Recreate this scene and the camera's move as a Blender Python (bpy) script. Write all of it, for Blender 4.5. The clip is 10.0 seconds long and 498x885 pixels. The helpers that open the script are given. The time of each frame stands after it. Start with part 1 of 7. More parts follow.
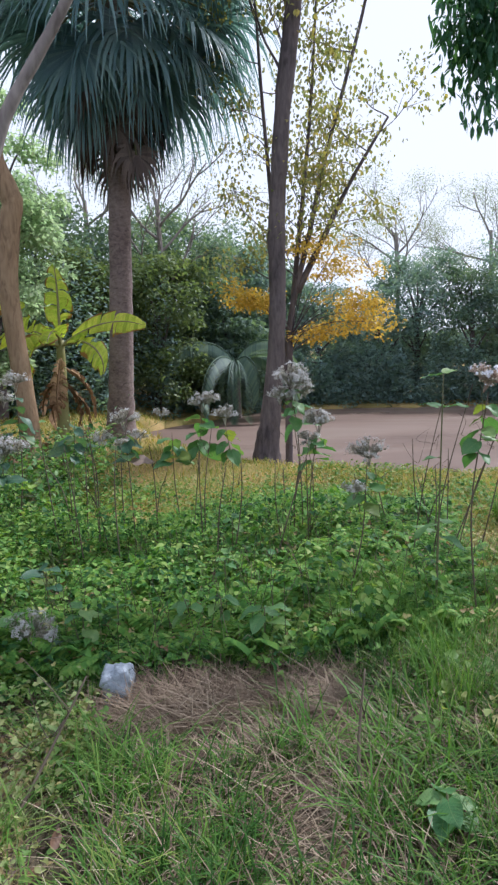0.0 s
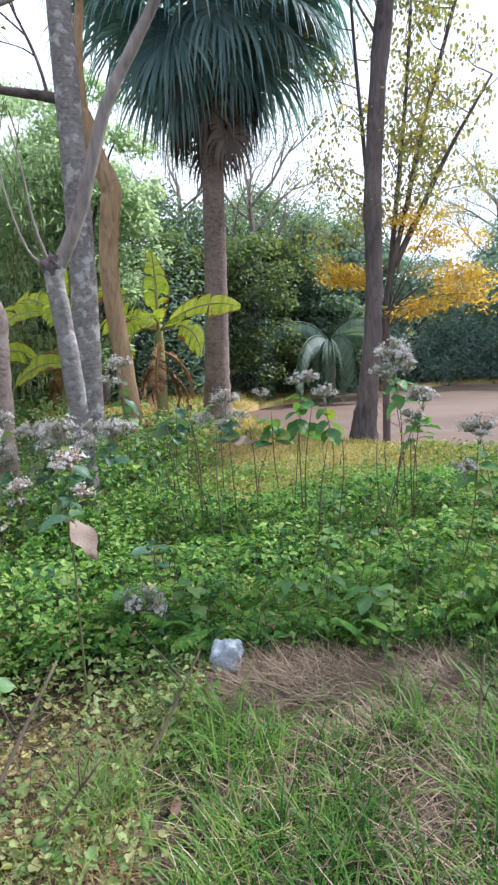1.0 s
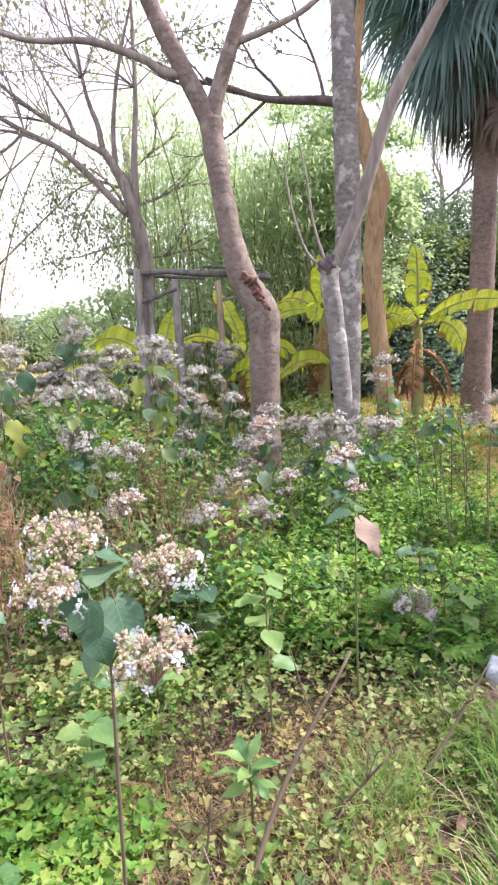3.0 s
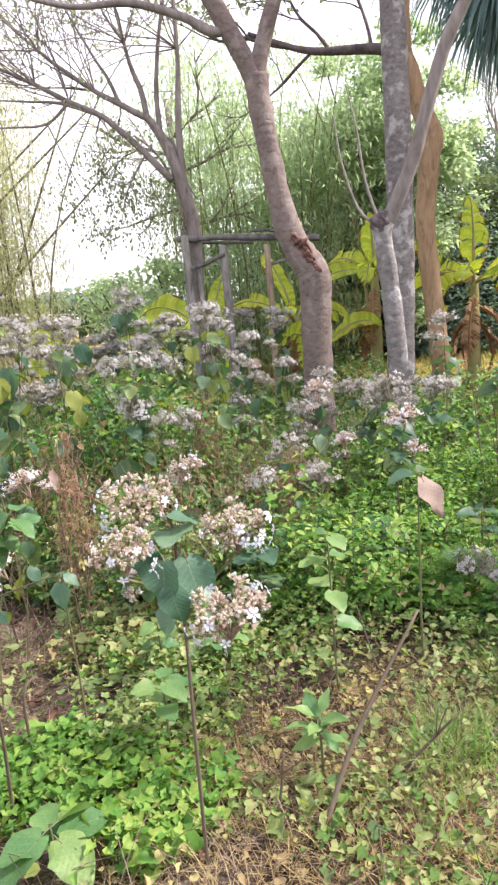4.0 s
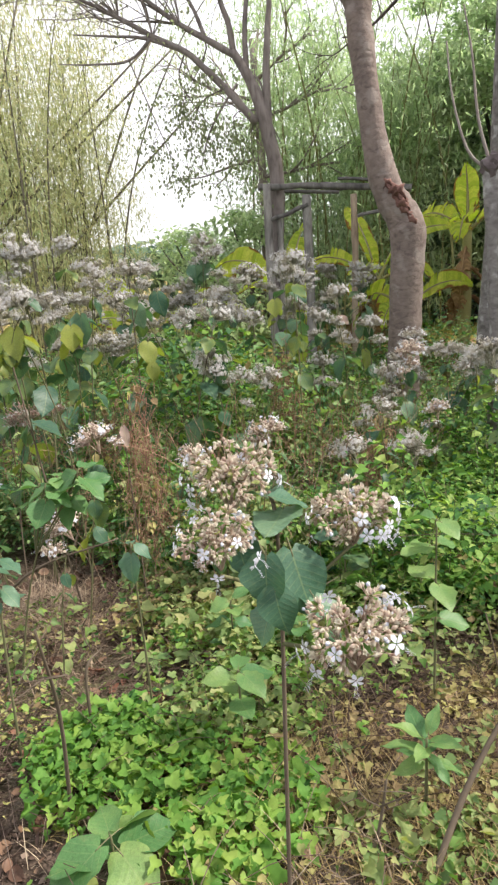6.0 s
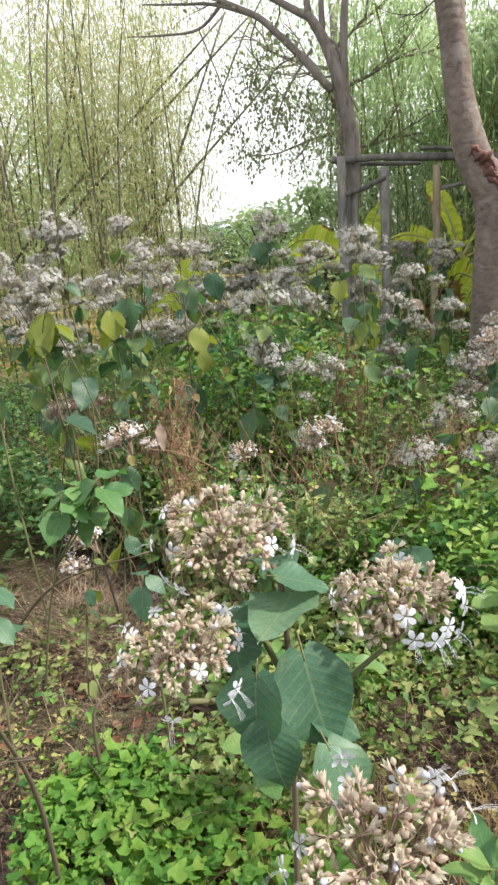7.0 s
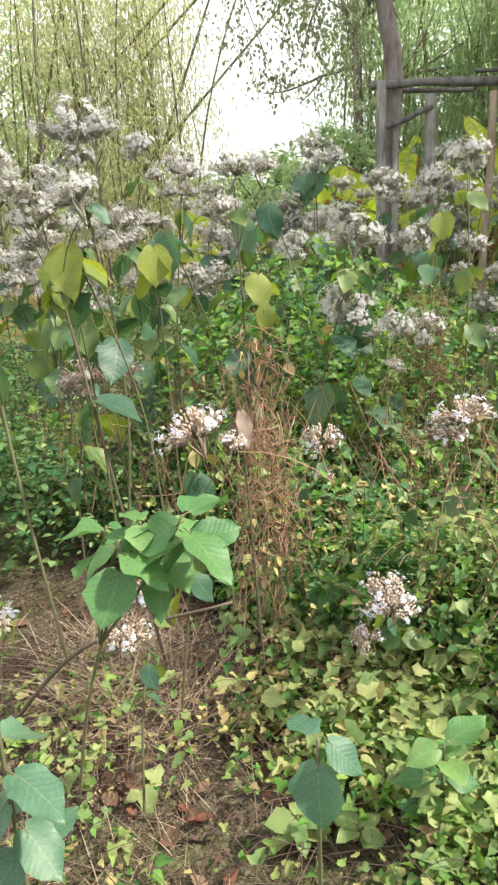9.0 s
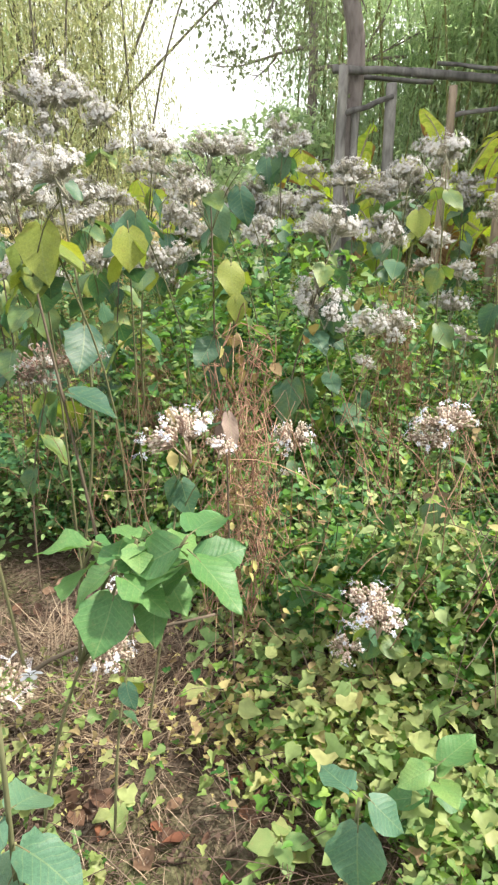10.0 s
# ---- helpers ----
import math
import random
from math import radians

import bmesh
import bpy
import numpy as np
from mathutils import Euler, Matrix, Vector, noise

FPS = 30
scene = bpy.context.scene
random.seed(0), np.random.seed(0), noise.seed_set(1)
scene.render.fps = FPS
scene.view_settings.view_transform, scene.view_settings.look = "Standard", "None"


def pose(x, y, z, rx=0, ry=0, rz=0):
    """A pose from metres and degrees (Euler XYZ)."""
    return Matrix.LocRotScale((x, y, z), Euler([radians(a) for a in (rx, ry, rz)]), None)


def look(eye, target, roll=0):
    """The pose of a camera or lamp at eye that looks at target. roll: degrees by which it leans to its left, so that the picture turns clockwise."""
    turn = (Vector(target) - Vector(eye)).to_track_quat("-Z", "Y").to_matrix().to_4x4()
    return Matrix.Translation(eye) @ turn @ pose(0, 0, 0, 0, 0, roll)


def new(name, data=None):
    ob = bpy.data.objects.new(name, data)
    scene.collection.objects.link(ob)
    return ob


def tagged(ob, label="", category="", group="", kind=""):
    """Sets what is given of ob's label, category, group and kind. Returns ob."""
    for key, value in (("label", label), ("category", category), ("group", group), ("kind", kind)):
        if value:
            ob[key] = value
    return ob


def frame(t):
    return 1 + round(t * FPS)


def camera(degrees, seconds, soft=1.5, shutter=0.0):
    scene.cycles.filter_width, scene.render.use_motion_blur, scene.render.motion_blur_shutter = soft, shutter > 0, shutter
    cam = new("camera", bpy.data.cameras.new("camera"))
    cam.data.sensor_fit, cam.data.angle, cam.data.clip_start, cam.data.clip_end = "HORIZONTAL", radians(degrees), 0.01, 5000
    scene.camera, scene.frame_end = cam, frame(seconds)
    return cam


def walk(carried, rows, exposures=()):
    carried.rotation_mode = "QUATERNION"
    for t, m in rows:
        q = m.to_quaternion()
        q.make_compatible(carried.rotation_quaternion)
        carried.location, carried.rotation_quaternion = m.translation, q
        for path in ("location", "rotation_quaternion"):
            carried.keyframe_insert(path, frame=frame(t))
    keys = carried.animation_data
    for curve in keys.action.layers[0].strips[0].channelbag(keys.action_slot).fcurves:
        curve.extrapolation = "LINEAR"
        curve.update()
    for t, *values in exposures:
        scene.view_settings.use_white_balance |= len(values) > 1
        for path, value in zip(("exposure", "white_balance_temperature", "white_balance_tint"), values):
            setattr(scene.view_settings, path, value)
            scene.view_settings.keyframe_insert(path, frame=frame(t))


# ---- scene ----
cam = camera(42.1, 10.0, soft=2.4)
PATH = [
    (0, (-0.231, 0.169, 1.429), (-0.206, 2.144, 1.116), -0.9),
    (0.5, (-0.268, 0.204, 1.417), (-0.444, 2.166, 1.072), -2.2),
    (1, (-0.286, 0.188, 1.42), (-0.547, 2.137, 1.057), -2.9),
    (1.5, (-0.318, 0.144, 1.432), (-0.67, 2.08, 1.077), -2.5),
    (2, (-0.374, 0.119, 1.441), (-0.972, 1.998, 1.111), -2.5),
    (2.5, (-0.413, 0.131, 1.437), (-1.163, 1.956, 1.114), -2.7),
    (3, (-0.46, 0.124, 1.444), (-1.412, 1.85, 1.106), -3.1),
    (3.2, (-0.474, 0.134, 1.437), (-1.502, 1.812, 1.079), -3.9),
    (4.3, (-0.501, 0.094, 1.432), (-1.604, 1.693, 0.958), -6.5),
    (4.5, (-0.541, 0.101, 1.428), (-1.673, 1.67, 0.92), -7.4),
    (5, (-0.608, 0.083, 1.423), (-1.791, 1.606, 0.892), -6.5),
    (5.2, (-0.624, 0.09, 1.418), (-1.796, 1.616, 0.874), -5.6),
    (6.3, (-0.817, 0.44, 1.369), (-2.098, 1.896, 0.878), -2.7),
    (6.5, (-0.854, 0.548, 1.367), (-2.178, 1.973, 0.903), -2.1),
    (7, (-0.91, 0.639, 1.365), (-2.304, 1.957, 0.798), -4.5),
    (7.5, (-1.154, 0.755, 1.315), (-2.488, 2.111, 0.698), -3.5),
    (8, (-1.382, 0.76, 1.318), (-2.706, 2.138, 0.73), -4.9),
    (8.5, (-1.58, 0.839, 1.27), (-2.973, 2.102, 0.588), -6.4),
    (9, (-1.797, 0.958, 1.235), (-3.139, 2.274, 0.552), -4.0),
    (9.5, (-1.893, 0.976, 1.22), (-3.199, 2.302, 0.488), -2.5),
    (10, (-1.967, 0.944, 1.27), (-3.146, 2.375, 0.521), 0.0),
]
walk(cam, [(t, look(eye, target, roll)) for t, eye, target, roll in PATH],
     exposures=[(0, 0.08, 5480, 16), (0.5, 0.47, 5400, 15), (1.0, 0.54, 5550, 14), (1.5, 0.58, 5750, 16), (2.5, 1.02, 6120, 25), (3.2, 1.02, 6100, 25), (4.5, 0.79, 6300, 21), (6.5, 0.53, 6400, 12), (7.5, 0.53, 6400, 9), (9.0, 0.9, 6480, 10), (9.5, 0.89, 6470, 11), (10, 1.04, 6500, 10)])

# ---- light: a hazy white sky, a soft sun ahead of the first view and to its right ----
SUN_AZ, SUN_EL = radians(52), radians(46)          # azimuth from +y towards +x
world = bpy.data.worlds.new("sky")
scene.world = world
world.use_nodes = True
wn = world.node_tree
sky = wn.nodes.new("ShaderNodeTexSky")
sky.sky_type, sky.sun_disc = "NISHITA", False
sky.sun_elevation, sky.sun_rotation = SUN_EL, SUN_AZ
sky.air_density, sky.dust_density, sky.ozone_density = 1.0, 4.0, 1.0
haze = wn.nodes.new("ShaderNodeMix")
haze.data_type = "RGBA"
haze.inputs[0].default_value = 0.9
haze.inputs[7].default_value = (11.5, 11.5, 11.5, 1)
wn.links.new(sky.outputs[0], haze.inputs[6])
bg = wn.nodes["Background"]
bg.inputs[1].default_value = 0.09
wn.links.new(haze.outputs[2], bg.inputs[0])
sun = new("sun", bpy.data.lights.new("sun", "SUN"))
sun.data.energy, sun.data.angle, sun.data.color = 5.0, radians(3), (1.0, 0.93, 0.8)
sun.matrix_world = look((0, 0, 30), (-math.sin(SUN_AZ) * 30, -math.cos(SUN_AZ) * 30, 30 - 30 * math.tan(SUN_EL)))


# ---- materials ----
def nodes_of(name):
    m = bpy.data.materials.new(name)
    m.use_nodes = True
    nt = m.node_tree
    return m, nt, nt.nodes["Principled BSDF"], nt.nodes["Material Output"]


def ramp_of(nt, fac, stops):
    r = nt.nodes.new("ShaderNodeValToRGB")
    while len(r.color_ramp.elements) < len(stops):
        r.color_ramp.elements.new(0.5)
    for e, (p, c) in zip(r.color_ramp.elements, stops):
        e.position, e.color = p, (*c, 1)
    nt.links.new(fac, r.inputs[0])
    return r.outputs[0]


def math_of(nt, op, a, b=None):
    n = nt.nodes.new("ShaderNodeMath")
    n.operation = op
    for k, v in enumerate((a, b)):
        if v is None:
            continue
        if isinstance(v, (int, float)):
            n.inputs[k].default_value = v
        else:
            nt.links.new(v, n.inputs[k])
    return n.outputs[0]


def mix_of(nt, fac, a, b, blend="MIX"):
    n = nt.nodes.new("ShaderNodeMix")
    n.data_type, n.blend_type = "RGBA", blend
    for k, v in ((0, fac), (6, a), (7, b)):
        if isinstance(v, (int, float)):
            n.inputs[k].default_value = v
        elif isinstance(v, tuple):
            n.inputs[k].default_value = (*v, 1)
        else:
            nt.links.new(v, n.inputs[k])
    return n.outputs[2]


def noise_of(nt, scale, detail=3.0, coords="Object", stretch=None, distortion=0.0):
    tc = nt.nodes.new("ShaderNodeTexCoord")
    v = tc.outputs[coords]
    if stretch:
        mp = nt.nodes.new("ShaderNodeMapping")
        mp.inputs["Scale"].default_value = stretch
        nt.links.new(v, mp.inputs[0])
        v = mp.outputs[0]
    n = nt.nodes.new("ShaderNodeTexNoise")
    n.inputs["Scale"].default_value, n.inputs["Detail"].default_value = scale, detail
    n.inputs["Distortion"].default_value = distortion
    nt.links.new(v, n.inputs["Vector"])
    return n.outputs[0]


def bump_of(nt, bsdf, height, strength, distance=0.01):
    b = nt.nodes.new("ShaderNodeBump")
    b.inputs["Strength"].default_value, b.inputs["Distance"].default_value = strength, distance
    nt.links.new(height, b.inputs["Height"])
    nt.links.new(b.outputs[0], bsdf.inputs["Normal"])


def leaf_mat(name, stops, trans=0.35, rough=0.5, veins=False, glow=(1.25, 1.3, 0.55), patch=1.6, spots=None, rim=None):
    """Leaves: a colour for each leaf, patches of growth, light that comes through the blade, and veins for large blades."""
    m, nt, bsdf, out = nodes_of(name)
    geo = nt.nodes.new("ShaderNodeNewGeometry")
    oi = nt.nodes.new("ShaderNodeObjectInfo")
    each = math_of(nt, "FRACT", math_of(nt, "ADD", geo.outputs["Random Per Island"], oi.outputs["Random"]))
    n = noise_of(nt, patch, 2.0)
    each = math_of(nt, "ADD", math_of(nt, "MULTIPLY", each, 0.72), math_of(nt, "MULTIPLY", math_of(nt, "SUBTRACT", n, 0.32), 0.75))
    col = ramp_of(nt, each, stops)
    fine = noise_of(nt, 60.0, 2.0)
    col = mix_of(nt, 0.35, col, ramp_of(nt, fine, [(0.3, (0.45, 0.45, 0.45)), (0.7, (1.15, 1.15, 1.1))]), "MULTIPLY")
    if spots:
        worn = ramp_of(nt, noise_of(nt, 7.0, 5.0), [(0.58, (0, 0, 0)), (0.76, (0.45, 0.45, 0.45))])
        col = mix_of(nt, worn, col, spots)
    if rim:
        ec = nt.nodes.new("ShaderNodeTexCoord")
        es = nt.nodes.new("ShaderNodeSeparateXYZ")
        nt.links.new(ec.outputs["UV"], es.inputs[0])
        dry = math_of(nt, "ADD", es.outputs[0], math_of(nt, "MULTIPLY", math_of(nt, "SUBTRACT", noise_of(nt, 4.0, 5.0), 0.5), 1.3))
        col = mix_of(nt, ramp_of(nt, dry, [(0.88, (0, 0, 0)), (0.98, (1, 1, 1))]), col, rim)
        stripe = noise_of(nt, 30.0, 2.0, "UV", stretch=(0.05, 3.0, 1.0))
        col = mix_of(nt, 0.5, col, ramp_of(nt, stripe, [(0.35, (0.72, 0.78, 0.6)), (0.65, (1.1, 1.08, 1.0))]), "MULTIPLY")
    if veins:
        uv = nt.nodes.new("ShaderNodeTexCoord")
        sp = nt.nodes.new("ShaderNodeSeparateXYZ")
        nt.links.new(uv.outputs["UV"], sp.inputs[0])
        off = math_of(nt, "ABSOLUTE", math_of(nt, "SUBTRACT", sp.outputs[0], 0.5))
        rib = math_of(nt, "LESS_THAN", off, 0.013)
        side = math_of(nt, "FRACT", math_of(nt, "MULTIPLY", math_of(nt, "SUBTRACT", sp.outputs[1], math_of(nt, "MULTIPLY", off, 0.75)), 8.0))
        line = math_of(nt, "LESS_THAN", math_of(nt, "ABSOLUTE", math_of(nt, "SUBTRACT", side, 0.5)), 0.06)
        vein = math_of(nt, "MAXIMUM", rib, math_of(nt, "MULTIPLY", line, 0.6))
        col = mix_of(nt, math_of(nt, "MULTIPLY", vein, 0.26), col, (0.30, 0.36, 0.16))
        col = mix_of(nt, 0.3, col, ramp_of(nt, noise_of(nt, 22.0, 4.0, distortion=0.5), [(0.3, (0.42, 0.46, 0.40)), (0.62, (1.2, 1.15, 1.05))]), "MULTIPLY")
        swell = math_of(nt, "ABSOLUTE", math_of(nt, "SUBTRACT", side, 0.5))
        bump_of(nt, bsdf, math_of(nt, "ADD", math_of(nt, "MULTIPLY", swell, -1.0), math_of(nt, "MULTIPLY", fine, 0.5)), 0.16, 0.005)
    nt.links.new(col, bsdf.inputs["Base Color"])
    bsdf.inputs["Roughness"].default_value = rough
    bsdf.inputs["Specular IOR Level"].default_value = 0.42 if veins else 0.18
    tr = nt.nodes.new("ShaderNodeBsdfTranslucent")
    nt.links.new(mix_of(nt, 1.0, col, glow, "MULTIPLY"), tr.inputs[0])
    mx = nt.nodes.new("ShaderNodeMixShader")
    mx.inputs[0].default_value = trans
    nt.links.new(bsdf.outputs[0], mx.inputs[1])
    nt.links.new(tr.outputs[0], mx.inputs[2])
    nt.links.new(mx.outputs[0], out.inputs[0])
    return m


def bark_mat(name, dark, light, lichen=None, rings=False, rough=0.85):
    m, nt, bsdf, out = nodes_of(name)
    big = noise_of(nt, 2.2, 4.0)
    grain = noise_of(nt, 16.0, 5.0, stretch=(1, 1, 1.7) if rings else (1, 1, 0.22), distortion=0.4)
    f = math_of(nt, "ADD", math_of(nt, "MULTIPLY", big, 0.55), math_of(nt, "MULTIPLY", grain, 0.5))
    col = ramp_of(nt, f, [(0.32, dark), (0.68, light)])
    if lichen:
        spot = ramp_of(nt, noise_of(nt, 7.0, 5.0), [(0.53, (0, 0, 0)), (0.62, (1, 1, 1))])
        col = mix_of(nt, spot, col, lichen)
    fleck = noise_of(nt, 15.0, 7.0, stretch=(0.8, 0.8, 1.3) if rings else (1, 1, 0.3), distortion=1.2)
    col = mix_of(nt, 0.6, col, ramp_of(nt, fleck, [(0.3, (0.45, 0.42, 0.41)), (0.46, (0.95, 0.95, 0.95)), (0.72, (1.3, 1.3, 1.28))]), "MULTIPLY")
    nt.links.new(col, bsdf.inputs["Base Color"])
    bsdf.inputs["Roughness"].default_value = rough
    bsdf.inputs["Specular IOR Level"].default_value = 0.2
    bump_of(nt, bsdf, math_of(nt, "ADD", grain, math_of(nt, "MULTIPLY", fleck, 0.6)), 0.45, 0.02)
    return m


def plain_mat(name, stops, rough=0.6, scale=9.0, trans=0.0, bump=0.2):
    m, nt, bsdf, out = nodes_of(name)
    geo = nt.nodes.new("ShaderNodeNewGeometry")
    f = math_of(nt, "ADD", math_of(nt, "MULTIPLY", geo.outputs["Random Per Island"], 0.55), math_of(nt, "MULTIPLY", noise_of(nt, scale, 4.0), 0.5))
    col = ramp_of(nt, f, stops)
    nt.links.new(col, bsdf.inputs["Base Color"])
    bsdf.inputs["Roughness"].default_value = rough
    bsdf.inputs["Specular IOR Level"].default_value = 0.25
    bump_of(nt, bsdf, noise_of(nt, scale * 6, 3.0), bump, 0.01)
    if trans:
        tr = nt.nodes.new("ShaderNodeBsdfTranslucent")
        nt.links.new(col, tr.inputs[0])
        mx = nt.nodes.new("ShaderNodeMixShader")
        mx.inputs[0].default_value = trans
        nt.links.new(bsdf.outputs[0], mx.inputs[1])
        nt.links.new(tr.outputs[0], mx.inputs[2])
        nt.links.new(mx.outputs[0], out.inputs[0])
    return m


M_HERB = leaf_mat("herb_leaf", [(0.0, (0.016, 0.055, 0.022)), (0.28, (0.05, 0.145, 0.038)), (0.55, (0.145, 0.30, 0.06)), (0.82, (0.27, 0.40, 0.10)), (1.0, (0.38, 0.41, 0.15))], 0.34, 0.58, spots=(0.32, 0.30, 0.12))
M_FERN = leaf_mat("fern_leaf", [(0.0, (0.06, 0.17, 0.04)), (0.5, (0.14, 0.30, 0.055)), (1.0, (0.30, 0.40, 0.09))], 0.4)
M_DEEP = leaf_mat("deep_green_leaf", [(0.0, (0.055, 0.14, 0.09)), (0.6, (0.10, 0.205, 0.135)), (1.0, (0.17, 0.27, 0.165))], 0.3, 0.45, veins=True, glow=(1.1, 1.25, 0.6), spots=(0.17, 0.22, 0.12))
M_DRYCREEP = leaf_mat("dry_creeper_leaf", [(0.0, (0.17, 0.11, 0.065)), (0.4, (0.30, 0.24, 0.12)), (0.75, (0.38, 0.37, 0.14)), (1.0, (0.45, 0.36, 0.20))], 0.25, 0.7, glow=(1.1, 1.05, 0.6), spots=(0.20, 0.12, 0.07))
M_DEBRIS = leaf_mat("woody_debris", [(0.0, (0.04, 0.026, 0.022)), (0.5, (0.115, 0.077, 0.06)), (1.0, (0.26, 0.20, 0.16))], 0.03, 0.9, glow=(1, 1, 1))
M_DARKHERB = leaf_mat("undergrowth_leaf", [(0.0, (0.03, 0.09, 0.045)), (0.35, (0.10, 0.23, 0.09)), (0.7, (0.23, 0.35, 0.14)), (1.0, (0.38, 0.41, 0.20))], 0.34, 0.5)
M_CREEPER = leaf_mat("creeper_leaf", [(0.0, (0.07, 0.17, 0.045)), (0.45, (0.16, 0.27, 0.07)), (0.75, (0.32, 0.36, 0.14)), (1.0, (0.44, 0.36, 0.20))], 0.42, spots=(0.30, 0.20, 0.10))
M_GRASS = leaf_mat("grass_blade", [(0.0, (0.018, 0.06, 0.012)), (0.4, (0.05, 0.13, 0.02)), (0.7, (0.10, 0.20, 0.03)), (1.0, (0.24, 0.27, 0.07))], 0.25)
M_FRESH = leaf_mat("fresh_grass", [(0.0, (0.06, 0.15, 0.025)), (0.5, (0.11, 0.24, 0.038)), (1.0, (0.22, 0.32, 0.08))], 0.35)
M_TAN = leaf_mat("tan_grass", [(0.0, (0.20, 0.15, 0.07)), (0.5, (0.36, 0.27, 0.13)), (1.0, (0.48, 0.39, 0.20))], 0.3, glow=(1.1, 1.0, 0.8))
M_FIELD = leaf_mat("field_grass", [(0.0, (0.13, 0.21, 0.04)), (0.35, (0.25, 0.27, 0.07)), (0.65, (0.45, 0.35, 0.13)), (1.0, (0.55, 0.41, 0.21))], 0.35, patch=0.9)
M_STRAW = leaf_mat("dry_straw", [(0.0, (0.08, 0.052, 0.038)), (0.4, (0.19, 0.135, 0.095)), (0.75, (0.35, 0.27, 0.19)), (1.0, (0.50, 0.42, 0.31))], 0.1, glow=(1, 1, 1))
M_LITTER = leaf_mat("fallen_leaf", [(0.0, (0.055, 0.035, 0.028)), (0.5, (0.14, 0.078, 0.052)), (0.85, (0.21, 0.135, 0.09)), (1.0, (0.32, 0.24, 0.17))], 0.05, glow=(1, 0.9, 0.8))
M_RUST = leaf_mat("rusty_fallen_leaf", [(0.0, (0.09, 0.04, 0.03)), (0.5, (0.20, 0.085, 0.05)), (1.0, (0.30, 0.17, 0.12))], 0.1, 0.6, glow=(1, 0.8, 0.7))
M_SHRUB = leaf_mat("shrub_leaf", [(0.0, (0.035, 0.105, 0.075)), (0.5, (0.075, 0.165, 0.10)), (0.75, (0.14, 0.22, 0.075)), (1.0, (0.29, 0.31, 0.06))], 0.38, 0.46, veins=True, glow=(1.2, 1.2, 0.55), patch=2.2, spots=(0.22, 0.21, 0.08))
M_YELLOWLEAF = leaf_mat("yellowing_leaf", [(0.0, (0.14, 0.225, 0.06)), (0.5, (0.22, 0.29, 0.065)), (1.0, (0.33, 0.36, 0.085))], 0.45, 0.5, veins=True, glow=(1.2, 1.2, 0.5), spots=(0.28, 0.22, 0.08))
M_LIME = leaf_mat("pale_creeper_leaf", [(0.0, (0.09, 0.18, 0.07)), (0.35, (0.20, 0.295, 0.11)), (0.7, (0.31, 0.37, 0.15)), (1.0, (0.42, 0.41, 0.19))], 0.38, 0.45, glow=(1.2, 1.2, 0.7), spots=(0.34, 0.24, 0.13))
M_YOUNG = leaf_mat("young_leaf", [(0.0, (0.06, 0.18, 0.07)), (0.6, (0.13, 0.27, 0.09)), (1.0, (0.27, 0.38, 0.12))], 0.36, 0.48, veins=True, glow=(1.15, 1.25, 0.6), spots=(0.20, 0.24, 0.10))
M_PINK = leaf_mat("withered_leaf", [(0.0, (0.18, 0.12, 0.10)), (0.5, (0.26, 0.185, 0.16)), (1.0, (0.35, 0.27, 0.23))], 0.2, 0.7, veins=True, glow=(1, 0.95, 0.9))
M_BANANA = leaf_mat("banana_leaf", [(0.0, (0.32, 0.47, 0.08)), (0.35, (0.52, 0.66, 0.11)), (1.0, (0.70, 0.76, 0.20))], 0.7, 0.42, glow=(1.4, 1.4, 0.5), patch=0.9, spots=(0.36, 0.26, 0.08), rim=(0.26, 0.15, 0.07))
M_BANDEAD = leaf_mat("dead_banana_leaf", [(0.0, (0.16, 0.09, 0.05)), (1.0, (0.42, 0.28, 0.16))], 0.2, 0.8, glow=(1, 0.9, 0.8))
# distance haze is mixed into the frond colour: bluish and lifted
M_PALMHAZE = leaf_mat("hazed_palm_frond", [(0.0, (0.095, 0.17, 0.205)), (0.6, (0.185, 0.285, 0.325)), (1.0, (0.30, 0.41, 0.42))], 0.38, 0.45, glow=(1.0, 1.2, 0.8))
M_PALMDEAD = leaf_mat("dead_palm_frond", [(0.0, (0.07, 0.055, 0.055)), (1.0, (0.20, 0.155, 0.135))], 0.08, 0.8, glow=(1, 1, 1))
# haze over the pond is put into the next three leaf colours
M_FARHAZE = leaf_mat("hazed_far_foliage", [(0.0, (0.10, 0.155, 0.15)), (0.5, (0.165, 0.245, 0.21)), (1.0, (0.265, 0.345, 0.25))], 0.45, patch=0.45)
M_BANKHAZE = leaf_mat("hazed_bank_foliage", [(0.0, (0.15, 0.23, 0.27)), (0.6, (0.23, 0.33, 0.35)), (1.0, (0.32, 0.42, 0.39))], 0.48, patch=0.45)
M_OLIVE = leaf_mat("olive_foliage", [(0.0, (0.105, 0.155, 0.085)), (0.6, (0.175, 0.235, 0.12)), (1.0, (0.27, 0.31, 0.16))], 0.42, patch=0.5)
M_GOLD = leaf_mat("golden_foliage", [(0.0, (0.36, 0.30, 0.06)), (0.6, (0.60, 0.45, 0.09)), (1.0, (0.72, 0.58, 0.20))], 0.55, glow=(1.2, 1.05, 0.5), patch=0.8)
M_BRONZE = leaf_mat("bronze_foliage", [(0.0, (0.17, 0.21, 0.11)), (0.5, (0.28, 0.28, 0.14)), (1.0, (0.50, 0.38, 0.15))], 0.55, patch=0.6)
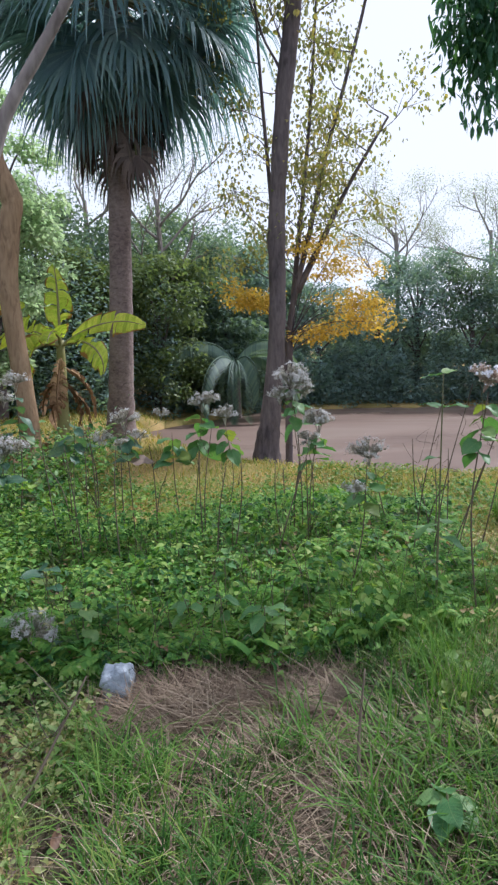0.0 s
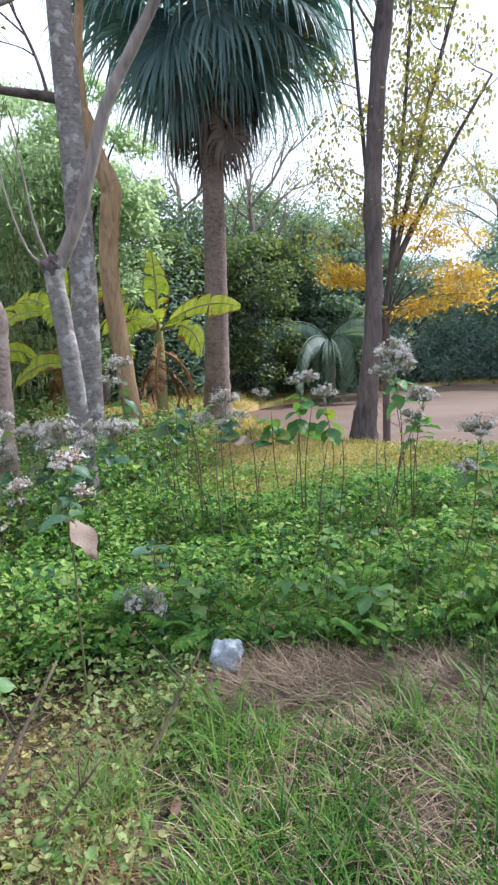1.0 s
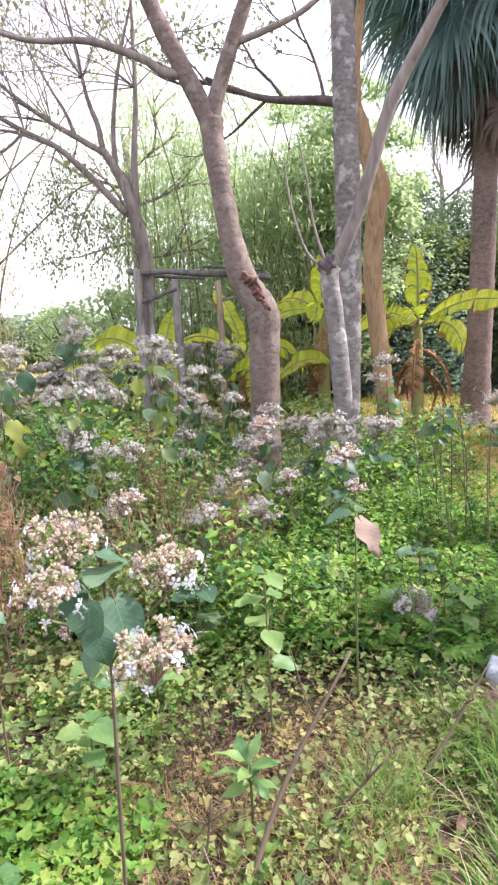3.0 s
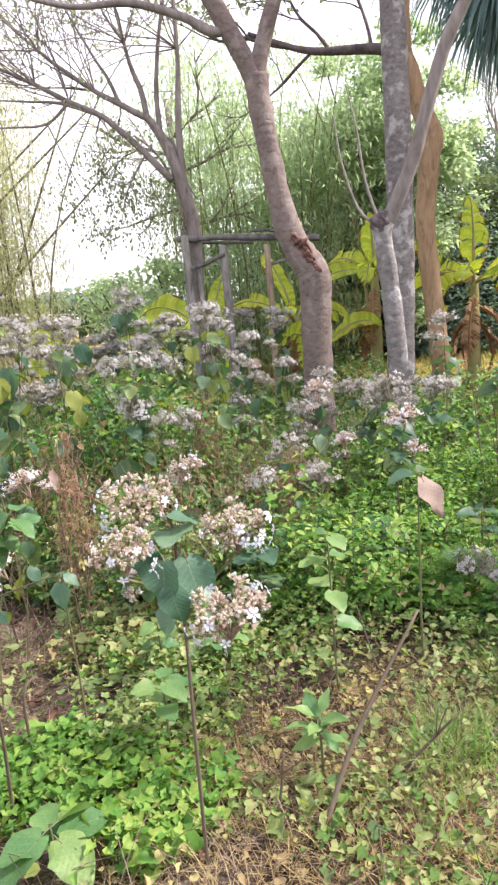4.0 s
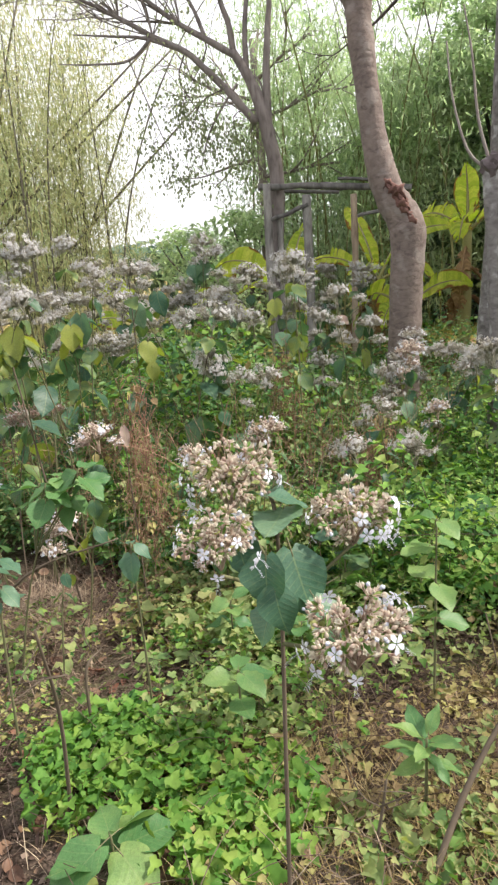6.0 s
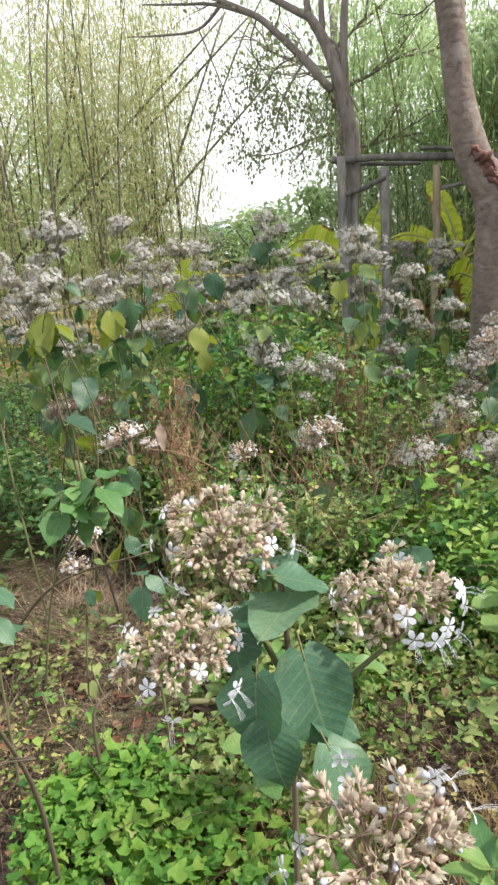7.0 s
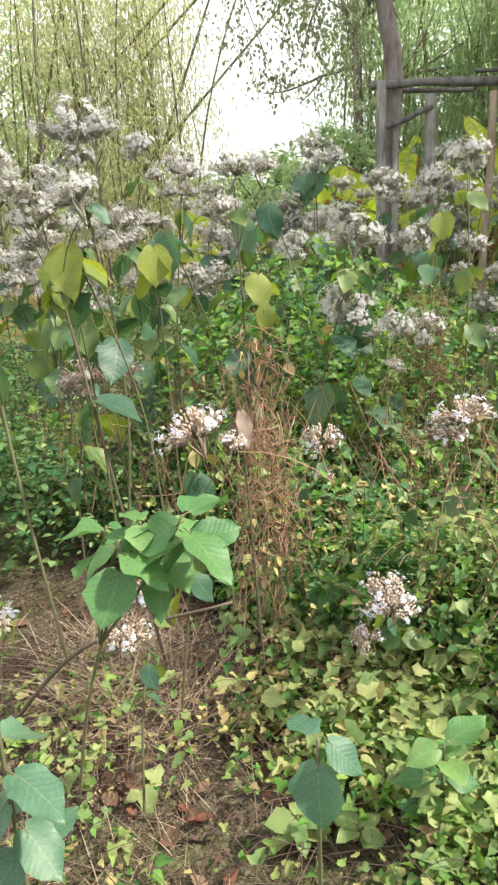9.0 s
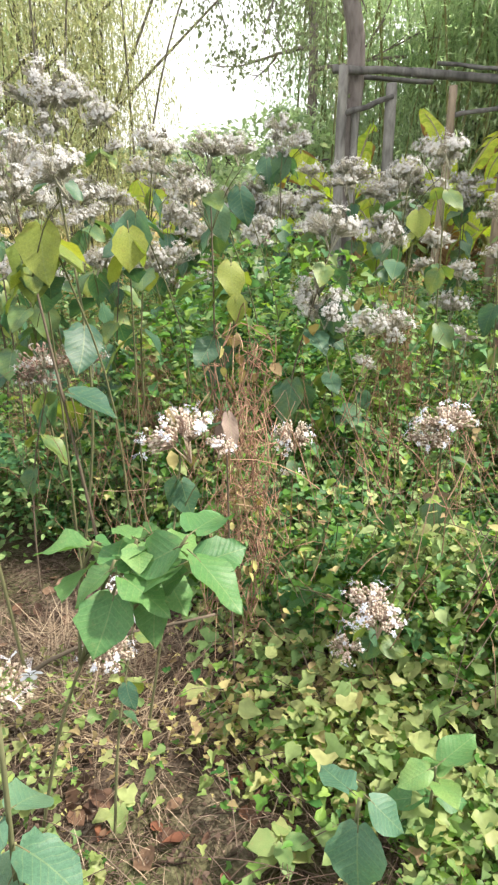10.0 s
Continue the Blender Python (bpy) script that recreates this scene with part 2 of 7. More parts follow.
# leaf green paled to hold the haze over the distant grove and trees
M_BAMBOOHAZE = leaf_mat("hazed_bamboo_leaf", [(0.0, (0.30, 0.40, 0.26)), (0.6, (0.46, 0.56, 0.37)), (1.0, (0.57, 0.62, 0.44))], 0.6, glow=(1.1, 1.2, 0.9), patch=0.4)
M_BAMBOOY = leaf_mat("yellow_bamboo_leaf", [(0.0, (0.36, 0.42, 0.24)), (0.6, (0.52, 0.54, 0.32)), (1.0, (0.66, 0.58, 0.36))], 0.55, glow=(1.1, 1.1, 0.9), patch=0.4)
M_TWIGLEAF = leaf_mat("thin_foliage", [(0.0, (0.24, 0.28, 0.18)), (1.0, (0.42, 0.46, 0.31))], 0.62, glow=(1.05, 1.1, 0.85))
M_HANG = leaf_mat("hanging_leaf", [(0.0, (0.03, 0.09, 0.06)), (0.7, (0.07, 0.17, 0.09)), (1.0, (0.14, 0.27, 0.10))], 0.3)
B_T1 = bark_mat("pinkish_bark", (0.115, 0.09, 0.083), (0.225, 0.18, 0.16), lichen=(0.235, 0.20, 0.182), rings=True)
B_GREY = bark_mat("grey_bark", (0.115, 0.10, 0.10), (0.25, 0.235, 0.232), lichen=(0.36, 0.35, 0.35), rings=True)
M_SCAR = bark_mat("reddish_scar", (0.05, 0.025, 0.022), (0.22, 0.12, 0.10), rings=True)
B_ORANGE = bark_mat("ochre_bark", (0.25, 0.16, 0.095), (0.40, 0.28, 0.175))
B_PALM = bark_mat("palm_bark", (0.11, 0.08, 0.078), (0.26, 0.205, 0.19), rings=True)
B_DARK = bark_mat("dark_bark", (0.06, 0.05, 0.055), (0.17, 0.14, 0.14))
B_TWIG = bark_mat("twig_bark", (0.15, 0.125, 0.115), (0.30, 0.265, 0.25))
B_WOOD = bark_mat("weathered_wood", (0.13, 0.125, 0.12), (0.34, 0.325, 0.30))
B_RAIL = bark_mat("dark_weathered_wood", (0.06, 0.058, 0.056), (0.20, 0.19, 0.18))
B_TANWOOD = bark_mat("tan_peeled_wood", (0.20, 0.15, 0.105), (0.38, 0.31, 0.23))
M_STEM = plain_mat("green_stem", [(0.2, (0.07, 0.09, 0.04)), (0.8, (0.17, 0.16, 0.085))], 0.75)
M_DRYSTEM = plain_mat("dry_stem", [(0.2, (0.06, 0.048, 0.036)), (0.8, (0.155, 0.122, 0.088))], 0.9)
M_VINE = plain_mat("dead_vine", [(0.2, (0.13, 0.07, 0.05)), (0.5, (0.27, 0.15, 0.10)), (0.9, (0.44, 0.30, 0.20))], 0.85)
M_CULM = plain_mat("bamboo_culm", [(0.2, (0.10, 0.12, 0.05)), (0.8, (0.26, 0.25, 0.11))], 0.5)
M_CULMDARK = plain_mat("old_bamboo_culm", [(0.2, (0.07, 0.07, 0.055)), (0.8, (0.16, 0.14, 0.10))], 0.6)
M_PSEUDO = plain_mat("banana_stem", [(0.2, (0.16, 0.13, 0.06)), (0.8, (0.30, 0.30, 0.12))], 0.6)
M_PETAL = plain_mat("white_petal", [(0.2, (0.64, 0.67, 0.79)), (0.8, (0.76, 0.78, 0.87))], 0.5, trans=0.3, bump=0.05)
M_CALYX = plain_mat("cream_calyx", [(0.15, (0.48, 0.34, 0.29)), (0.5, (0.68, 0.57, 0.48)), (0.9, (0.77, 0.73, 0.62))], 0.6, trans=0.3, bump=0.1)
M_PEDICEL = plain_mat("pink_pedicel", [(0.2, (0.40, 0.27, 0.23)), (0.8, (0.56, 0.46, 0.36))], 0.7, trans=0.4)
M_PALEPETAL = plain_mat("faded_petal", [(0.2, (0.49, 0.48, 0.48)), (0.8, (0.62, 0.61, 0.61))], 0.6, trans=0.45, bump=0.05)
M_PALESTALK = plain_mat("pale_flower_stalk", [(0.2, (0.34, 0.34, 0.25)), (0.8, (0.50, 0.48, 0.40))], 0.6, trans=0.5)
M_FADED = plain_mat("faded_flower", [(0.12, (0.38, 0.33, 0.28)), (0.4, (0.51, 0.475, 0.41)), (0.9, (0.63, 0.61, 0.565))], 0.7, trans=0.6)
M_OLDHEAD = plain_mat("withered_flower", [(0.12, (0.15, 0.075, 0.06)), (0.5, (0.30, 0.185, 0.15)), (0.9, (0.48, 0.38, 0.33))], 0.8, trans=0.3)

# swollen calyxes: reddish at the foot, cream towards the mouth
M_URN, nt, bsdf, out = nodes_of("cream_pink_calyx")
tc = nt.nodes.new("ShaderNodeTexCoord")
sp = nt.nodes.new("ShaderNodeSeparateXYZ")
nt.links.new(tc.outputs["UV"], sp.inputs[0])
geo = nt.nodes.new("ShaderNodeNewGeometry")
along = math_of(nt, "ADD", math_of(nt, "MULTIPLY", sp.outputs[1], 0.55), math_of(nt, "MULTIPLY", geo.outputs["Random Per Island"], 0.5))
urn = ramp_of(nt, along, [(0.05, (0.34, 0.20, 0.175)), (0.22, (0.53, 0.40, 0.345)), (0.48, (0.70, 0.59, 0.515)), (0.8, (0.76, 0.71, 0.60)), (1.0, (0.76, 0.74, 0.64))])
urn = mix_of(nt, 0.25, urn, ramp_of(nt, noise_of(nt, 120.0, 3.0), [(0.3, (0.55, 0.5, 0.45)), (0.7, (1.1, 1.1, 1.05))]), "MULTIPLY")
nt.links.new(urn, bsdf.inputs["Base Color"])
bsdf.inputs["Roughness"].default_value = 0.9
bsdf.inputs["Specular IOR Level"].default_value = 0.08
tr = nt.nodes.new("ShaderNodeBsdfTranslucent")
nt.links.new(urn, tr.inputs[0])
mx = nt.nodes.new("ShaderNodeMixShader")
mx.inputs[0].default_value = 0.55
nt.links.new(bsdf.outputs[0], mx.inputs[1])
nt.links.new(tr.outputs[0], mx.inputs[2])
nt.links.new(mx.outputs[0], out.inputs[0])

# soil with straw-coloured turf towards the field
M_GROUND, nt, bsdf, out = nodes_of("soil_and_turf")
soil = ramp_of(nt, noise_of(nt, 6.0, 9.0), [(0.32, (0.05, 0.036, 0.028)), (0.5, (0.11, 0.083, 0.066)), (0.7, (0.20, 0.163, 0.132))])
moss = ramp_of(nt, noise_of(nt, 1.1, 6.0), [(0.45, (0, 0, 0)), (0.62, (0.7, 0.7, 0.7))])
soil = mix_of(nt, moss, soil, (0.10, 0.12, 0.045))
soil = mix_of(nt, 0.7, soil, ramp_of(nt, noise_of(nt, 70.0, 5.0), [(0.35, (0.4, 0.38, 0.36)), (0.65, (1.25, 1.25, 1.22))]), "MULTIPLY")
turf = ramp_of(nt, noise_of(nt, 1.3, 6.0), [(0.3, (0.16, 0.17, 0.05)), (0.55, (0.34, 0.25, 0.10)), (0.75, (0.42, 0.29, 0.14))])
tc = nt.nodes.new("ShaderNodeTexCoord")
sp = nt.nodes.new("ShaderNodeSeparateXYZ")
nt.links.new(tc.outputs["Object"], sp.inputs[0])
inland = math_of(nt, "ADD", sp.outputs[1], math_of(nt, "MULTIPLY", noise_of(nt, 0.8, 4.0), 1.5))
far_f = nt.nodes.new("ShaderNodeMapRange")
far_f.inputs[1].default_value, far_f.inputs[2].default_value = 5.2, 6.8
nt.links.new(inland, far_f.inputs[0])
nt.links.new(mix_of(nt, far_f.outputs[0], soil, turf), bsdf.inputs["Base Color"])
bsdf.inputs["Roughness"].default_value = 0.95
bsdf.inputs["Specular IOR Level"].default_value = 0.1
bump_of(nt, bsdf, noise_of(nt, 45.0, 6.0), 0.8, 0.03)

# pond water under a reddish brown film of pond weed
M_WATER, nt, bsdf, out = nodes_of("pond_water")
film = ramp_of(nt, noise_of(nt, 0.5, 6.0, stretch=(0.35, 1.0, 1.0), distortion=0.6), [(0.3, (0.105, 0.07, 0.056)), (0.55, (0.165, 0.115, 0.092)), (0.75, (0.21, 0.165, 0.135))])
nt.links.new(film, bsdf.inputs["Base Color"])
gloss = ramp_of(nt, noise_of(nt, 0.35, 4.0, stretch=(0.2, 1.0, 1.0)), [(0.40, (0.65, 0.65, 0.65)), (0.62, (0.25, 0.25, 0.25))])
nt.links.new(gloss, bsdf.inputs["Roughness"])
bsdf.inputs["Specular IOR Level"].default_value = 0.22
bump_of(nt, bsdf, noise_of(nt, 6.0, 4.0), 0.08, 0.02)


# ---- mesh tools ----
rng = np.random.default_rng(11)


def ground_z(x, y):
    """The lie of the land: it falls gently away to the left of the first view, and the pond lies in a hollow."""
    x, y = np.asarray(x, float), np.asarray(y, float)
    slope = 0.29 + 0.132 * x - 0.081 * y
    near = np.exp(-((x + 1.5) ** 2 + (y - 2) ** 2) / 26)
    z = -0.27 + (slope + 0.27) * near
    z = z + 0.025 * np.sin(1.9 * x + 0.7) * np.cos(2.3 * y) + 0.015 * np.sin(5.1 * x - 3.3 * y)
    shore = np.interp(x, [-2.6, -2.0, -1.0, 0.0, 1.8, 3.7, 10, 30, 45], [15.8, 13.8, 12.1, 11.0, 9.9, 9.4, 8.4, 7.8, 15])
    back = np.interp(x, [-2.6, -1.0, 0.0, 1.0, 8.0, 30, 45], [15.8, 18.0, 19.6, 20.5, 20.7, 22, 15])
    fall = np.clip((y - shore + 2.0) / 2.0, 0, 1) * np.clip((x + 3.6) / 1.6, 0, 1)
    z = z - 0.42 * fall * fall * (3 - 2 * fall)
    inside = np.minimum(y - shore, back - y) + 0.12 * np.sin(2.1 * x) + 0.08 * np.sin(5.3 * x + y)
    k = np.clip((inside + 0.55) / 1.1, 0, 1)
    return z - 0.85 * k * k * (3 - 2 * k)


def mesh_np(name, V, T, mats, uv=None, idx=None, smooth=True):
    """A mesh from arrays: points, triangles, one or more materials, a material for each triangle."""
    V, T = np.asarray(V, np.float32).reshape(-1, 3), np.asarray(T, np.int32).reshape(-1, 3)
    me = bpy.data.meshes.new(name)
    me.vertices.add(len(V))
    me.vertices.foreach_set("co", V.ravel())
    me.loops.add(T.size)
    me.loops.foreach_set("vertex_index", T.ravel())
    me.polygons.add(len(T))
    me.polygons.foreach_set("loop_start", np.arange(0, T.size, 3, dtype=np.int32))
    me.polygons.foreach_set("use_smooth", np.full(len(T), smooth))
    for m in mats if isinstance(mats, (list, tuple)) else [mats]:
        me.materials.append(m)
    if idx is not None:
        me.polygons.foreach_set("material_index", np.asarray(idx, np.int32))
    if uv is not None:
        lay = me.uv_layers.new(name="UVMap")
        lay.data.foreach_set("uv", np.asarray(uv, np.float32).reshape(-1, 2)[T.ravel()].ravel())
    me.update(calc_edges=True)
    return me


def join(chunks):
    """Joins (points, triangles[, uv]) chunks into one set of arrays, with the chunk number of each triangle."""
    Vs, Ts, Us, Is, n = [], [], [], [], 0
    for k, c in enumerate(chunks):
        V, T = np.asarray(c[0], float).reshape(-1, 3), np.asarray(c[1]).reshape(-1, 3)
        Vs.append(V)
        Ts.append(T + n)
        Us.append(np.asarray(c[2]).reshape(-1, 2) if len(c) > 2 else np.zeros((len(V), 2)))
        Is.append(np.full(len(T), k))
        n += len(V)
    return np.concatenate(Vs), np.concatenate(Ts), np.concatenate(Us), np.concatenate(Is)


def turns(az, pitch, roll):
    """Turns that aim a leaf's length (y): azimuth, lift of the tip, and twist about its own length, in radians."""
    ca, sa, cp, sp_, cr, sr = np.cos(az), np.sin(az), np.cos(pitch), np.sin(pitch), np.cos(roll), np.sin(roll)
    o, z = np.ones_like(az), np.zeros_like(az)
    A = np.stack([np.stack([ca, -sa, z], -1), np.stack([sa, ca, z], -1), np.stack([z, z, o], -1)], -2)
    B = np.stack([np.stack([o, z, z], -1), np.stack([z, cp, -sp_], -1), np.stack([z, sp_, cp], -1)], -2)
    C = np.stack([np.stack([cr, z, sr], -1), np.stack([z, o, z], -1), np.stack([-sr, z, cr], -1)], -2)
    return A @ B @ C


def spread(shape, pos, az, pitch, roll, size, wide=None):
    """Copies of a leaf shape (points, triangles, uv) at places, as one chunk."""
    V, T, U = shape
    n = len(pos)
    S = np.stack([size * (1 if wide is None else wide), size, size], -1)
    P = np.einsum("nij,nkj->nki", turns(az, pitch, roll), V[None] * S[:, None]) + np.asarray(pos)[:, None]
    return P.reshape(-1, 3), (T[None] + (np.arange(n) * len(V))[:, None, None]).reshape(-1, 3), np.tile(U, (n, 1))


def blade(widths, fold=0.25, curl=0.15, waves=0.0, lengths=None):
    """A leaf blade of length 1 along y: half widths along it, folded at the midrib, with the tip curling down."""
    n = len(widths)
    s = np.linspace(0, 1, n) if lengths is None else np.asarray(lengths)
    V, U = [], []
    for a, w in zip(s, widths):
        z = -curl * max(a, 0) ** 2 + waves * math.sin(9 * a)
        for side in (-1, 0, 1):
            V.append((side * w, a - (0.05 * w if side else 0), z + abs(side) * w * fold))
            U.append((0.5 + side * 0.5 * w / max(max(widths), 1e-6), a))
    T = []
    for k in range(n - 1):
        for c in (0, 1):
            i = 3 * k + c
            T += [(i, i + 1, i + 4), (i, i + 4, i + 3)]
    return np.array(V), np.array(T), np.array(U)


DIAMOND = (np.array([(0, 0, 0), (-0.28, 0.45, 0.05), (0.28, 0.45, 0.05), (0, 1, -0.08)], float), np.array([(0, 2, 1), (1, 2, 3)]), np.array([(0.5, 0), (0, 0.5), (1, 0.5), (0.5, 1)], float))
LANCE = (np.array([(0, 0, 0), (-0.09, 0.35, 0.02), (0.09, 0.35, 0.02), (0, 1, -0.12)], float), np.array([(0, 2, 1), (1, 2, 3)]), DIAMOND[2])
OVATE = blade([0.0, 0.30, 0.27, 0.0], 0.3, 0.2)


def wild_leaf(lobes):
    """A small creeper leaf: lopsided, folded at the midrib, sometimes lobed, with a crooked tip."""
    k = np.linspace(0.06, 0.94, 7)
    half = np.interp(k, [0, 0.12, 0.3, 0.6, 1], [0.12, 0.36, 0.42, 0.24, 0.02]) * rng.uniform(0.8, 1.2)
    if lobes:
        half = half * (1 + 0.32 * np.sin(k * 9.5 + rng.uniform(-0.4, 0.4)))
    fold, curl, crook = rng.uniform(0.1, 0.7), rng.uniform(-0.1, 0.45), rng.normal() * 0.12
    left = [(-w * rng.uniform(0.85, 1.15), s + rng.normal() * 0.02) for w, s in zip(half, k - (0.16 if lobes else 0.1) * (k < 0.15))]
    right = [(w * rng.uniform(0.85, 1.15), s + rng.normal() * 0.02) for w, s in zip(half, k - (0.16 if lobes else 0.1) * (k < 0.15))]
    V = [(crook * s * s + x, s, fold * abs(x) - curl * s * s + 0.03 * rng.normal()) for x, s in left + right]
    rib = [(crook * s * s, s, -curl * s * s) for s in (0.0, 0.35, 0.7, 1.0)]
    n = len(k)
    V += rib
    near = [0, 0, 1, 1, 1, 2, 2]
    T = []
    for side, flip in ((0, 1), (n, -1)):
        for j in range(n - 1):
            a, b, c = side + j, side + j + 1, 2 * n + near[j]
            T.append((a, c, b)[::flip])
            if near[j + 1] != near[j]:
                T.append((b, c, c + 1)[::flip])
        T.append((side + n - 1, 2 * n + 2, 2 * n + 3)[::flip])
    return np.array(V), np.array(T), np.full((len(V), 2), 0.5)


WILD, IVY = [wild_leaf(0) for k in range(6)], [wild_leaf(1) for k in range(6)]


def broad_leaf():
    """A broad heart-shaped blade with a cupped, wavy, slightly lopsided surface."""
    s = np.array([-0.07, 0.0, 0.09, 0.2, 0.34, 0.48, 0.62, 0.76, 0.88, 0.96, 1.02])
    w = np.array([0.11, 0.24, 0.355, 0.43, 0.45, 0.42, 0.35, 0.25, 0.14, 0.055, 0.0]) * rng.uniform(0.85, 1.05)
    cup, curl, wave, bend = rng.uniform(0.05, 0.5), rng.uniform(0.1, 0.75), rng.uniform(0.02, 0.085), rng.normal() * 0.08
    ph, k = rng.uniform(0, 6), rng.uniform(7, 13)
    V, U = [], []
    for a, b in zip(s, w):
        b0 = b
        for c in (-1.0, -0.55, 0.0, 0.55, 1.0):
            b = b0 * (1 + rng.normal() * 0.06) * (1.06 if c > 0 else 0.96)
            z = -curl * max(a, 0) ** 2 * 0.55 + cup * (c * b) ** 2 * 1.6 + wave * c * c * math.sin(k * a + ph + 2 * c) + (0.03 * b if c else 0)
            y = a - (0.10 * abs(c) if a <= 0.0 else 0.03 * abs(c))
            V.append((c * b + bend * a * a, y, z))
            U.append((0.5 + 0.5 * c * b0 / 0.46, a))
    T = []
    for q in range(len(s) - 1):
        for c in range(4):
            n = 5 * q + c
            T += [(n, n + 1, n + 6), (n, n + 6, n + 5)]
    return np.array(V), np.array(T), np.array(U)


BIG_LEAF = [broad_leaf() for k in range(9)]


def curve_pts(pts, per=4):
    """A smooth line through the points (Catmull-Rom)."""
    p = np.asarray(pts, float)
    if len(p) < 3:
        return np.array([p[0] + (p[-1] - p[0]) * k / per for k in range(per + 1)])
    e = np.vstack([2 * p[0] - p[1], p, 2 * p[-1] - p[-2]])
    out = []
    for k in range(1, len(e) - 2):
        for u in np.arange(per) / per:
            a, b, c, d = e[k - 1], e[k], e[k + 1], e[k + 2]
            out.append(0.5 * (2 * b + (c - a) * u + (2 * a - 5 * b + 4 * c - d) * u * u + (3 * b - a - 3 * c + d) * u ** 3))
    return np.array(out + [p[-1]])


def tube(pts, radii, sides=8, per=4, rough=0.0, closed=True, square=0.0):
    """A tapered, slightly uneven round limb along a smooth line through the points."""
    p = curve_pts(pts, per)
    r = np.interp(np.linspace(0, 1, len(p)), np.linspace(0, 1, len(radii)), radii)
    d = np.gradient(p, axis=0)
    d /= np.linalg.norm(d, axis=1, keepdims=True) + 1e-9
    ref = np.array([1.0, 0.13, 0.05])
    u = ref - d * (d @ ref)[:, None]
    u /= np.linalg.norm(u, axis=1, keepdims=True) + 1e-9
    v = np.cross(d, u)
    a = np.arange(sides) * 2 * np.pi / sides
    ring = u[:, None] * np.cos(a)[None, :, None] + v[:, None] * np.sin(a)[None, :, None]
    rr = r[:, None] * np.maximum(np.abs(np.cos(a)), np.abs(np.sin(a)))[None] ** -square
    if rough:
        rr = rr * (1 + rough * rng.normal(size=rr.shape)) * (1 + rough * rng.normal(size=(len(p), 1)))
    V = (p[:, None] + ring * rr[..., None]).reshape(-1, 3)
    k, s = np.meshgrid(np.arange(len(p) - 1), np.arange(sides), indexing="ij")
    i, j = (k * sides + s).ravel(), (k * sides + (s + 1) % sides).ravel()
    T = np.concatenate([np.stack([i, j, j + sides], -1), np.stack([i, j + sides, i + sides], -1)])
    if closed:
        V = np.vstack([V, p[0], p[-1]])
        b, t = len(V) - 2, len(V) - 1
        s = np.arange(sides)
        e = (len(p) - 1) * sides
        T = np.concatenate([T, np.stack([np.full(sides, b), (s + 1) % sides, s], -1), np.stack([np.full(sides, t), e + s, e + (s + 1) % sides], -1)])
    return V, T, np.zeros((len(V), 2))


def thin_tubes(starts, ends, r0, r1, sag=0.0, sides=3, levels=3):
    """Many straight or sagging thin stalks at once."""
    starts, ends = np.asarray(starts, float), np.asarray(ends, float)
    n = len(starts)
    s = np.linspace(0, 1, levels)
    p = starts[:, None] + (ends - starts)[:, None] * s[None, :, None]
    p[..., 2] += (np.asarray(sag).reshape(-1, 1) * (4 * s * (1 - s))[None])
    d = ends - starts
    d /= np.linalg.norm(d, axis=1, keepdims=True) + 1e-9
    ref = np.where(np.abs(d[:, 2:3]) > 0.9, [[1.0, 0, 0]], [[0, 0, 1.0]])
    u = np.cross(d, ref)
    u /= np.linalg.norm(u, axis=1, keepdims=True) + 1e-9
    v = np.cross(d, u)
    a = np.arange(sides) * 2 * np.pi / sides
    ring = u[:, None] * np.cos(a)[None, :, None] + v[:, None] * np.sin(a)[None, :, None]
    r = np.asarray(r0).reshape(-1, 1) + (np.asarray(r1).reshape(-1, 1) - np.asarray(r0).reshape(-1, 1)) * s[None]
    r = np.broadcast_to(r, (n, levels))
    V = p[:, :, None] + ring[:, None] * r[:, :, None, None]
    k, q = np.meshgrid(np.arange(levels - 1), np.arange(sides), indexing="ij")
    i, j = (k * sides + q).ravel(), (k * sides + (q + 1) % sides).ravel()
    T = np.concatenate([np.stack([i, j, j + sides], -1), np.stack([i, j + sides, i + sides], -1)])
    V = V.reshape(-1, 3)
    return V, (T[None] + (np.arange(n) * levels * sides)[:, None, None]).reshape(-1, 3), np.zeros((len(V), 2))


def grass(pos, az, length, width, lean, droop, levels=4):
    """Grass blades: tapered strips that rise and arch over."""
    n = len(pos)
    s = np.linspace(0, 1, levels)
    ang = lean[:, None] + droop[:, None] * s[None]
    step = length[:, None] / (levels - 1)
    h = np.concatenate([np.zeros((n, 1)), np.cumsum(np.sin(ang[:, :-1]) * step, 1)], 1)
    z = np.concatenate([np.zeros((n, 1)), np.cumsum(np.cos(ang[:, :-1]) * step, 1)], 1)
    dx, dy = np.cos(az)[:, None], np.sin(az)[:, None]
    mid = np.stack([pos[:, 0:1] + dx * h, pos[:, 1:2] + dy * h, pos[:, 2:3] + z], -1)
    w = width[:, None] * np.array([0.7, 1.0, 0.8, 0.05] if levels == 4 else np.linspace(1, 0.05, levels))[None] / 2
    side = np.stack([-dy * w, dx * w, np.zeros_like(w)], -1)
    V = np.stack([mid - side, mid + side], 2).reshape(n, -1, 3)
    T = []
    for k in range(levels - 1):
        T += [(2 * k, 2 * k + 1, 2 * k + 3), (2 * k, 2 * k + 3, 2 * k + 2)]
    return V.reshape(-1, 3), (np.array(T)[None] + (np.arange(n) * 2 * levels)[:, None, None]).reshape(-1, 3), np.zeros((n * 2 * levels, 2))


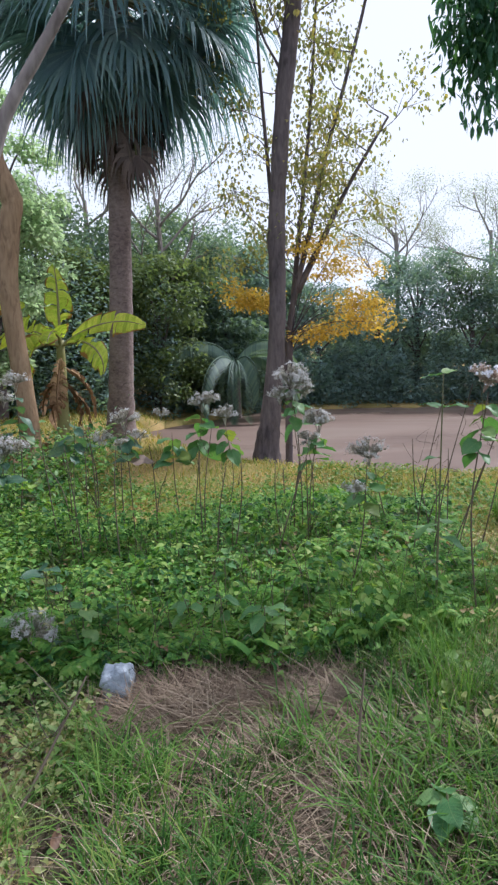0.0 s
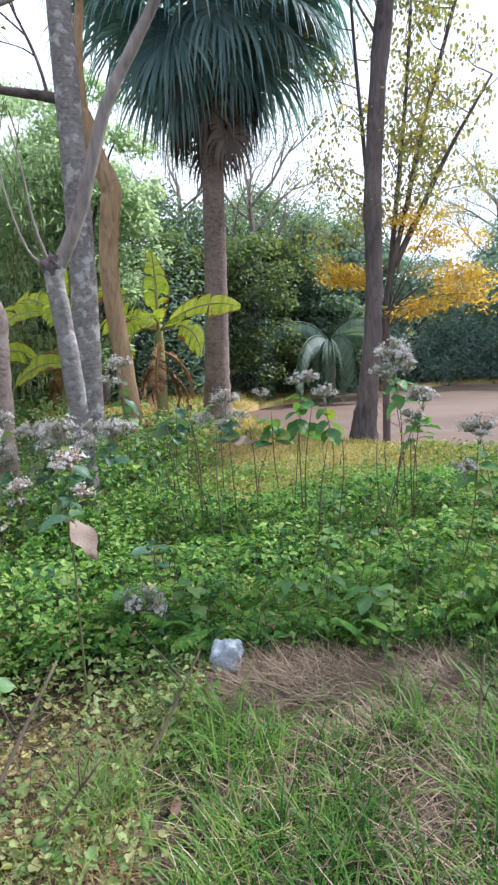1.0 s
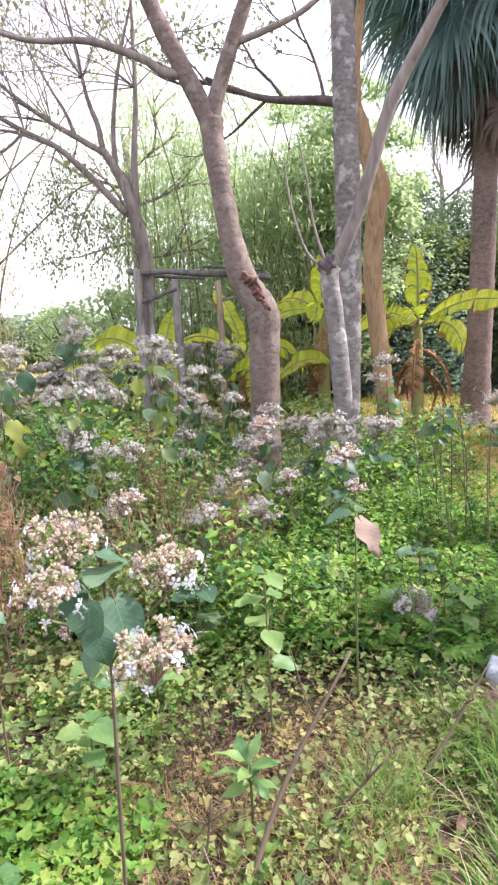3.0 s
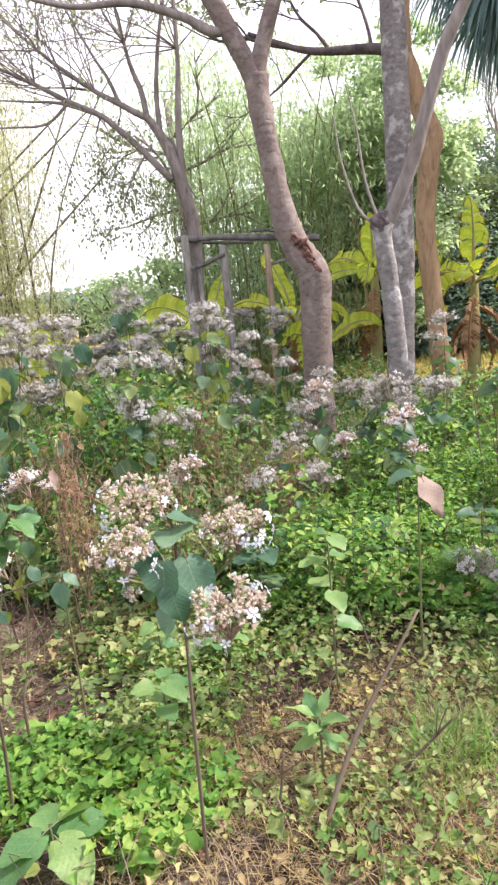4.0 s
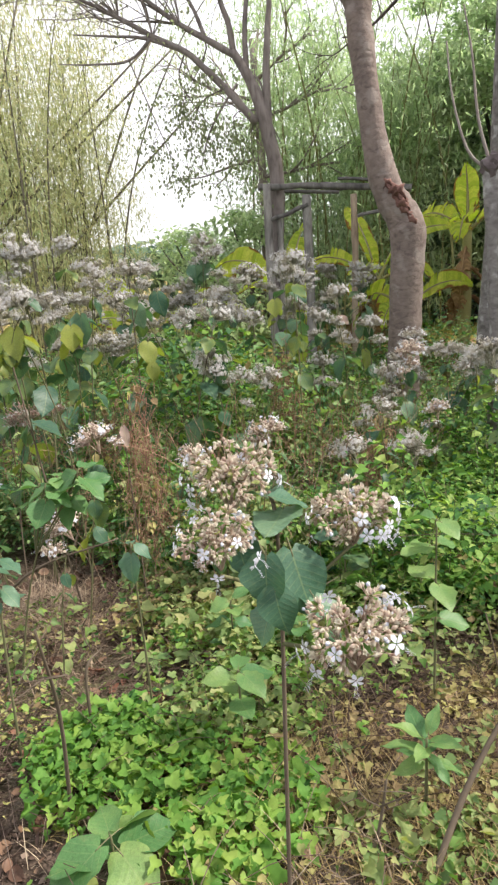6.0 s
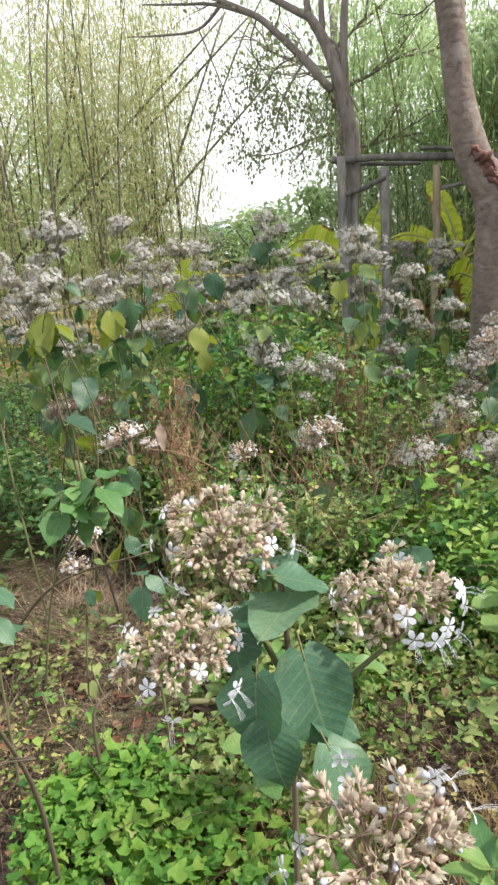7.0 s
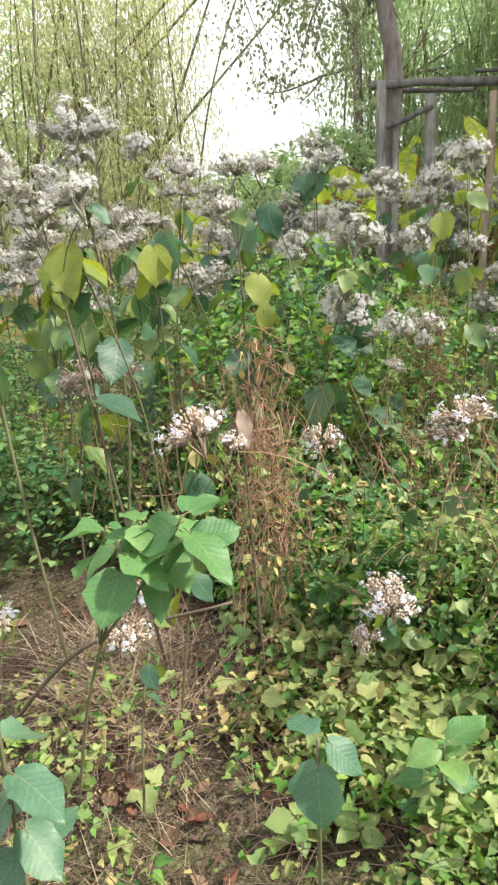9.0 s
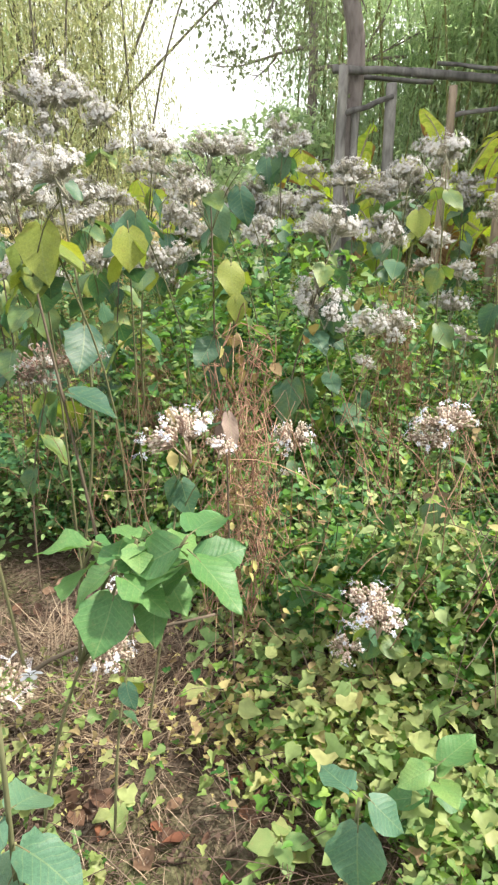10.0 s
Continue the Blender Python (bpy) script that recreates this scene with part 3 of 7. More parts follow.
def thing(name, at, label, category, group=""):
    ob = new(name)
    ob.empty_display_size = 0.1
    ob.location = at
    return tagged(ob, label, category, group)


def part(name, me, parent, label="", at=None):
    """One mesh under a thing or a part; its points are relative to the parent unless it has its own place."""
    ob = new(name, me)
    ob.parent = parent
    if at is not None:
        ob.matrix_basis = at
    return tagged(ob, label)


def part_np(name, chunk, mats, parent, label="", origin=(0, 0, 0), idx=None):
    return part(name, mesh_np(name, chunk[0] - np.asarray(origin, float), chunk[1], mats, chunk[2], idx), parent, label)


def stuff(name, chunk, mats, label, category, idx=None):
    ob = new(name, mesh_np(name, chunk[0], chunk[1], mats, chunk[2], idx))
    return tagged(ob, label, category, kind="stuff")


def rnd(n, a, b):
    return rng.uniform(a, b, n)


def on_ground(x, y, up=0.0):
    return np.stack([x, y, ground_z(x, y) + up], -1)


# ---- ground and water ----
gx = np.concatenate([-np.geomspace(400, 9, 30), np.arange(-8.6, 7, 0.16), np.geomspace(7.2, 400, 34)])
gy = np.concatenate([-np.geomspace(400, 2, 22), np.arange(-1.8, 9, 0.16), np.arange(9.2, 24, 0.35), np.geomspace(24.5, 400, 26)])
X, Y = np.meshgrid(gx, gy, indexing="ij")
i, j = np.meshgrid(np.arange(len(gx) - 1), np.arange(len(gy) - 1), indexing="ij")
a = (i * len(gy) + j).ravel()
T = np.concatenate([np.stack([a, a + len(gy), a + len(gy) + 1], -1), np.stack([a, a + len(gy) + 1, a + 1], -1)])
tagged(new("ground", mesh_np("ground", np.stack([X, Y, ground_z(X, Y)], -1), T, M_GROUND)), "bare brown soil and dry straw-coloured turf sloping to a pond", "ground", kind="structure")
wx = np.linspace(-5, 46, 40)
wy = np.linspace(7, 25, 20)
X, Y = np.meshgrid(wx, wy, indexing="ij")
i, j = np.meshgrid(np.arange(len(wx) - 1), np.arange(len(wy) - 1), indexing="ij")
a = (i * len(wy) + j).ravel()
T = np.concatenate([np.stack([a, a + len(wy), a + len(wy) + 1], -1), np.stack([a, a + len(wy) + 1, a + 1], -1)])
tagged(new("water", mesh_np("water", np.stack([X, Y, np.full_like(X, -0.8)], -1), T, M_WATER)), "still pond covered in a reddish brown film of weed", "pond", kind="structure")


# ---- trees near the path ----
def branch_out(start, heading, length, radius, depth, out, tips, spread_=0.6, up=0.05, n_side=3, bend=0.12):
    """Limbs that divide into ever thinner twigs; out takes (points, radii), tips takes the ends of the finest."""
    p, d = np.asarray(start, float), np.asarray(heading, float)
    d = d / np.linalg.norm(d)
    pts, steps = [p.copy()], 5
    for k in range(steps):
        d = d + rng.normal(size=3) * bend + np.array([0, 0, up])
        d /= np.linalg.norm(d)
        p = p + d * length / steps
        pts.append(p.copy())
    end = radius * (0.45 if depth else 0.3)
    out.append((np.array(pts), np.linspace(radius, end, len(pts))))
    if depth == 0:
        tips += [pts[-1], pts[-2], pts[-3]]
        return
    for k in range(n_side):
        at = pts[min(len(pts) - 1, 2 + (k * 4) // max(n_side, 1))]
        side = rng.normal(size=3)
        side -= d * (side @ d)
        side /= np.linalg.norm(side) + 1e-9
        branch_out(at, d + side * spread_ * rng.uniform(0.7, 1.4), length * rng.uniform(0.5, 0.75), radius * rng.uniform(0.42, 0.6), depth - 1, out, tips, spread_, up, n_side, bend)


def limb_chunk(lines, sides=6, rough=0.03):
    return join([tube(p, r, sides if r[0] > 0.03 else 4, 2 if len(p) > 3 else 3, rough, closed=r[0] > 0.03) for p, r in lines])[:3]


def leaf_cloud(centres, radius, per, size, shape=DIAMOND, flat=0.7, hang=0.0):
    """Leaves in uneven clumps round the given places."""
    c = np.repeat(np.asarray(centres, float), per, axis=0)
    n = len(c)
    off = np.clip(rng.normal(size=(n, 3)), -1.7, 1.7) * radius * np.array([1, 1, flat])
    pos = c + off
    return spread(shape, pos, rnd(n, 0, 6.283), rnd(n, -0.9, 0.5) - hang, rnd(n, -0.8, 0.8), size * rnd(n, 0.6, 1.3))


def rooted(pts, drop=0.15):
    """The line of a trunk, carried down into the ground."""
    x, y, z = pts[0]
    return [(x, y, float(ground_z(x, y)) - drop)] + list(pts)


# forked tree with a swollen bend
base = (-3.49, 5.97, float(ground_z(-3.49, 5.97)))
t1 = thing("forked_tree", base, "forked tree with pinkish grey bark and a scarred bend", "tree")
ch = tube(rooted([(-3.49, 5.97, 0.1), (-3.48, 5.98, 0.65), (-3.45, 5.99, 1.4), (-3.47, 5.98, 1.66), (-3.6, 5.92, 1.92), (-3.69, 5.86, 2.3), (-3.75, 5.82, 2.8), (-3.8, 5.8, 3.25), (-3.81, 5.8, 3.45)]),
          [0.19, 0.165, 0.15, 0.15, 0.165, 0.15, 0.13, 0.112, 0.105, 0.11, 0.12], 14, 6, 0.02)
for k in range(6):
    a = np.array([-3.60 + 0.03 * k, 5.79 + 0.012 * k, 2.04 - 0.05 * k])
    b = np.array([-3.40 + 0.014 * k, 5.85 + 0.014 * k, 1.84 - 0.045 * k])
    part_np("scar_ridge", tube([a, a * 0.65 + b * 0.35 + rng.normal(size=3) * 0.012, a * 0.35 + b * 0.65 + rng.normal(size=3) * 0.012, b], [0.006, 0.034, 0.022, 0.036, 0.006], 9, 4, 0.3), M_SCAR, t1, "reddish scarred ridge of bark", base)
part_np("trunk", ch, B_T1, t1, origin=base)
for nm, pts, rad in (
        ("limb", [(-3.81, 5.8, 3.38), (-3.9, 5.73, 3.64), (-4.07, 5.63, 4.05), (-4.21, 5.53, 4.42), (-4.36, 5.42, 4.95), (-4.5, 5.3, 5.6)], [0.1, 0.092, 0.085, 0.08, 0.07, 0.05]),
        ("limb", [(-3.8, 5.81, 3.38), (-3.76, 5.82, 3.62), (-3.6, 5.91, 4.11), (-3.46, 5.98, 4.5), (-3.33, 6.04, 5.0), (-3.2, 6.1, 5.7)], [0.085, 0.078, 0.07, 0.065, 0.055, 0.04]),
        ("branch", [(-3.98, 5.68, 3.85), (-4.14, 5.58, 3.86), (-4.32, 5.45, 3.99), (-4.69, 5.16, 4.13), (-5.1, 4.8, 4.12), (-5.6, 4.4, 4.3)], [0.045, 0.045, 0.04, 0.033, 0.025, 0.012]),
        ("branch", [(-3.58, 5.92, 4.1), (-3.25, 6.09, 4.22), (-2.95, 6.22, 4.36), (-2.54, 6.38, 4.72), (-2.2, 6.5, 5.2)], [0.035, 0.03, 0.026, 0.02, 0.01])):
    part_np(nm, tube(pts, rad, 9, 5, 0.02), B_T1 if nm == "limb" else B_TWIG, t1, origin=base)
lines, tips = [], []
for s, d in (((-4.4, 5.4, 5.1), (-0.6, -0.2, 0.8)), ((-4.3, 5.45, 4.7), (-1, 0.1, 0.5)), ((-3.3, 6.05, 5.1), (0.7, 0.2, 0.6)), ((-3.5, 5.96, 4.4), (0.9, 0.1, 0.5)), ((-2.6, 6.35, 4.65), (1, 0.3, 0.1)), ((-5.1, 4.8, 4.12), (-0.8, -0.3, 0.3))):
    branch_out(s, d, 1.5, 0.02, 2, lines, tips, 0.7, 0.04, 3, 0.15)
part_np("twig_work", limb_chunk(lines), B_TWIG, t1, "bare thin twigs", base)
keep = np.array([q for q in tips if q[0] < -3.6])[:60]
part_np("foliage", leaf_cloud(keep, 0.1, 9, 0.07, OVATE, hang=0.4), M_TWIGLEAF, t1, "few small leaves", base)

# straight pale trunk
base = (-3.38, 8.1, float(ground_z(-3.38, 8.1)))
tg = thing("grey_tree", base, "tall straight tree trunk with pale grey blotched bark", "tree")
part_np("trunk", tube(rooted([(-3.4, 8.1, -0.1), (-3.38, 8.1, 0.3), (-3.33, 8.12, 1.5), (-3.3, 8.13, 2.8), (-3.3, 8.13, 4.46), (-3.3, 8.12, 5.6), (-3.27, 8.14, 7.2)]), [0.22, 0.19, 0.175, 0.165, 0.16, 0.15, 0.14, 0.12], 14, 5, 0.012), B_GREY, tg, origin=base)
lines, tips = [], []
for k in range(5):
    branch_out((-3.29, 8.13, 5.9 + 0.3 * k), (math.cos(2.4 * k), math.sin(2.4 * k), 0.5), 1.6, 0.04, 2, lines, tips, 0.6)
part_np("crown_wood", limb_chunk(lines), B_GREY, tg, origin=base)
part_np("foliage", leaf_cloud(tips, 0.2, 4, 0.1, OVATE, hang=0.4), M_OLIVE, tg, origin=base)

# pollarded tree with a knot and one leaning bough
base = (-2.33, 5.18, float(ground_z(-2.33, 5.18)))
tk = thing("pollarded_tree", base, "pollarded tree with flaky grey bark and a leaning bough", "tree")
part_np("trunk", tube(rooted([(-2.31, 5.18, 0.1), (-2.33, 5.18, 0.7), (-2.37, 5.16, 1.42), (-2.41, 5.15, 1.8), (-2.40, 5.155, 1.93), (-2.38, 5.16, 2.0)]), [0.1, 0.09, 0.082, 0.075, 0.07, 0.085, 0.05], 12, 5, 0.03), B_GREY, tk, origin=base)
part_np("bough", tube([(-2.4, 5.15, 1.86), (-2.33, 5.17, 2.0), (-2.18, 5.23, 2.34), (-2.06, 5.27, 2.72), (-1.92, 5.32, 3.13), (-1.68, 5.38, 3.55), (-1.49, 5.42, 3.88), (-1.27, 5.46, 4.3), (-1.05, 5.5, 4.9)], [0.05, 0.06, 0.055, 0.052, 0.05, 0.046, 0.042, 0.036, 0.025], 10, 5, 0.02), B_TWIG, tk, origin=base)
for pts in ([(-2.43, 5.15, 1.92), (-2.52, 5.12, 2.25), (-2.56, 5.1, 2.62), (-2.62, 5.08, 2.95)], [(-2.44, 5.14, 1.9), (-2.58, 5.1, 2.05), (-2.68, 5.06, 2.4), (-2.72, 5.04, 2.75)]):
    part_np("shoot", tube(pts, [0.013, 0.009, 0.005], 6, 4), B_TWIG, tk, origin=base)
bm = bmesh.new()
bmesh.ops.create_icosphere(bm, subdivisions=3, radius=0.085)
for v in bm.verts:
    v.co *= 1 + 0.5 * noise.noise(v.co * 22)
    v.co += Vector((-2.405, 5.14, 1.93)) - Vector(base)
me = bpy.data.meshes.new("knot")
bm.to_mesh(me)
bm.free()
me.materials.append(B_DARK)
part("knot", me, tk, "dark rough knot")

# crooked ochre trunk
base = (-3.2, 9.21, float(ground_z(-3.2, 9.21)))
to = thing("ochre_tree", base, "crooked tree with smooth orange brown bark and an elbow", "tree")
part_np("trunk", tube(rooted([(-3.2, 9.21, -0.05), (-3.19, 9.22, 0.3), (-3.25, 9.2, 1.05), (-3.33, 9.17, 2.17), (-3.26, 9.2, 3.0), (-3.22, 9.21, 3.3), (-3.36, 9.16, 3.72), (-3.44, 9.13, 4.1), (-3.52, 9.1, 4.4)]), [0.17, 0.145, 0.136, 0.132, 0.132, 0.137, 0.142, 0.125, 0.11, 0.085], 14, 5, 0.02), B_ORANGE, to, origin=base)
part_np("limb", tube([(-3.47, 9.12, 4.2), (-3.6, 9.08, 4.36), (-3.85, 9.01, 4.46), (-4.2, 8.85, 4.5), (-4.7, 8.65, 4.58), (-5.4, 8.4, 4.9)], [0.09, 0.08, 0.07, 0.06, 0.045, 0.03], 10, 5, 0.02), B_DARK, to, origin=base)
part_np("limb", tube([(-3.5, 9.1, 4.3), (-3.5, 9.12, 4.9), (-3.4, 9.2, 5.8)], [0.09, 0.08, 0.05], 10, 5, 0.02), B_ORANGE, to, origin=base)
lines, tips = [], []
for s, d in (((-4.4, 8.75, 4.54), (-0.5, 0, 0.7)), ((-4.9, 8.6, 4.65), (-0.8, -0.3, 0.4)), ((-5.3, 8.43, 4.85), (-1, 0, 0.2)), ((-3.45, 9.15, 5.5), (0.3, 0, 1)), ((-3.9, 9.0, 4.46), (-0.3, 0.2, 0.9)), ((-4.6, 8.7, 4.56), (-0.6, 0, -0.3))):
    branch_out(s, d, 1.4, 0.025, 2, lines, tips, 0.65, 0.02, 3, 0.15)
part_np("twig_work", limb_chunk(lines), B_DARK, to, "bare dark twigs", base)
part_np("foliage", leaf_cloud(np.array(tips)[:120], 0.12, 5, 0.08, OVATE, hang=0.3), M_TWIGLEAF, to, origin=base)

# bare many-limbed tree beside the wooden frame
base = (-5.93, 7.3, float(ground_z(-5.93, 7.3)))
tb = thing("bare_tree", base, "nearly leafless grey tree with many arching limbs beside a wooden frame", "tree")
part_np("trunk", tube(rooted([(-5.9, 7.32, 0.0), (-5.91, 7.31, 1.34), (-5.86, 7.36, 2.35), (-5.92, 7.31, 2.88), (-6.0, 7.25, 3.3), (-6.1, 7.17, 3.6), (-6.23, 7.08, 3.86)]), [0.15, 0.12, 0.1, 0.09, 0.085, 0.075, 0.06, 0.045], 12, 5, 0.02), B_TWIG, tb, origin=base)
for r, pts in ((0.9, [(-5.92, 7.31, 2.95), (-5.91, 7.31, 3.57), (-5.88, 7.34, 4.05), (-5.84, 7.37, 4.6), (-5.8, 7.4, 6.4)]),
               (0.8, [(-6.03, 7.22, 3.05), (-6.32, 7.01, 3.46), (-6.51, 6.87, 3.7), (-6.68, 6.74, 3.89), (-6.98, 6.52, 4.08), (-7.3, 6.29, 4.31), (-7.61, 6.06, 4.51), (-8.2, 5.6, 4.85)]),
               (0.7, [(-6.2, 7.1, 3.8), (-6.48, 6.9, 4.01), (-6.71, 6.72, 4.18), (-6.98, 6.53, 4.43), (-7.22, 6.35, 4.69), (-7.8, 5.95, 5.4)]),
               (0.7, [(-6.22, 7.09, 3.83), (-6.25, 7.07, 4.14), (-6.31, 7.02, 4.38), (-6.36, 6.98, 4.7), (-6.5, 6.85, 6.0)]),
               (0.45, [(-6.48, 6.9, 4.01), (-6.57, 6.83, 4.32), (-6.7, 6.73, 4.62), (-7.0, 6.5, 5.4)]),
               (0.4, [(-6.68, 6.74, 3.89), (-7.07, 6.46, 4.07), (-7.4, 6.2, 4.12), (-7.75, 5.95, 4.17)]),
               (0.35, [(-6.98, 6.52, 4.08), (-7.24, 6.34, 3.85), (-7.6, 6.08, 3.84), (-7.93, 5.83, 3.87)]),
               (0.3, [(-6.12, 7.16, 3.6), (-5.98, 7.27, 3.5), (-5.89, 7.33, 3.05), (-5.8, 7.4, 2.8)]),
               (0.3, [(-6.2, 7.1, 3.5), (-6.34, 7.0, 3.29), (-6.51, 6.87, 2.96), (-6.62, 6.79, 2.56)]),
               (0.6, [(-6.1, 7.17, 3.6), (-6.1, 7.2, 4.2), (-5.98, 7.3, 5.0), (-5.7, 7.45, 6.0)])):
    part_np("limb", tube(pts, [0.06 * r, 0.052 * r, 0.042 * r, 0.032 * r, 0.016 * r], 8, 5, 0.02), B_TWIG, tb, origin=base)
lines, tips = [], []
for k in range(60):
    s = [(-6.71, 6.72, 4.18), (-7.22, 6.35, 4.69), (-6.36, 6.98, 4.7), (-7.3, 6.29, 4.31), (-5.84, 7.37, 4.6), (-5.98, 7.3, 5.0), (-6.98, 6.52, 4.08)][k % 7]
    branch_out(s, (rng.uniform(-1.2, 0.5), rng.uniform(-1.0, 0.3), rng.uniform(0.1, 1.1)), rng.uniform(1.0, 2.0), 0.011, 2, lines, tips, 0.6, 0.02, 3, 0.14)
part_np("twig_work", limb_chunk(lines), B_TWIG, tb, "fine bare twigs", base)
part_np("foliage", leaf_cloud(np.array(tips)[rng.permutation(len(tips))[:220]], 0.14, 12, 0.05, OVATE, hang=0.6), M_TWIGLEAF, tb, "thin drooping sprays of small leaves", base)
lines, tips = [], []
for s, m, e in (((-7.24, 6.34, 3.85), (-7.2, 6.6, 3.3), (-7.05, 6.85, 2.55)), ((-6.32, 7.01, 3.46), (-6.75, 7.0, 3.35), (-7.0, 6.95, 2.75)), ((-6.03, 7.22, 3.2), (-6.45, 7.3, 3.2), (-6.42, 7.43, 2.7)), ((-5.98, 7.26, 3.1), (-6.3, 7.45, 3.0), (-6.3, 7.52, 2.4)), ((-6.48, 6.9, 4.01), (-6.7, 7.1, 3.9), (-7.05, 6.95, 3.35)), ((-6.68, 6.74, 3.89), (-6.9, 6.85, 3.6), (-6.65, 7.2, 3.0))):
    p = np.array([s, m, e])
    lines.append((p, np.array([0.012, 0.008, 0.004])))
    for q in curve_pts(p, 6)[5:]:
        branch_out(q, (rng.normal(), rng.normal(), -0.5), rng.uniform(0.25, 0.5), 0.004, 1, lines, tips, 0.6, -0.06, 2, 0.15)
part_np("drooping_twig", limb_chunk(lines), B_TWIG, tb, "thin drooping twigs", base)
part_np("drooping_foliage", leaf_cloud(tips, 0.13, 7, 0.05, OVATE, hang=0.8), M_TWIGLEAF, tb, "drooping sprays of small grey green leaves", base)

# tall dark trunk on the bank
base = (0.21, 10.3, float(ground_z(0.21, 10.3)))
tr_ = thing("bank_tree", base, "tall dark trunk with a flared foot at the water's edge", "tree")
part_np("trunk", tube(rooted([(0.18, 10.3, -0.3), (0.24, 10.3, 0.2), (0.34, 10.31, 1.2), (0.37, 10.33, 2.2), (0.37, 10.35, 3.15), (0.47, 10.36, 4.76), (0.65, 10.38, 6.3), (0.8, 10.4, 8.0)]), [0.27, 0.21, 0.155, 0.135, 0.13, 0.13, 0.125, 0.12, 0.11], 14, 5, 0.03), B_DARK, tr_, origin=base)
lines, tips = [], []
for s, d in (((0.62, 10.38, 6.2), (-0.8, 0, 0.8)), ((0.5, 10.37, 5.2), (-0.5, 0.2, 0.7)), ((0.7, 10.4, 6.8), (0.9, 0.1, 0.6)), ((0.45, 10.36, 4.6), (0.4, 0.2, 0.8))):
    branch_out(s, d, 1.6, 0.025, 2, lines, tips, 0.6)
part_np("crown_wood", limb_chunk(lines), B_DARK, tr_, origin=base)
part_np("foliage", leaf_cloud(tips, 0.2, 10, 0.1, OVATE, hang=0.5), M_BRONZE, tr_, origin=base)

# slender tree with thin bronze and golden leaves behind it
base = (0.6, 11.25, float(ground_z(0.6, 11.25)))
ts = thing("slender_tree", base, "slender tree by the pond with bronze and golden leaves", "tree")
stems = [[(0.6, 11.25, 0.6), (0.64, 11.2, 1.8), (0.92, 11.15, 3.0), (1.19, 11.1, 4.25), (1.74, 11.0, 6.3), (2.0, 10.95, 7.6)],
         [(0.62, 11.24, 0.9), (0.7, 11.3, 2.2), (0.85, 11.35, 3.6), (1.0, 11.4, 5.2), (1.1, 11.4, 7.0)],
         [(0.6, 11.25, 0.5), (0.45, 11.3, 2.0), (0.35, 11.4, 3.6), (0.2, 11.4, 5.4), (0.1, 11.4, 7.0)],
         [(0.75, 11.2, 2.2), (1.15, 11.2, 3.0), (1.6, 11.2, 3.9), (2.2, 11.1, 4.9)]]
for pts in stems:
    part_np("stem", tube(rooted(pts) if pts[0][2] < 1 else pts, [0.06, 0.05, 0.042, 0.03, 0.018], 8, 5, 0.02), B_DARK, ts, origin=base)
lines, tips, low = [], [], []
for pts in stems:
    p = curve_pts(pts, 8)
    for q in p[10::2]:
        if q[2] > 2.2:
            branch_out(q, (rng.normal() * 0.9, rng.normal() * 0.5, 0.45), rng.uniform(0.7, 1.15), 0.011, 1, lines, tips, 0.7, 0.02, 3, 0.15)
for sx, sy, sz, reach in ((-0.1, 11.37, 2.14, 0.2), (0.12, 11.3, 2.05, 0.14), (1.45, 11.24, 2.63, 0.3), (1.08, 11.29, 1.53, 0.25), (2.0, 11.14, 1.79, 0.3), (1.6, 11.2, 2.05, 0.25), (0.95, 11.2, 2.9, 0.2)):
    for k in range(15):
        e = np.array([sx, sy, sz]) + rng.normal(size=3) * np.array([reach, 0.25, reach * 0.38])
        s = np.array([0.66, 11.2, min(1.5, sz - 0.3)])
        if k % 4 == 0:
            lines.append((np.array([s, s * 0.5 + e * 0.5 + np.array([0, 0, 0.12]), e]), np.array([0.008, 0.005, 0.003])))
        low += [e, e + rng.normal(size=3) * np.array([0.14, 0.1, 0.04])]
part_np("twig_work", limb_chunk(lines), B_DARK, ts, origin=base)
part_np("foliage", leaf_cloud(tips, 0.17, 17, 0.07, OVATE, hang=0.6), M_BRONZE, ts, "sparse bronze green leaves", base)
part_np("golden_foliage", leaf_cloud(low, 0.12, 26, 0.07, DIAMOND, 0.5, hang=0.2), M_GOLD, ts, "golden yellow leaves", base)

# a bough that reaches in from a tree beside the path
base = (3.1, 4.7, float(ground_z(3.1, 4.7)))
th = thing("overhanging_tree", base, "tree whose bough hangs over the path with blue green leaves", "tree")
part_np("trunk", tube(rooted([(3.1, 4.7, 0.1), (3.05, 4.72, 1.5), (2.9, 4.75, 3.0), (2.6, 4.8, 4.4), (2.4, 4.8, 6.0)]), [0.16, 0.13, 0.12, 0.1, 0.08, 0.05], 12, 5, 0.02), B_DARK, th, origin=base)
lines, tips = [(np.array([(2.75, 4.78, 3.8), (2.3, 4.85, 4.2), (2.0, 4.9, 4.4), (1.7, 4.95, 4.4), (1.42, 5.0, 4.3)]), np.array([0.05, 0.035, 0.025, 0.016, 0.008]))], []
for x, y, z, reach in ((1.42, 5.0, 4.3, 0.55), (1.5, 4.9, 4.4, 0.7), (1.62, 4.95, 4.4, 0.8), (1.72, 4.85, 4.4, 0.95), (1.82, 4.95, 4.4, 1.0), (1.95, 4.9, 4.4, 1.05), (1.6, 5.05, 4.35, 0.75)):
    branch_out((x, y, z), (0.03 * rng.normal(), 0.05, -1), reach, 0.008, 1, lines, tips, 0.35, -0.1, 5, 0.1)
part_np("bough", limb_chunk(lines), B_DARK, th, origin=base)
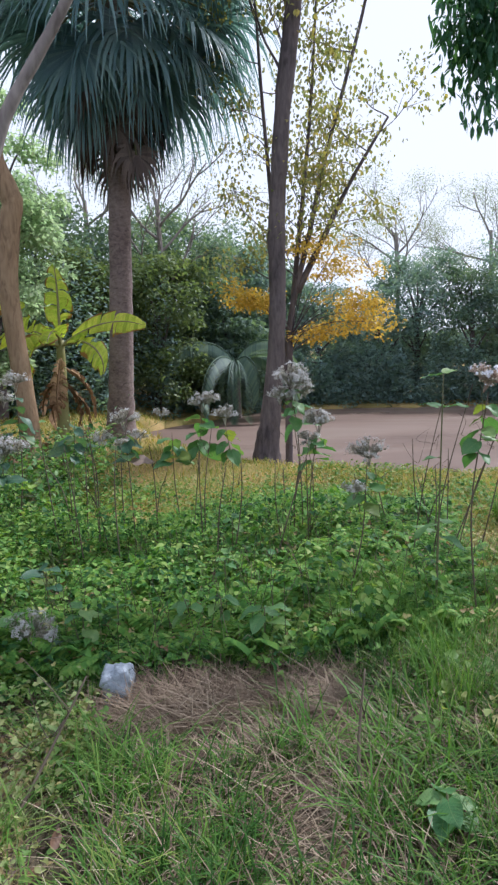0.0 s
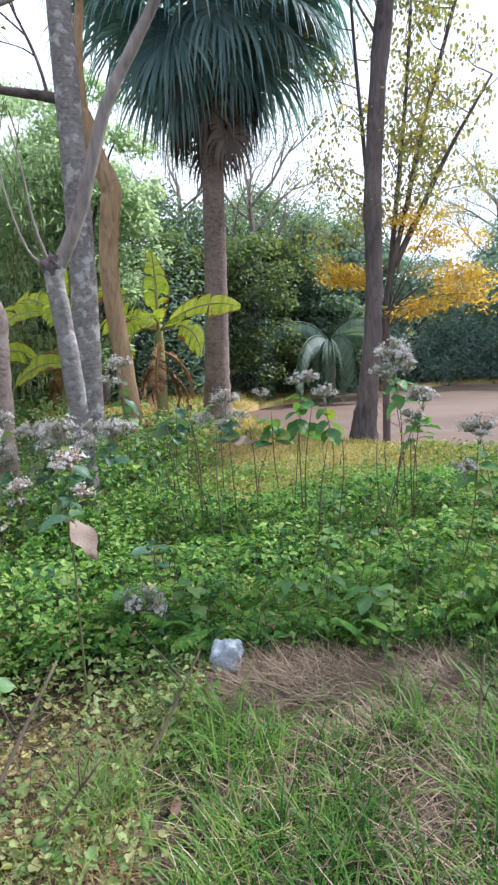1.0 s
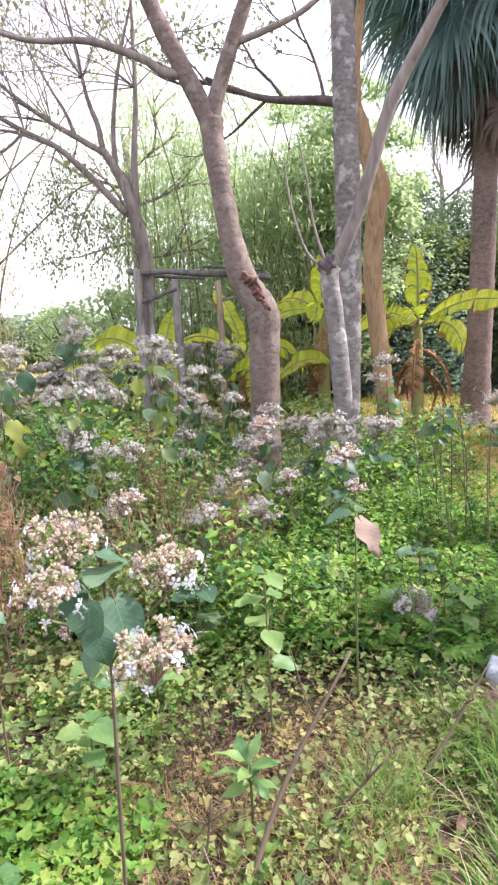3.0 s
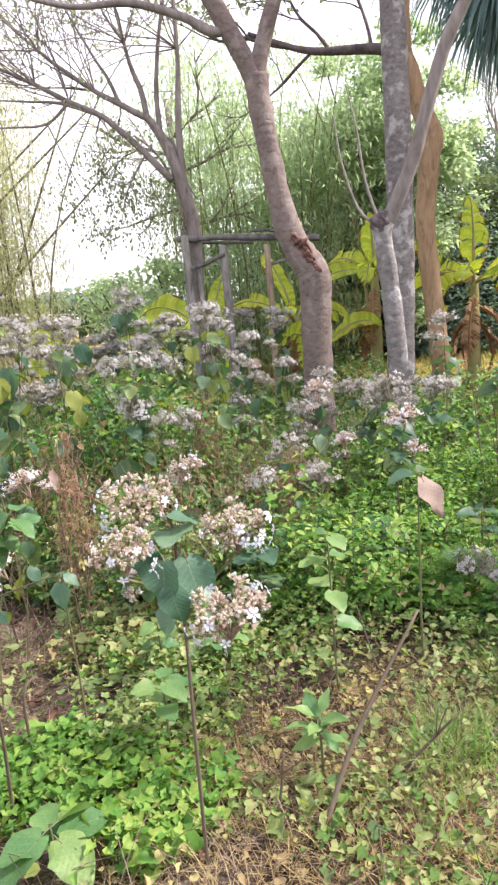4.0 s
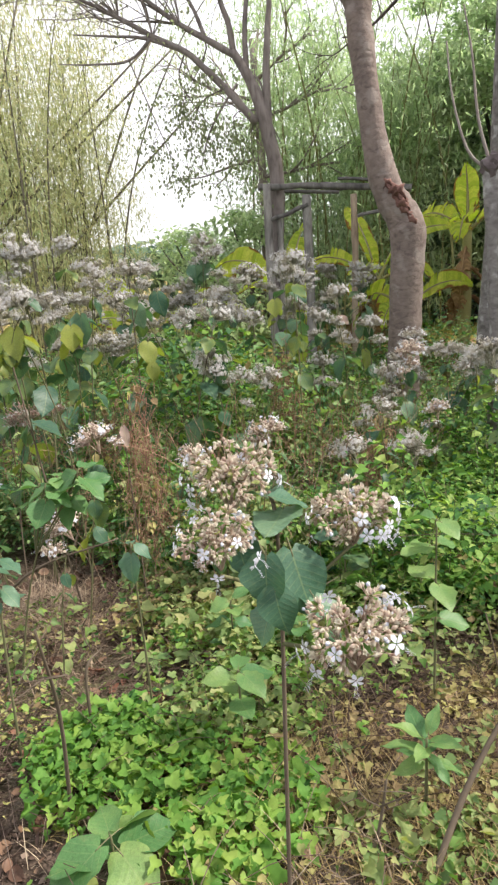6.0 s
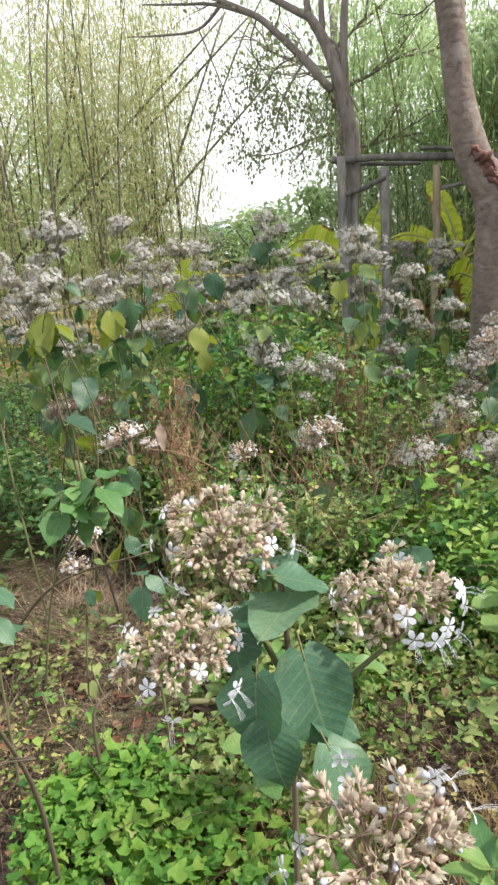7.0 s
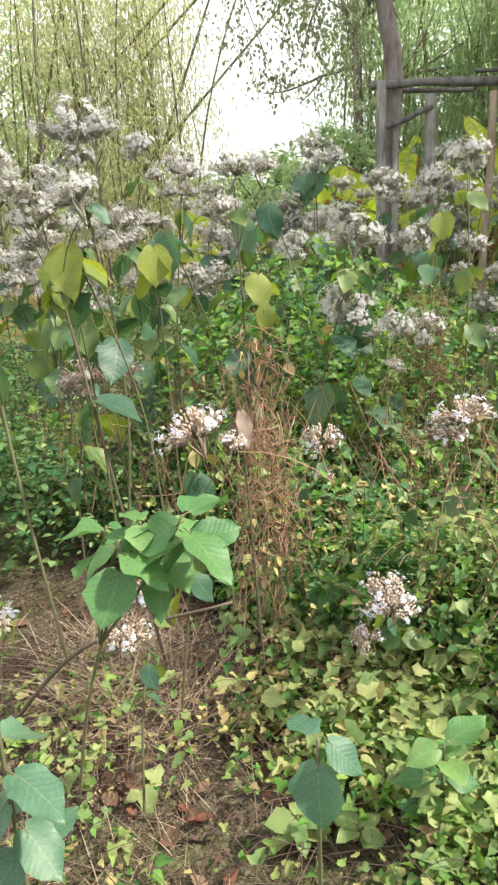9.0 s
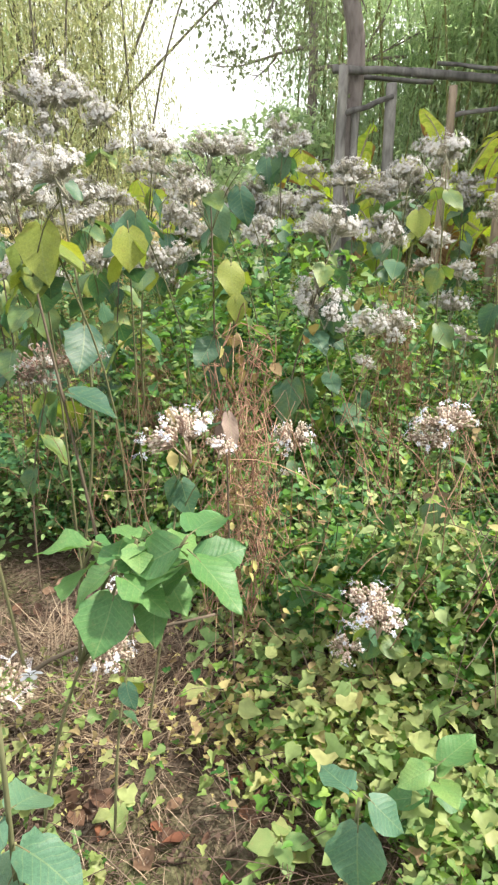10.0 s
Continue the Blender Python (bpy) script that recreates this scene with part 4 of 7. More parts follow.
part_np("foliage", leaf_cloud(tips, 0.11, 24, 0.1, blade([0.0, 0.15, 0.13, 0.0], 0.3, 0.2), hang=0.8), M_HANG, th, "narrow blue green leaves", base)

# ---- fan palm ----
base = (-2.33, 11.52, float(ground_z(-2.33, 11.52)))
palm = thing("fan_palm", base, "tall fan palm with dark green hanging fronds and a ringed trunk", "palm tree")
part_np("trunk", tube(rooted([(-2.34, 11.52, -0.1), (-2.31, 11.52, 0.5), (-2.26, 11.53, 1.6), (-2.21, 11.54, 3.19), (-2.16, 11.55, 4.97), (-2.1, 11.56, 7.1)]), [0.31, 0.27, 0.225, 0.20, 0.185, 0.18, 0.2], 14, 8, 0.02), B_PALM, palm, origin=base)


def fan_frond(root, az, lift, stalk, reach, hang, fingers=46):
    """A fan-shaped frond: an arching stalk and many narrow fingers whose ends hang down."""
    h = np.array([math.cos(az), math.sin(az), 0.0])
    pts = [np.array(root)]
    e = lift
    for k in range(5):
        pts.append(pts[-1] + (h * math.cos(e) + np.array([0, 0, math.sin(e)])) * stalk / 5)
        e -= 0.12
    stalk_chunk = tube(pts, [0.03, 0.022, 0.018], 5, 2)
    d = h * math.cos(e) + np.array([0, 0, math.sin(e)])
    side = np.cross(d, (0, 0, 1.0))
    side /= np.linalg.norm(side)
    up = np.cross(side, d)
    V, T, n = [], [], 0
    for f in np.linspace(-2.3, 2.3, fingers):
        f += rng.normal() * 0.03
        way = d * math.cos(f) + side * math.sin(f) + up * 0.22 * math.cos(f * 0.7)
        way /= np.linalg.norm(way)
        across = np.cross(way, up)
        across /= np.linalg.norm(across) + 1e-9
        length = reach * (0.72 + 0.28 * math.cos(f * 0.6)) * rng.uniform(0.75, 1.12)
        p, w = pts[-1].copy(), way.copy()
        rows = 6
        for k in range(rows):
            s = k / (rows - 1)
            wd = (0.010 + 0.019 * min(1, s * 3)) * (1 - max(0, s - 0.45) / 0.55) + 0.003
            V += [p - across * wd, p + across * wd]
            if s > 0.3:
                w = w + np.array([0, 0, -hang * (0.5 + s)])
                w /= np.linalg.norm(w)
            p = p + w * length / (rows - 1)
        for k in range(rows - 1):
            q = n + 2 * k
            T += [(q, q + 1, q + 3), (q, q + 3, q + 2)]
        n += 2 * rows
    return (np.array(V), np.array(T), np.zeros((len(V), 2))), stalk_chunk


def hang_frond(name, chunks, mat, label=""):
    ob = part_np(name, chunks[0], mat, palm, label, base)
    part_np("stalk", chunks[1], M_STEM, ob, origin=base)


for k in range(60):
    az = k * 2.39996 + rng.uniform(-0.2, 0.2)
    lift = [-0.9, -0.5, -0.2, 0.2, 0.55, 1.0][k % 6] + rng.uniform(-0.12, 0.12)
    hang_frond("frond", fan_frond((-2.12 + 0.12 * math.cos(az), 11.56 + 0.12 * math.sin(az), 6.75 + 0.45 * (k % 6) / 6), az, lift, rng.uniform(1.05, 1.5) + 0.5 * max(0, lift + 0.4), rng.uniform(1.3, 1.8), rng.uniform(0.4, 1.0)), M_PALMHAZE)
for k in range(20):
    az = k * 2.4 + 0.5
    hang_frond("dead_frond", fan_frond((-2.14 + 0.14 * math.cos(az), 11.56 + 0.14 * math.sin(az), 6.2 - 0.4 * (k % 3)), az, -1.0 + rng.uniform(-0.3, 0.4), rng.uniform(0.6, 1.15), rng.uniform(0.6, 1.0), 1.0, 22), M_PALMDEAD, "withered frond hanging against the trunk")


# ---- banana plants ----
def banana_leaf(root, az, lift, length, width, droop, torn=0.14, roll=0.0):
    """A long blade on a stout midrib, torn across into strips."""
    h = np.array([math.cos(az), math.sin(az), 0.0])
    side = np.array([-math.sin(az), math.cos(az), 0.0]) * math.cos(roll) + np.array([0, 0, math.sin(roll)])
    rows = 27
    p, e, pts = np.array(root, float), lift, []
    yaw = rng.normal() * 0.25
    for k in range(rows):
        pts.append(p.copy())
        u = k / (rows - 1)
        w = h * math.cos(yaw * u) + np.array([-h[1], h[0], 0]) * math.sin(yaw * u)
        p = p + (w * math.cos(e) + np.array([0, 0, math.sin(e)])) * length / (rows - 1)
        e -= droop / rows * (0.4 + 1.6 * u)
    pts = np.array(pts)
    V, T, U, n = [], [], [], 0
    for sgn in (-1, 1):
        base_tilt = rng.uniform(0.1, 0.6)
        tilt, wave, cut = base_tilt, rng.uniform(0, 6), 0.0
        for k in range(4, rows - 1):
            s0, s1 = (k - 4) / (rows - 5), (k - 3) / (rows - 5)
            w0, w1 = (width * math.sin(math.pi * min(1, q * 0.93 + 0.05)) ** 0.6 * (1 + 0.1 * math.sin(7 * q + wave)) for q in (s0, s1))
            g = 0.0
            if rng.uniform() < torn:
                tilt, g, cut = base_tilt - 0.7 * s0 + rng.normal() * 0.35, rng.uniform(0.15, 0.6), rng.uniform(0.0, 0.25)
            out = side * sgn * math.cos(tilt) + np.array([0, 0, math.sin(tilt)])
            a, b = pts[k], pts[k + 1]
            c, d = a + out * w0 * (1 - cut * (g > 0)) + (b - a) * g, b + out * w1
            m0, m1 = (a + c) / 2 + np.array([0, 0, 0.035]), (b + d) / 2 + np.array([0, 0, 0.035])
            V += [a, b, m0, m1, c, d]
            U += [(0, s0), (0, s1), (0.5, s0), (0.5, s1), (1, s0), (1, s1)]
            T += [(n, n + 1, n + 3), (n, n + 3, n + 2), (n + 2, n + 3, n + 5), (n + 2, n + 5, n + 4)]
            n += 6
    rib = tube(pts[::2], [0.028, 0.02, 0.006], 5, 2)
    return (np.array(V), np.array(T), np.array(U)), rib


def banana_plant(x, y, height, leaves, dead, turn, label, small=1.0):
    z = float(ground_z(x, y))
    ob = thing("banana_plant", (x, y, z), label, "banana plant", "banana plants behind the trees")
    part_np("stem", tube([(0, 0, -0.1), (0.02, 0, height * 0.5), (0.03, 0.02, height)], [0.11 * small, 0.09 * small, 0.06 * small], 10, 4, 0.03), M_PSEUDO, ob)
    for az, lift, length, width, droop in leaves:
        az, lift, length, droop = az + rng.normal() * 0.2, lift + rng.normal() * 0.12, length * rng.uniform(0.8, 1.12), droop * rng.uniform(0.7, 1.3)
        b, rib = banana_leaf((0.03, 0.02, height - 0.1), az + turn, lift, length * 1.12, width * 1.05, droop, rng.uniform(0.08, 0.3), roll=math.copysign(0.85, math.cos(az + turn)) * abs(math.cos(az + turn)) * (1 if lift < 1 else 0))
        part_np("midrib", rib, M_PSEUDO, part_np("leaf", b, M_BANANA, ob))
    for k in range(dead):
        az = turn + k * 2.1 + 0.6
        b, rib = banana_leaf((0.03, 0.02, height * rng.uniform(0.55, 0.95)), az, -0.7 + rng.uniform(-0.3, 0.4), rng.uniform(0.7, 1.1) * small, 0.13, 1.2, 0.5)
        part_np("midrib", rib, M_BANDEAD, part_np("dead_leaf", b, M_BANDEAD, ob, "dry brown hanging leaf"))
    return ob


banana_plant(-4.32, 9.65, 2.0, [(1.8, 1.35, 1.05, 0.17, 0.3), (2.7, 0.75, 1.2, 0.2, 1.4), (0.2, 0.8, 1.1, 0.2, 1.5), (-1.2, 0.6, 1.1, 0.2, 2.2), (3.9, 0.5, 1.2, 0.19, 1.7)], 6, 0.0, "banana plant with sunlit yellow green leaves and dry brown skirts")
banana_plant(-2.98, 10.15, 1.78, [(1.7, 1.4, 1.2, 0.2, 0.35), (0.05, 0.55, 1.25, 0.22, 0.9), (-0.35, 0.2, 1.2, 0.23, 2.3), (2.8, 0.6, 1.3, 0.2, 1.5), (-1.4, 0.5, 1.0, 0.2, 2.0), (4.2, 0.4, 1.1, 0.2, 2.0)], 7, 0.0, "banana plant with a wide drooping yellow green leaf")
banana_plant(-5.55, 9.3, 1.45, [(1.2, 1.0, 1.5, 0.2, 0.9), (0.2, 0.5, 1.2, 0.2, 1.6), (3.0, 0.7, 1.5, 0.2, 1.3), (4.6, 0.5, 1.1, 0.19, 1.9), (2.2, 1.2, 1.4, 0.19, 0.6)], 6, 0.3, "banana plant behind a wooden frame, its lower leaves dry")
banana_plant(-6.5, 8.3, 1.3, [(0.6, 1.1, 1.3, 0.18, 0.6), (2.2, 0.8, 1.4, 0.2, 1.2), (3.4, 0.6, 1.5, 0.2, 1.2), (5.0, 0.5, 1.0, 0.18, 1.9)], 4, 0.9, "banana plant with one long upright leaf")
banana_plant(-7.6, 6.6, 0.95, [(2.6, 0.9, 1.5, 0.2, 1.3), (0.1, 0.7, 1.4, 0.2, 1.4), (4.0, 0.7, 1.1, 0.18, 1.6)], 2, 0.4, "low banana plant among the shrubs")
banana_plant(-4.9, 8.9, 1.0, [(0.4, 0.9, 0.9, 0.16, 1.3), (2.6, 0.8, 1.0, 0.17, 1.4), (4.4, 0.6, 0.9, 0.16, 1.9)], 5, 0.2, "young banana plant with dry lower leaves", 0.8)

# ---- weathered wooden frame ----
base = (-5.2, 7.4, float(ground_z(-5.2, 7.4)))
fr = thing("wooden_frame", base, "weathered grey wooden frame of posts and rails with peeling bark", "frame")


def rough_pole(a, b, r, flat=1.0):
    a, b = np.array(a), np.array(b)
    mids = [a + (b - a) * k / 4 + rng.normal(size=3) * 0.007 for k in range(1, 4)]
    V, T, U = tube([a, *mids, b], [r, r * 0.95, r * 0.92], 12, 3, 0.045, square=0.75)
    return V, T, U


for x, y, top, r in ((-5.83, 7.12, 2.32, 0.062), (-5.48, 7.45, 2.17, 0.068), (-4.92, 7.62, 2.12, 0.05), (-4.5, 8.1, 1.95, 0.06), (-5.78, 7.26, 1.95, 0.045)):
    part_np("post", rough_pole((x, y, float(ground_z(x, y)) - 0.2), (x + rng.normal() * 0.02, y, top), r * 0.8), B_WOOD if x < -5.3 else B_TANWOOD, fr, origin=base)
for a, b, r in (((-5.98, 7.12, 2.30), (-5.1, 7.6, 2.23), 0.052), ((-5.3, 7.48, 2.25), (-4.3, 7.9, 2.13), 0.055), ((-5.86, 7.1, 1.88), (-5.45, 7.42, 2.05), 0.035), ((-5.95, 7.3, 2.26), (-5.2, 7.75, 2.18), 0.03), ((-4.95, 7.6, 1.85), (-4.4, 8.1, 1.98), 0.03), ((-5.05, 7.48, 2.30), (-4.4, 7.8, 2.22), 0.025)):
    part_np("rail", rough_pole(a, b, r * 0.72), B_RAIL, fr, origin=base)


# ---- bamboo ----
def bamboo(name, cx, cy, rx, ry, n, height, lean, leafmat, culmmat, label, leaves, leaf_len, z0=0.3, culm_r=0.03):
    z = float(ground_z(cx, cy))
    ob = thing(name, (cx, cy, z), label, "bamboo")
    tips = []
    for k in range(n):
        x, y = cx + rng.normal() * rx, cy + rng.normal() * ry
        g = float(ground_z(x, y))
        h = height * rng.uniform(0.65, 1.1)
        dx, dy = rng.normal(size=2) * lean
        s = np.linspace(0, 1, 7)
        pts = np.stack([x + dx * s ** 2.2 * h, y + dy * s ** 2.2 * h, g - 0.1 + h * (s - 0.12 * s ** 3)], -1)
        r = culm_r * rng.uniform(0.6, 1.1)
        part_np("culm", tube(pts, [r, r * 0.8, r * 0.2], 6, 3), culmmat, ob, origin=(cx, cy, z))
        p = curve_pts(pts, 10)
        p = p[p[:, 2] > z + z0]
        tips.append(p[rng.integers(0, len(p), max(1, leaves // n // 8))])
    tips = np.concatenate(tips)
    tips = tips + rng.normal(size=tips.shape) * np.array([0.35, 0.35, 0.25])
    part_np("foliage", leaf_cloud(tips, 0.17, 8, leaf_len, LANCE, 0.8, 0.5), leafmat, ob, origin=(cx, cy, z))
    return ob


bamboo("bamboo_clump", -8.0, 13.2, 1.1, 0.8, 34, 7.5, 0.10, M_BAMBOOHAZE, M_CULM, "dense grove of green bamboo behind the banana plants", 24000, 0.17, 0.6)
bamboo("bamboo_clump", -9.5, 12.9, 0.5, 0.7, 14, 8.0, 0.12, M_BAMBOOHAZE, M_CULM, "green bamboo with feathery drooping leaves", 9000, 0.2, 1.5)
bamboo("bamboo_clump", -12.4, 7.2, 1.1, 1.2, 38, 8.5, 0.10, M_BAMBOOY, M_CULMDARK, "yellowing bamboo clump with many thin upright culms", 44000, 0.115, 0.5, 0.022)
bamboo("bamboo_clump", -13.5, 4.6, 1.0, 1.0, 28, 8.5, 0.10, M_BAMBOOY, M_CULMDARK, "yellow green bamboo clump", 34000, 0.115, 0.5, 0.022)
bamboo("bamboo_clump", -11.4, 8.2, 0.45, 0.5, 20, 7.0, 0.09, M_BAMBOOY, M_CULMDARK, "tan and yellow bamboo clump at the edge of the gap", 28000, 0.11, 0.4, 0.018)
lean_b = thing("leaning_bamboo", (-12.2, 7.0, float(ground_z(-12.2, 7.0))), "dark old bamboo culms leaning out of a clump", "bamboo")
for a, b in (((-13.0, 5.2, 0.4), (-10.02, 9.5, 5.29)), ((-12.85, 5.6, 0.5), (-9.7, 9.75, 5.2)), ((-11.45, 7.45, -0.3), (-10.02, 9.48, 5.3)), ((-11.9, 6.8, 0.3), (-9.6, 10.1, 4.25)), ((-12.4, 6.1, -0.2), (-11.2, 7.8, 6.2)), ((-12.9, 5.6, -0.3), (-12.2, 6.4, 6.4))):
    a, b = np.array(a), np.array(b)
    part_np("culm", tube([a, a * 0.6 + b * 0.4 + (0, 0, 0.12), b], [0.032, 0.028, 0.015], 7, 5), M_CULMDARK, lean_b, origin=tuple(lean_b.location))


# ---- woods round the pond and beyond ----
def wood_tree(x, y, height, width, leafmat, label, leaves=2600, leaf=0.2, low=0.12, bark=B_DARK, flat=0.6):
    z = float(ground_z(x, y))
    ob = thing("woodland_tree", (x, y, z), label, "tree", "trees round the pond")
    part_np("trunk", tube([(0, 0, -0.2), (0.05, 0.02, height * 0.3), (-0.06, 0.05, height * 0.62)], [0.05 * height ** 0.7, 0.035 * height ** 0.7, 0.02 * height ** 0.6], 8, 4, 0.03), bark, ob)
    n = 70
    a, r = rnd(n, 0, 6.283), np.sqrt(rnd(n, 0.05, 1)) * width
    h = rnd(n, low, 1.0)
    r = r * np.sqrt(np.clip(1.08 - ((h - 0.5) / 0.56) ** 2, 0.1, 1))
    c = np.stack([np.cos(a) * r, np.sin(a) * r, h * height], -1)
    ends = c[rng.permutation(n)[:14]]
    s = np.stack([np.zeros(14), np.zeros(14), np.clip(ends[:, 2] * 0.6, 0.3, height * 0.6)], -1)
    part_np("crown_wood", thin_tubes(s, ends, 0.05, 0.012, rnd(14, -0.3, 0.5), 5, 6), bark, ob)
    part_np("crown", leaf_cloud(c, width * 0.15, leaves // n, leaf, DIAMOND, flat, 0.2), leafmat, ob)
    return ob


far = [(-6.4, 19.5, 5.6, 2.4, M_FARHAZE), (-3.9, 20.5, 5.2, 2.2, M_FARHAZE), (-1.6, 22.3, 5.8, 2.3, M_FARHAZE), (-3.0, 24.0, 6.3, 2.4, M_FARHAZE), (-0.1, 24.6, 5.6, 2.2, M_BANKHAZE), (-4.9, 17.6, 3.9, 1.8, M_OLIVE), (-2.6, 19.0, 4.3, 1.9, M_OLIVE), (0.6, 23.2, 4.7, 1.8, M_BANKHAZE), (-8.2, 17.5, 5.4, 2.4, M_FARHAZE), (-0.6, 20.8, 3.6, 1.5, M_FARHAZE), (-6.6, 16.2, 4.2, 1.8, M_FARHAZE), (-5.6, 14.6, 6.8, 1.5, M_BAMBOOHAZE), (-7.0, 15.6, 7.2, 1.7, M_BAMBOOHAZE),
       (2.6, 23.4, 3.9, 1.7, M_BANKHAZE), (4.6, 23.0, 3.7, 1.6, M_BANKHAZE), (6.1, 23.4, 4.9, 1.8, M_BANKHAZE), (7.9, 22.8, 4.4, 1.6, M_FARHAZE), (9.4, 23.2, 5.6, 1.8, M_BANKHAZE), (11.0, 22.6, 5.2, 1.8, M_BANKHAZE), (13.0, 22.0, 6.6, 2.2, M_BANKHAZE)]
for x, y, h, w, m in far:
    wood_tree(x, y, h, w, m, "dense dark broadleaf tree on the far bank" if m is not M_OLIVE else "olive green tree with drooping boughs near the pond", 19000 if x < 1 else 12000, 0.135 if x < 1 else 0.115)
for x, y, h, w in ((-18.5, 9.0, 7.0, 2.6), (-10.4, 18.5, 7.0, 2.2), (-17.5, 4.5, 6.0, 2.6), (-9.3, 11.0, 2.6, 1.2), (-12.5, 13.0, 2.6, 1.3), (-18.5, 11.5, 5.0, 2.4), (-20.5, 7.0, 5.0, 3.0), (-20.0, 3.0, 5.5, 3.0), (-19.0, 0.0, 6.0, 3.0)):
    wood_tree(x, y, h, w, M_BAMBOOHAZE, "leafy green tree beyond the thicket", 9000 if h > 3 else 4000, 0.15)
for x, y in ((-4.9, 21.0), (-2.5, 19.4), (5.8, 25.5), (9.2, 25.0), (-9.6, 11.9)):
    lines, tips = [], []
    z = float(ground_z(x, y))
    ob = thing("thin_tree", (x, y, z), "thin tree with open bare branches above the woods", "tree")
    part_np("trunk", tube([(0, 0, -0.2), (0.1, 0, 3), (0, 0, 6)], [0.12, 0.09, 0.06], 8, 4), B_TWIG, ob)
    for k in range(7):
        branch_out((0.05, 0, 3.4 + 0.37 * k), (math.cos(2.4 * k), 0.3 * math.sin(2.4 * k), 0.7 if x > -9 else 0.2), 2.2 if x > -9 else 1.7, 0.045, 2, lines, tips, 0.6)
    part_np("crown_wood", limb_chunk(lines), B_TWIG, ob)
    part_np("foliage", leaf_cloud(tips, 0.28, 60 if x > 3 else 26, 0.055, DIAMOND, hang=0.5), M_TWIGLEAF if x > -9 else M_BAMBOOHAZE, ob, "sparse small leaves")

# feather palm on the far bank
ob = thing("feather_palm", (-0.35, 19.0, float(ground_z(-0.35, 19.0))), "low palm with long arching feather fronds on the far bank", "palm tree")
part_np("trunk", tube([(0, 0, -0.2), (0, 0, 1.7)], [0.18, 0.13], 8, 4), B_PALM, ob)
for k in range(16):
    az, lift, length = k * 2.4, rng.uniform(0.2, 1.25), rng.uniform(2.2, 3.0)
    pts, p, e = [], np.array([0, 0, 1.7]), lift
    for q in range(14):
        pts.append(p.copy())
        p = p + np.array([math.cos(az) * math.cos(e), math.sin(az) * math.cos(e), math.sin(e)]) * length / 13
        e -= 0.19
    pts = np.array(pts)
    c = np.repeat(curve_pts(pts, 4)[6:], 2, axis=0)
    n = len(c)
    sg = np.tile([1.0, -1.0], n // 2 + 1)[:n]
    fr_ = spread(LANCE, c, np.full(n, az - 1.571) + sg * 1.1, np.full(n, -0.7), np.zeros(n), np.full(n, 0.55), np.full(n, 0.6))
    part_np("frond", join([tube(pts, [0.025, 0.008], 5, 2), fr_])[:3], M_FARHAZE, ob)

# dark low scrub under the woods, and a distant ring of trees, both in haze-tinted leaf colours
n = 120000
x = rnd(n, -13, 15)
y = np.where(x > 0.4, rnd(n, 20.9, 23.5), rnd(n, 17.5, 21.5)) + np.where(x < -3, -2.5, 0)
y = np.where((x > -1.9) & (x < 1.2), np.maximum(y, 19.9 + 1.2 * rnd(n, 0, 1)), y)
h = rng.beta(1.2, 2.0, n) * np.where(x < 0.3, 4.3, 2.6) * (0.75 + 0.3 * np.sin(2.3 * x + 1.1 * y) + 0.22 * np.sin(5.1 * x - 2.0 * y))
stuff("scrub", spread(DIAMOND, on_ground(x, y, h), rnd(n, 0, 6.28), rnd(n, -0.9, 0.5), rnd(n, -0.8, 0.8), rnd(n, 0.07, 0.15)), M_BANKHAZE, "dark shaded scrub along the far edge of the pond", "scrub")
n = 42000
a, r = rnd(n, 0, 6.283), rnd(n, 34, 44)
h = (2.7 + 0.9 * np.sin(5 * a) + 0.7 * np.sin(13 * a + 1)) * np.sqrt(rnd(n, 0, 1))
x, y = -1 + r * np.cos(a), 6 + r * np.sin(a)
stuff("far_woods", spread(DIAMOND, np.stack([x, y, h - 0.3], -1), rnd(n, 0, 6.28), rnd(n, -0.9, 0.5), rnd(n, -0.8, 0.8), rnd(n, 0.5, 1.1)), M_FARHAZE, "far belt of woods round the clearing", "woods")


# ---- flowering shrubs ----
rng = np.random.default_rng(21)
BUD = (np.array([(0, 0, 0), (0.3, 0.42, 0), (0, 0.42, 0.3), (-0.3, 0.42, 0), (0, 0.42, -0.3), (0, 1, 0)], float),
       np.array([(0, 1, 2), (0, 2, 3), (0, 3, 4), (0, 4, 1), (5, 2, 1), (5, 3, 2), (5, 4, 3), (5, 1, 4)]), np.full((6, 2), 0.5))


def round_bud():
    a = np.arange(5) * 2 * np.pi / 5
    V = [(0, 0, 0)] + [(0.27 * math.cos(q), 0.28, 0.27 * math.sin(q)) for q in a] + [(0.36 * math.cos(q + 0.3), 0.66, 0.36 * math.sin(q + 0.3)) for q in a] + [(0, 1.0, 0)]
    T = []
    for k in range(5):
        n = (k + 1) % 5
        T += [(0, 1 + k, 1 + n), (1 + k, 6 + k, 6 + n), (1 + k, 6 + n, 1 + n), (6 + k, 11, 6 + n)]
    return np.array(V, float), np.array(T), np.full((12, 2), 0.5)


ROUND_BUD = round_bud()


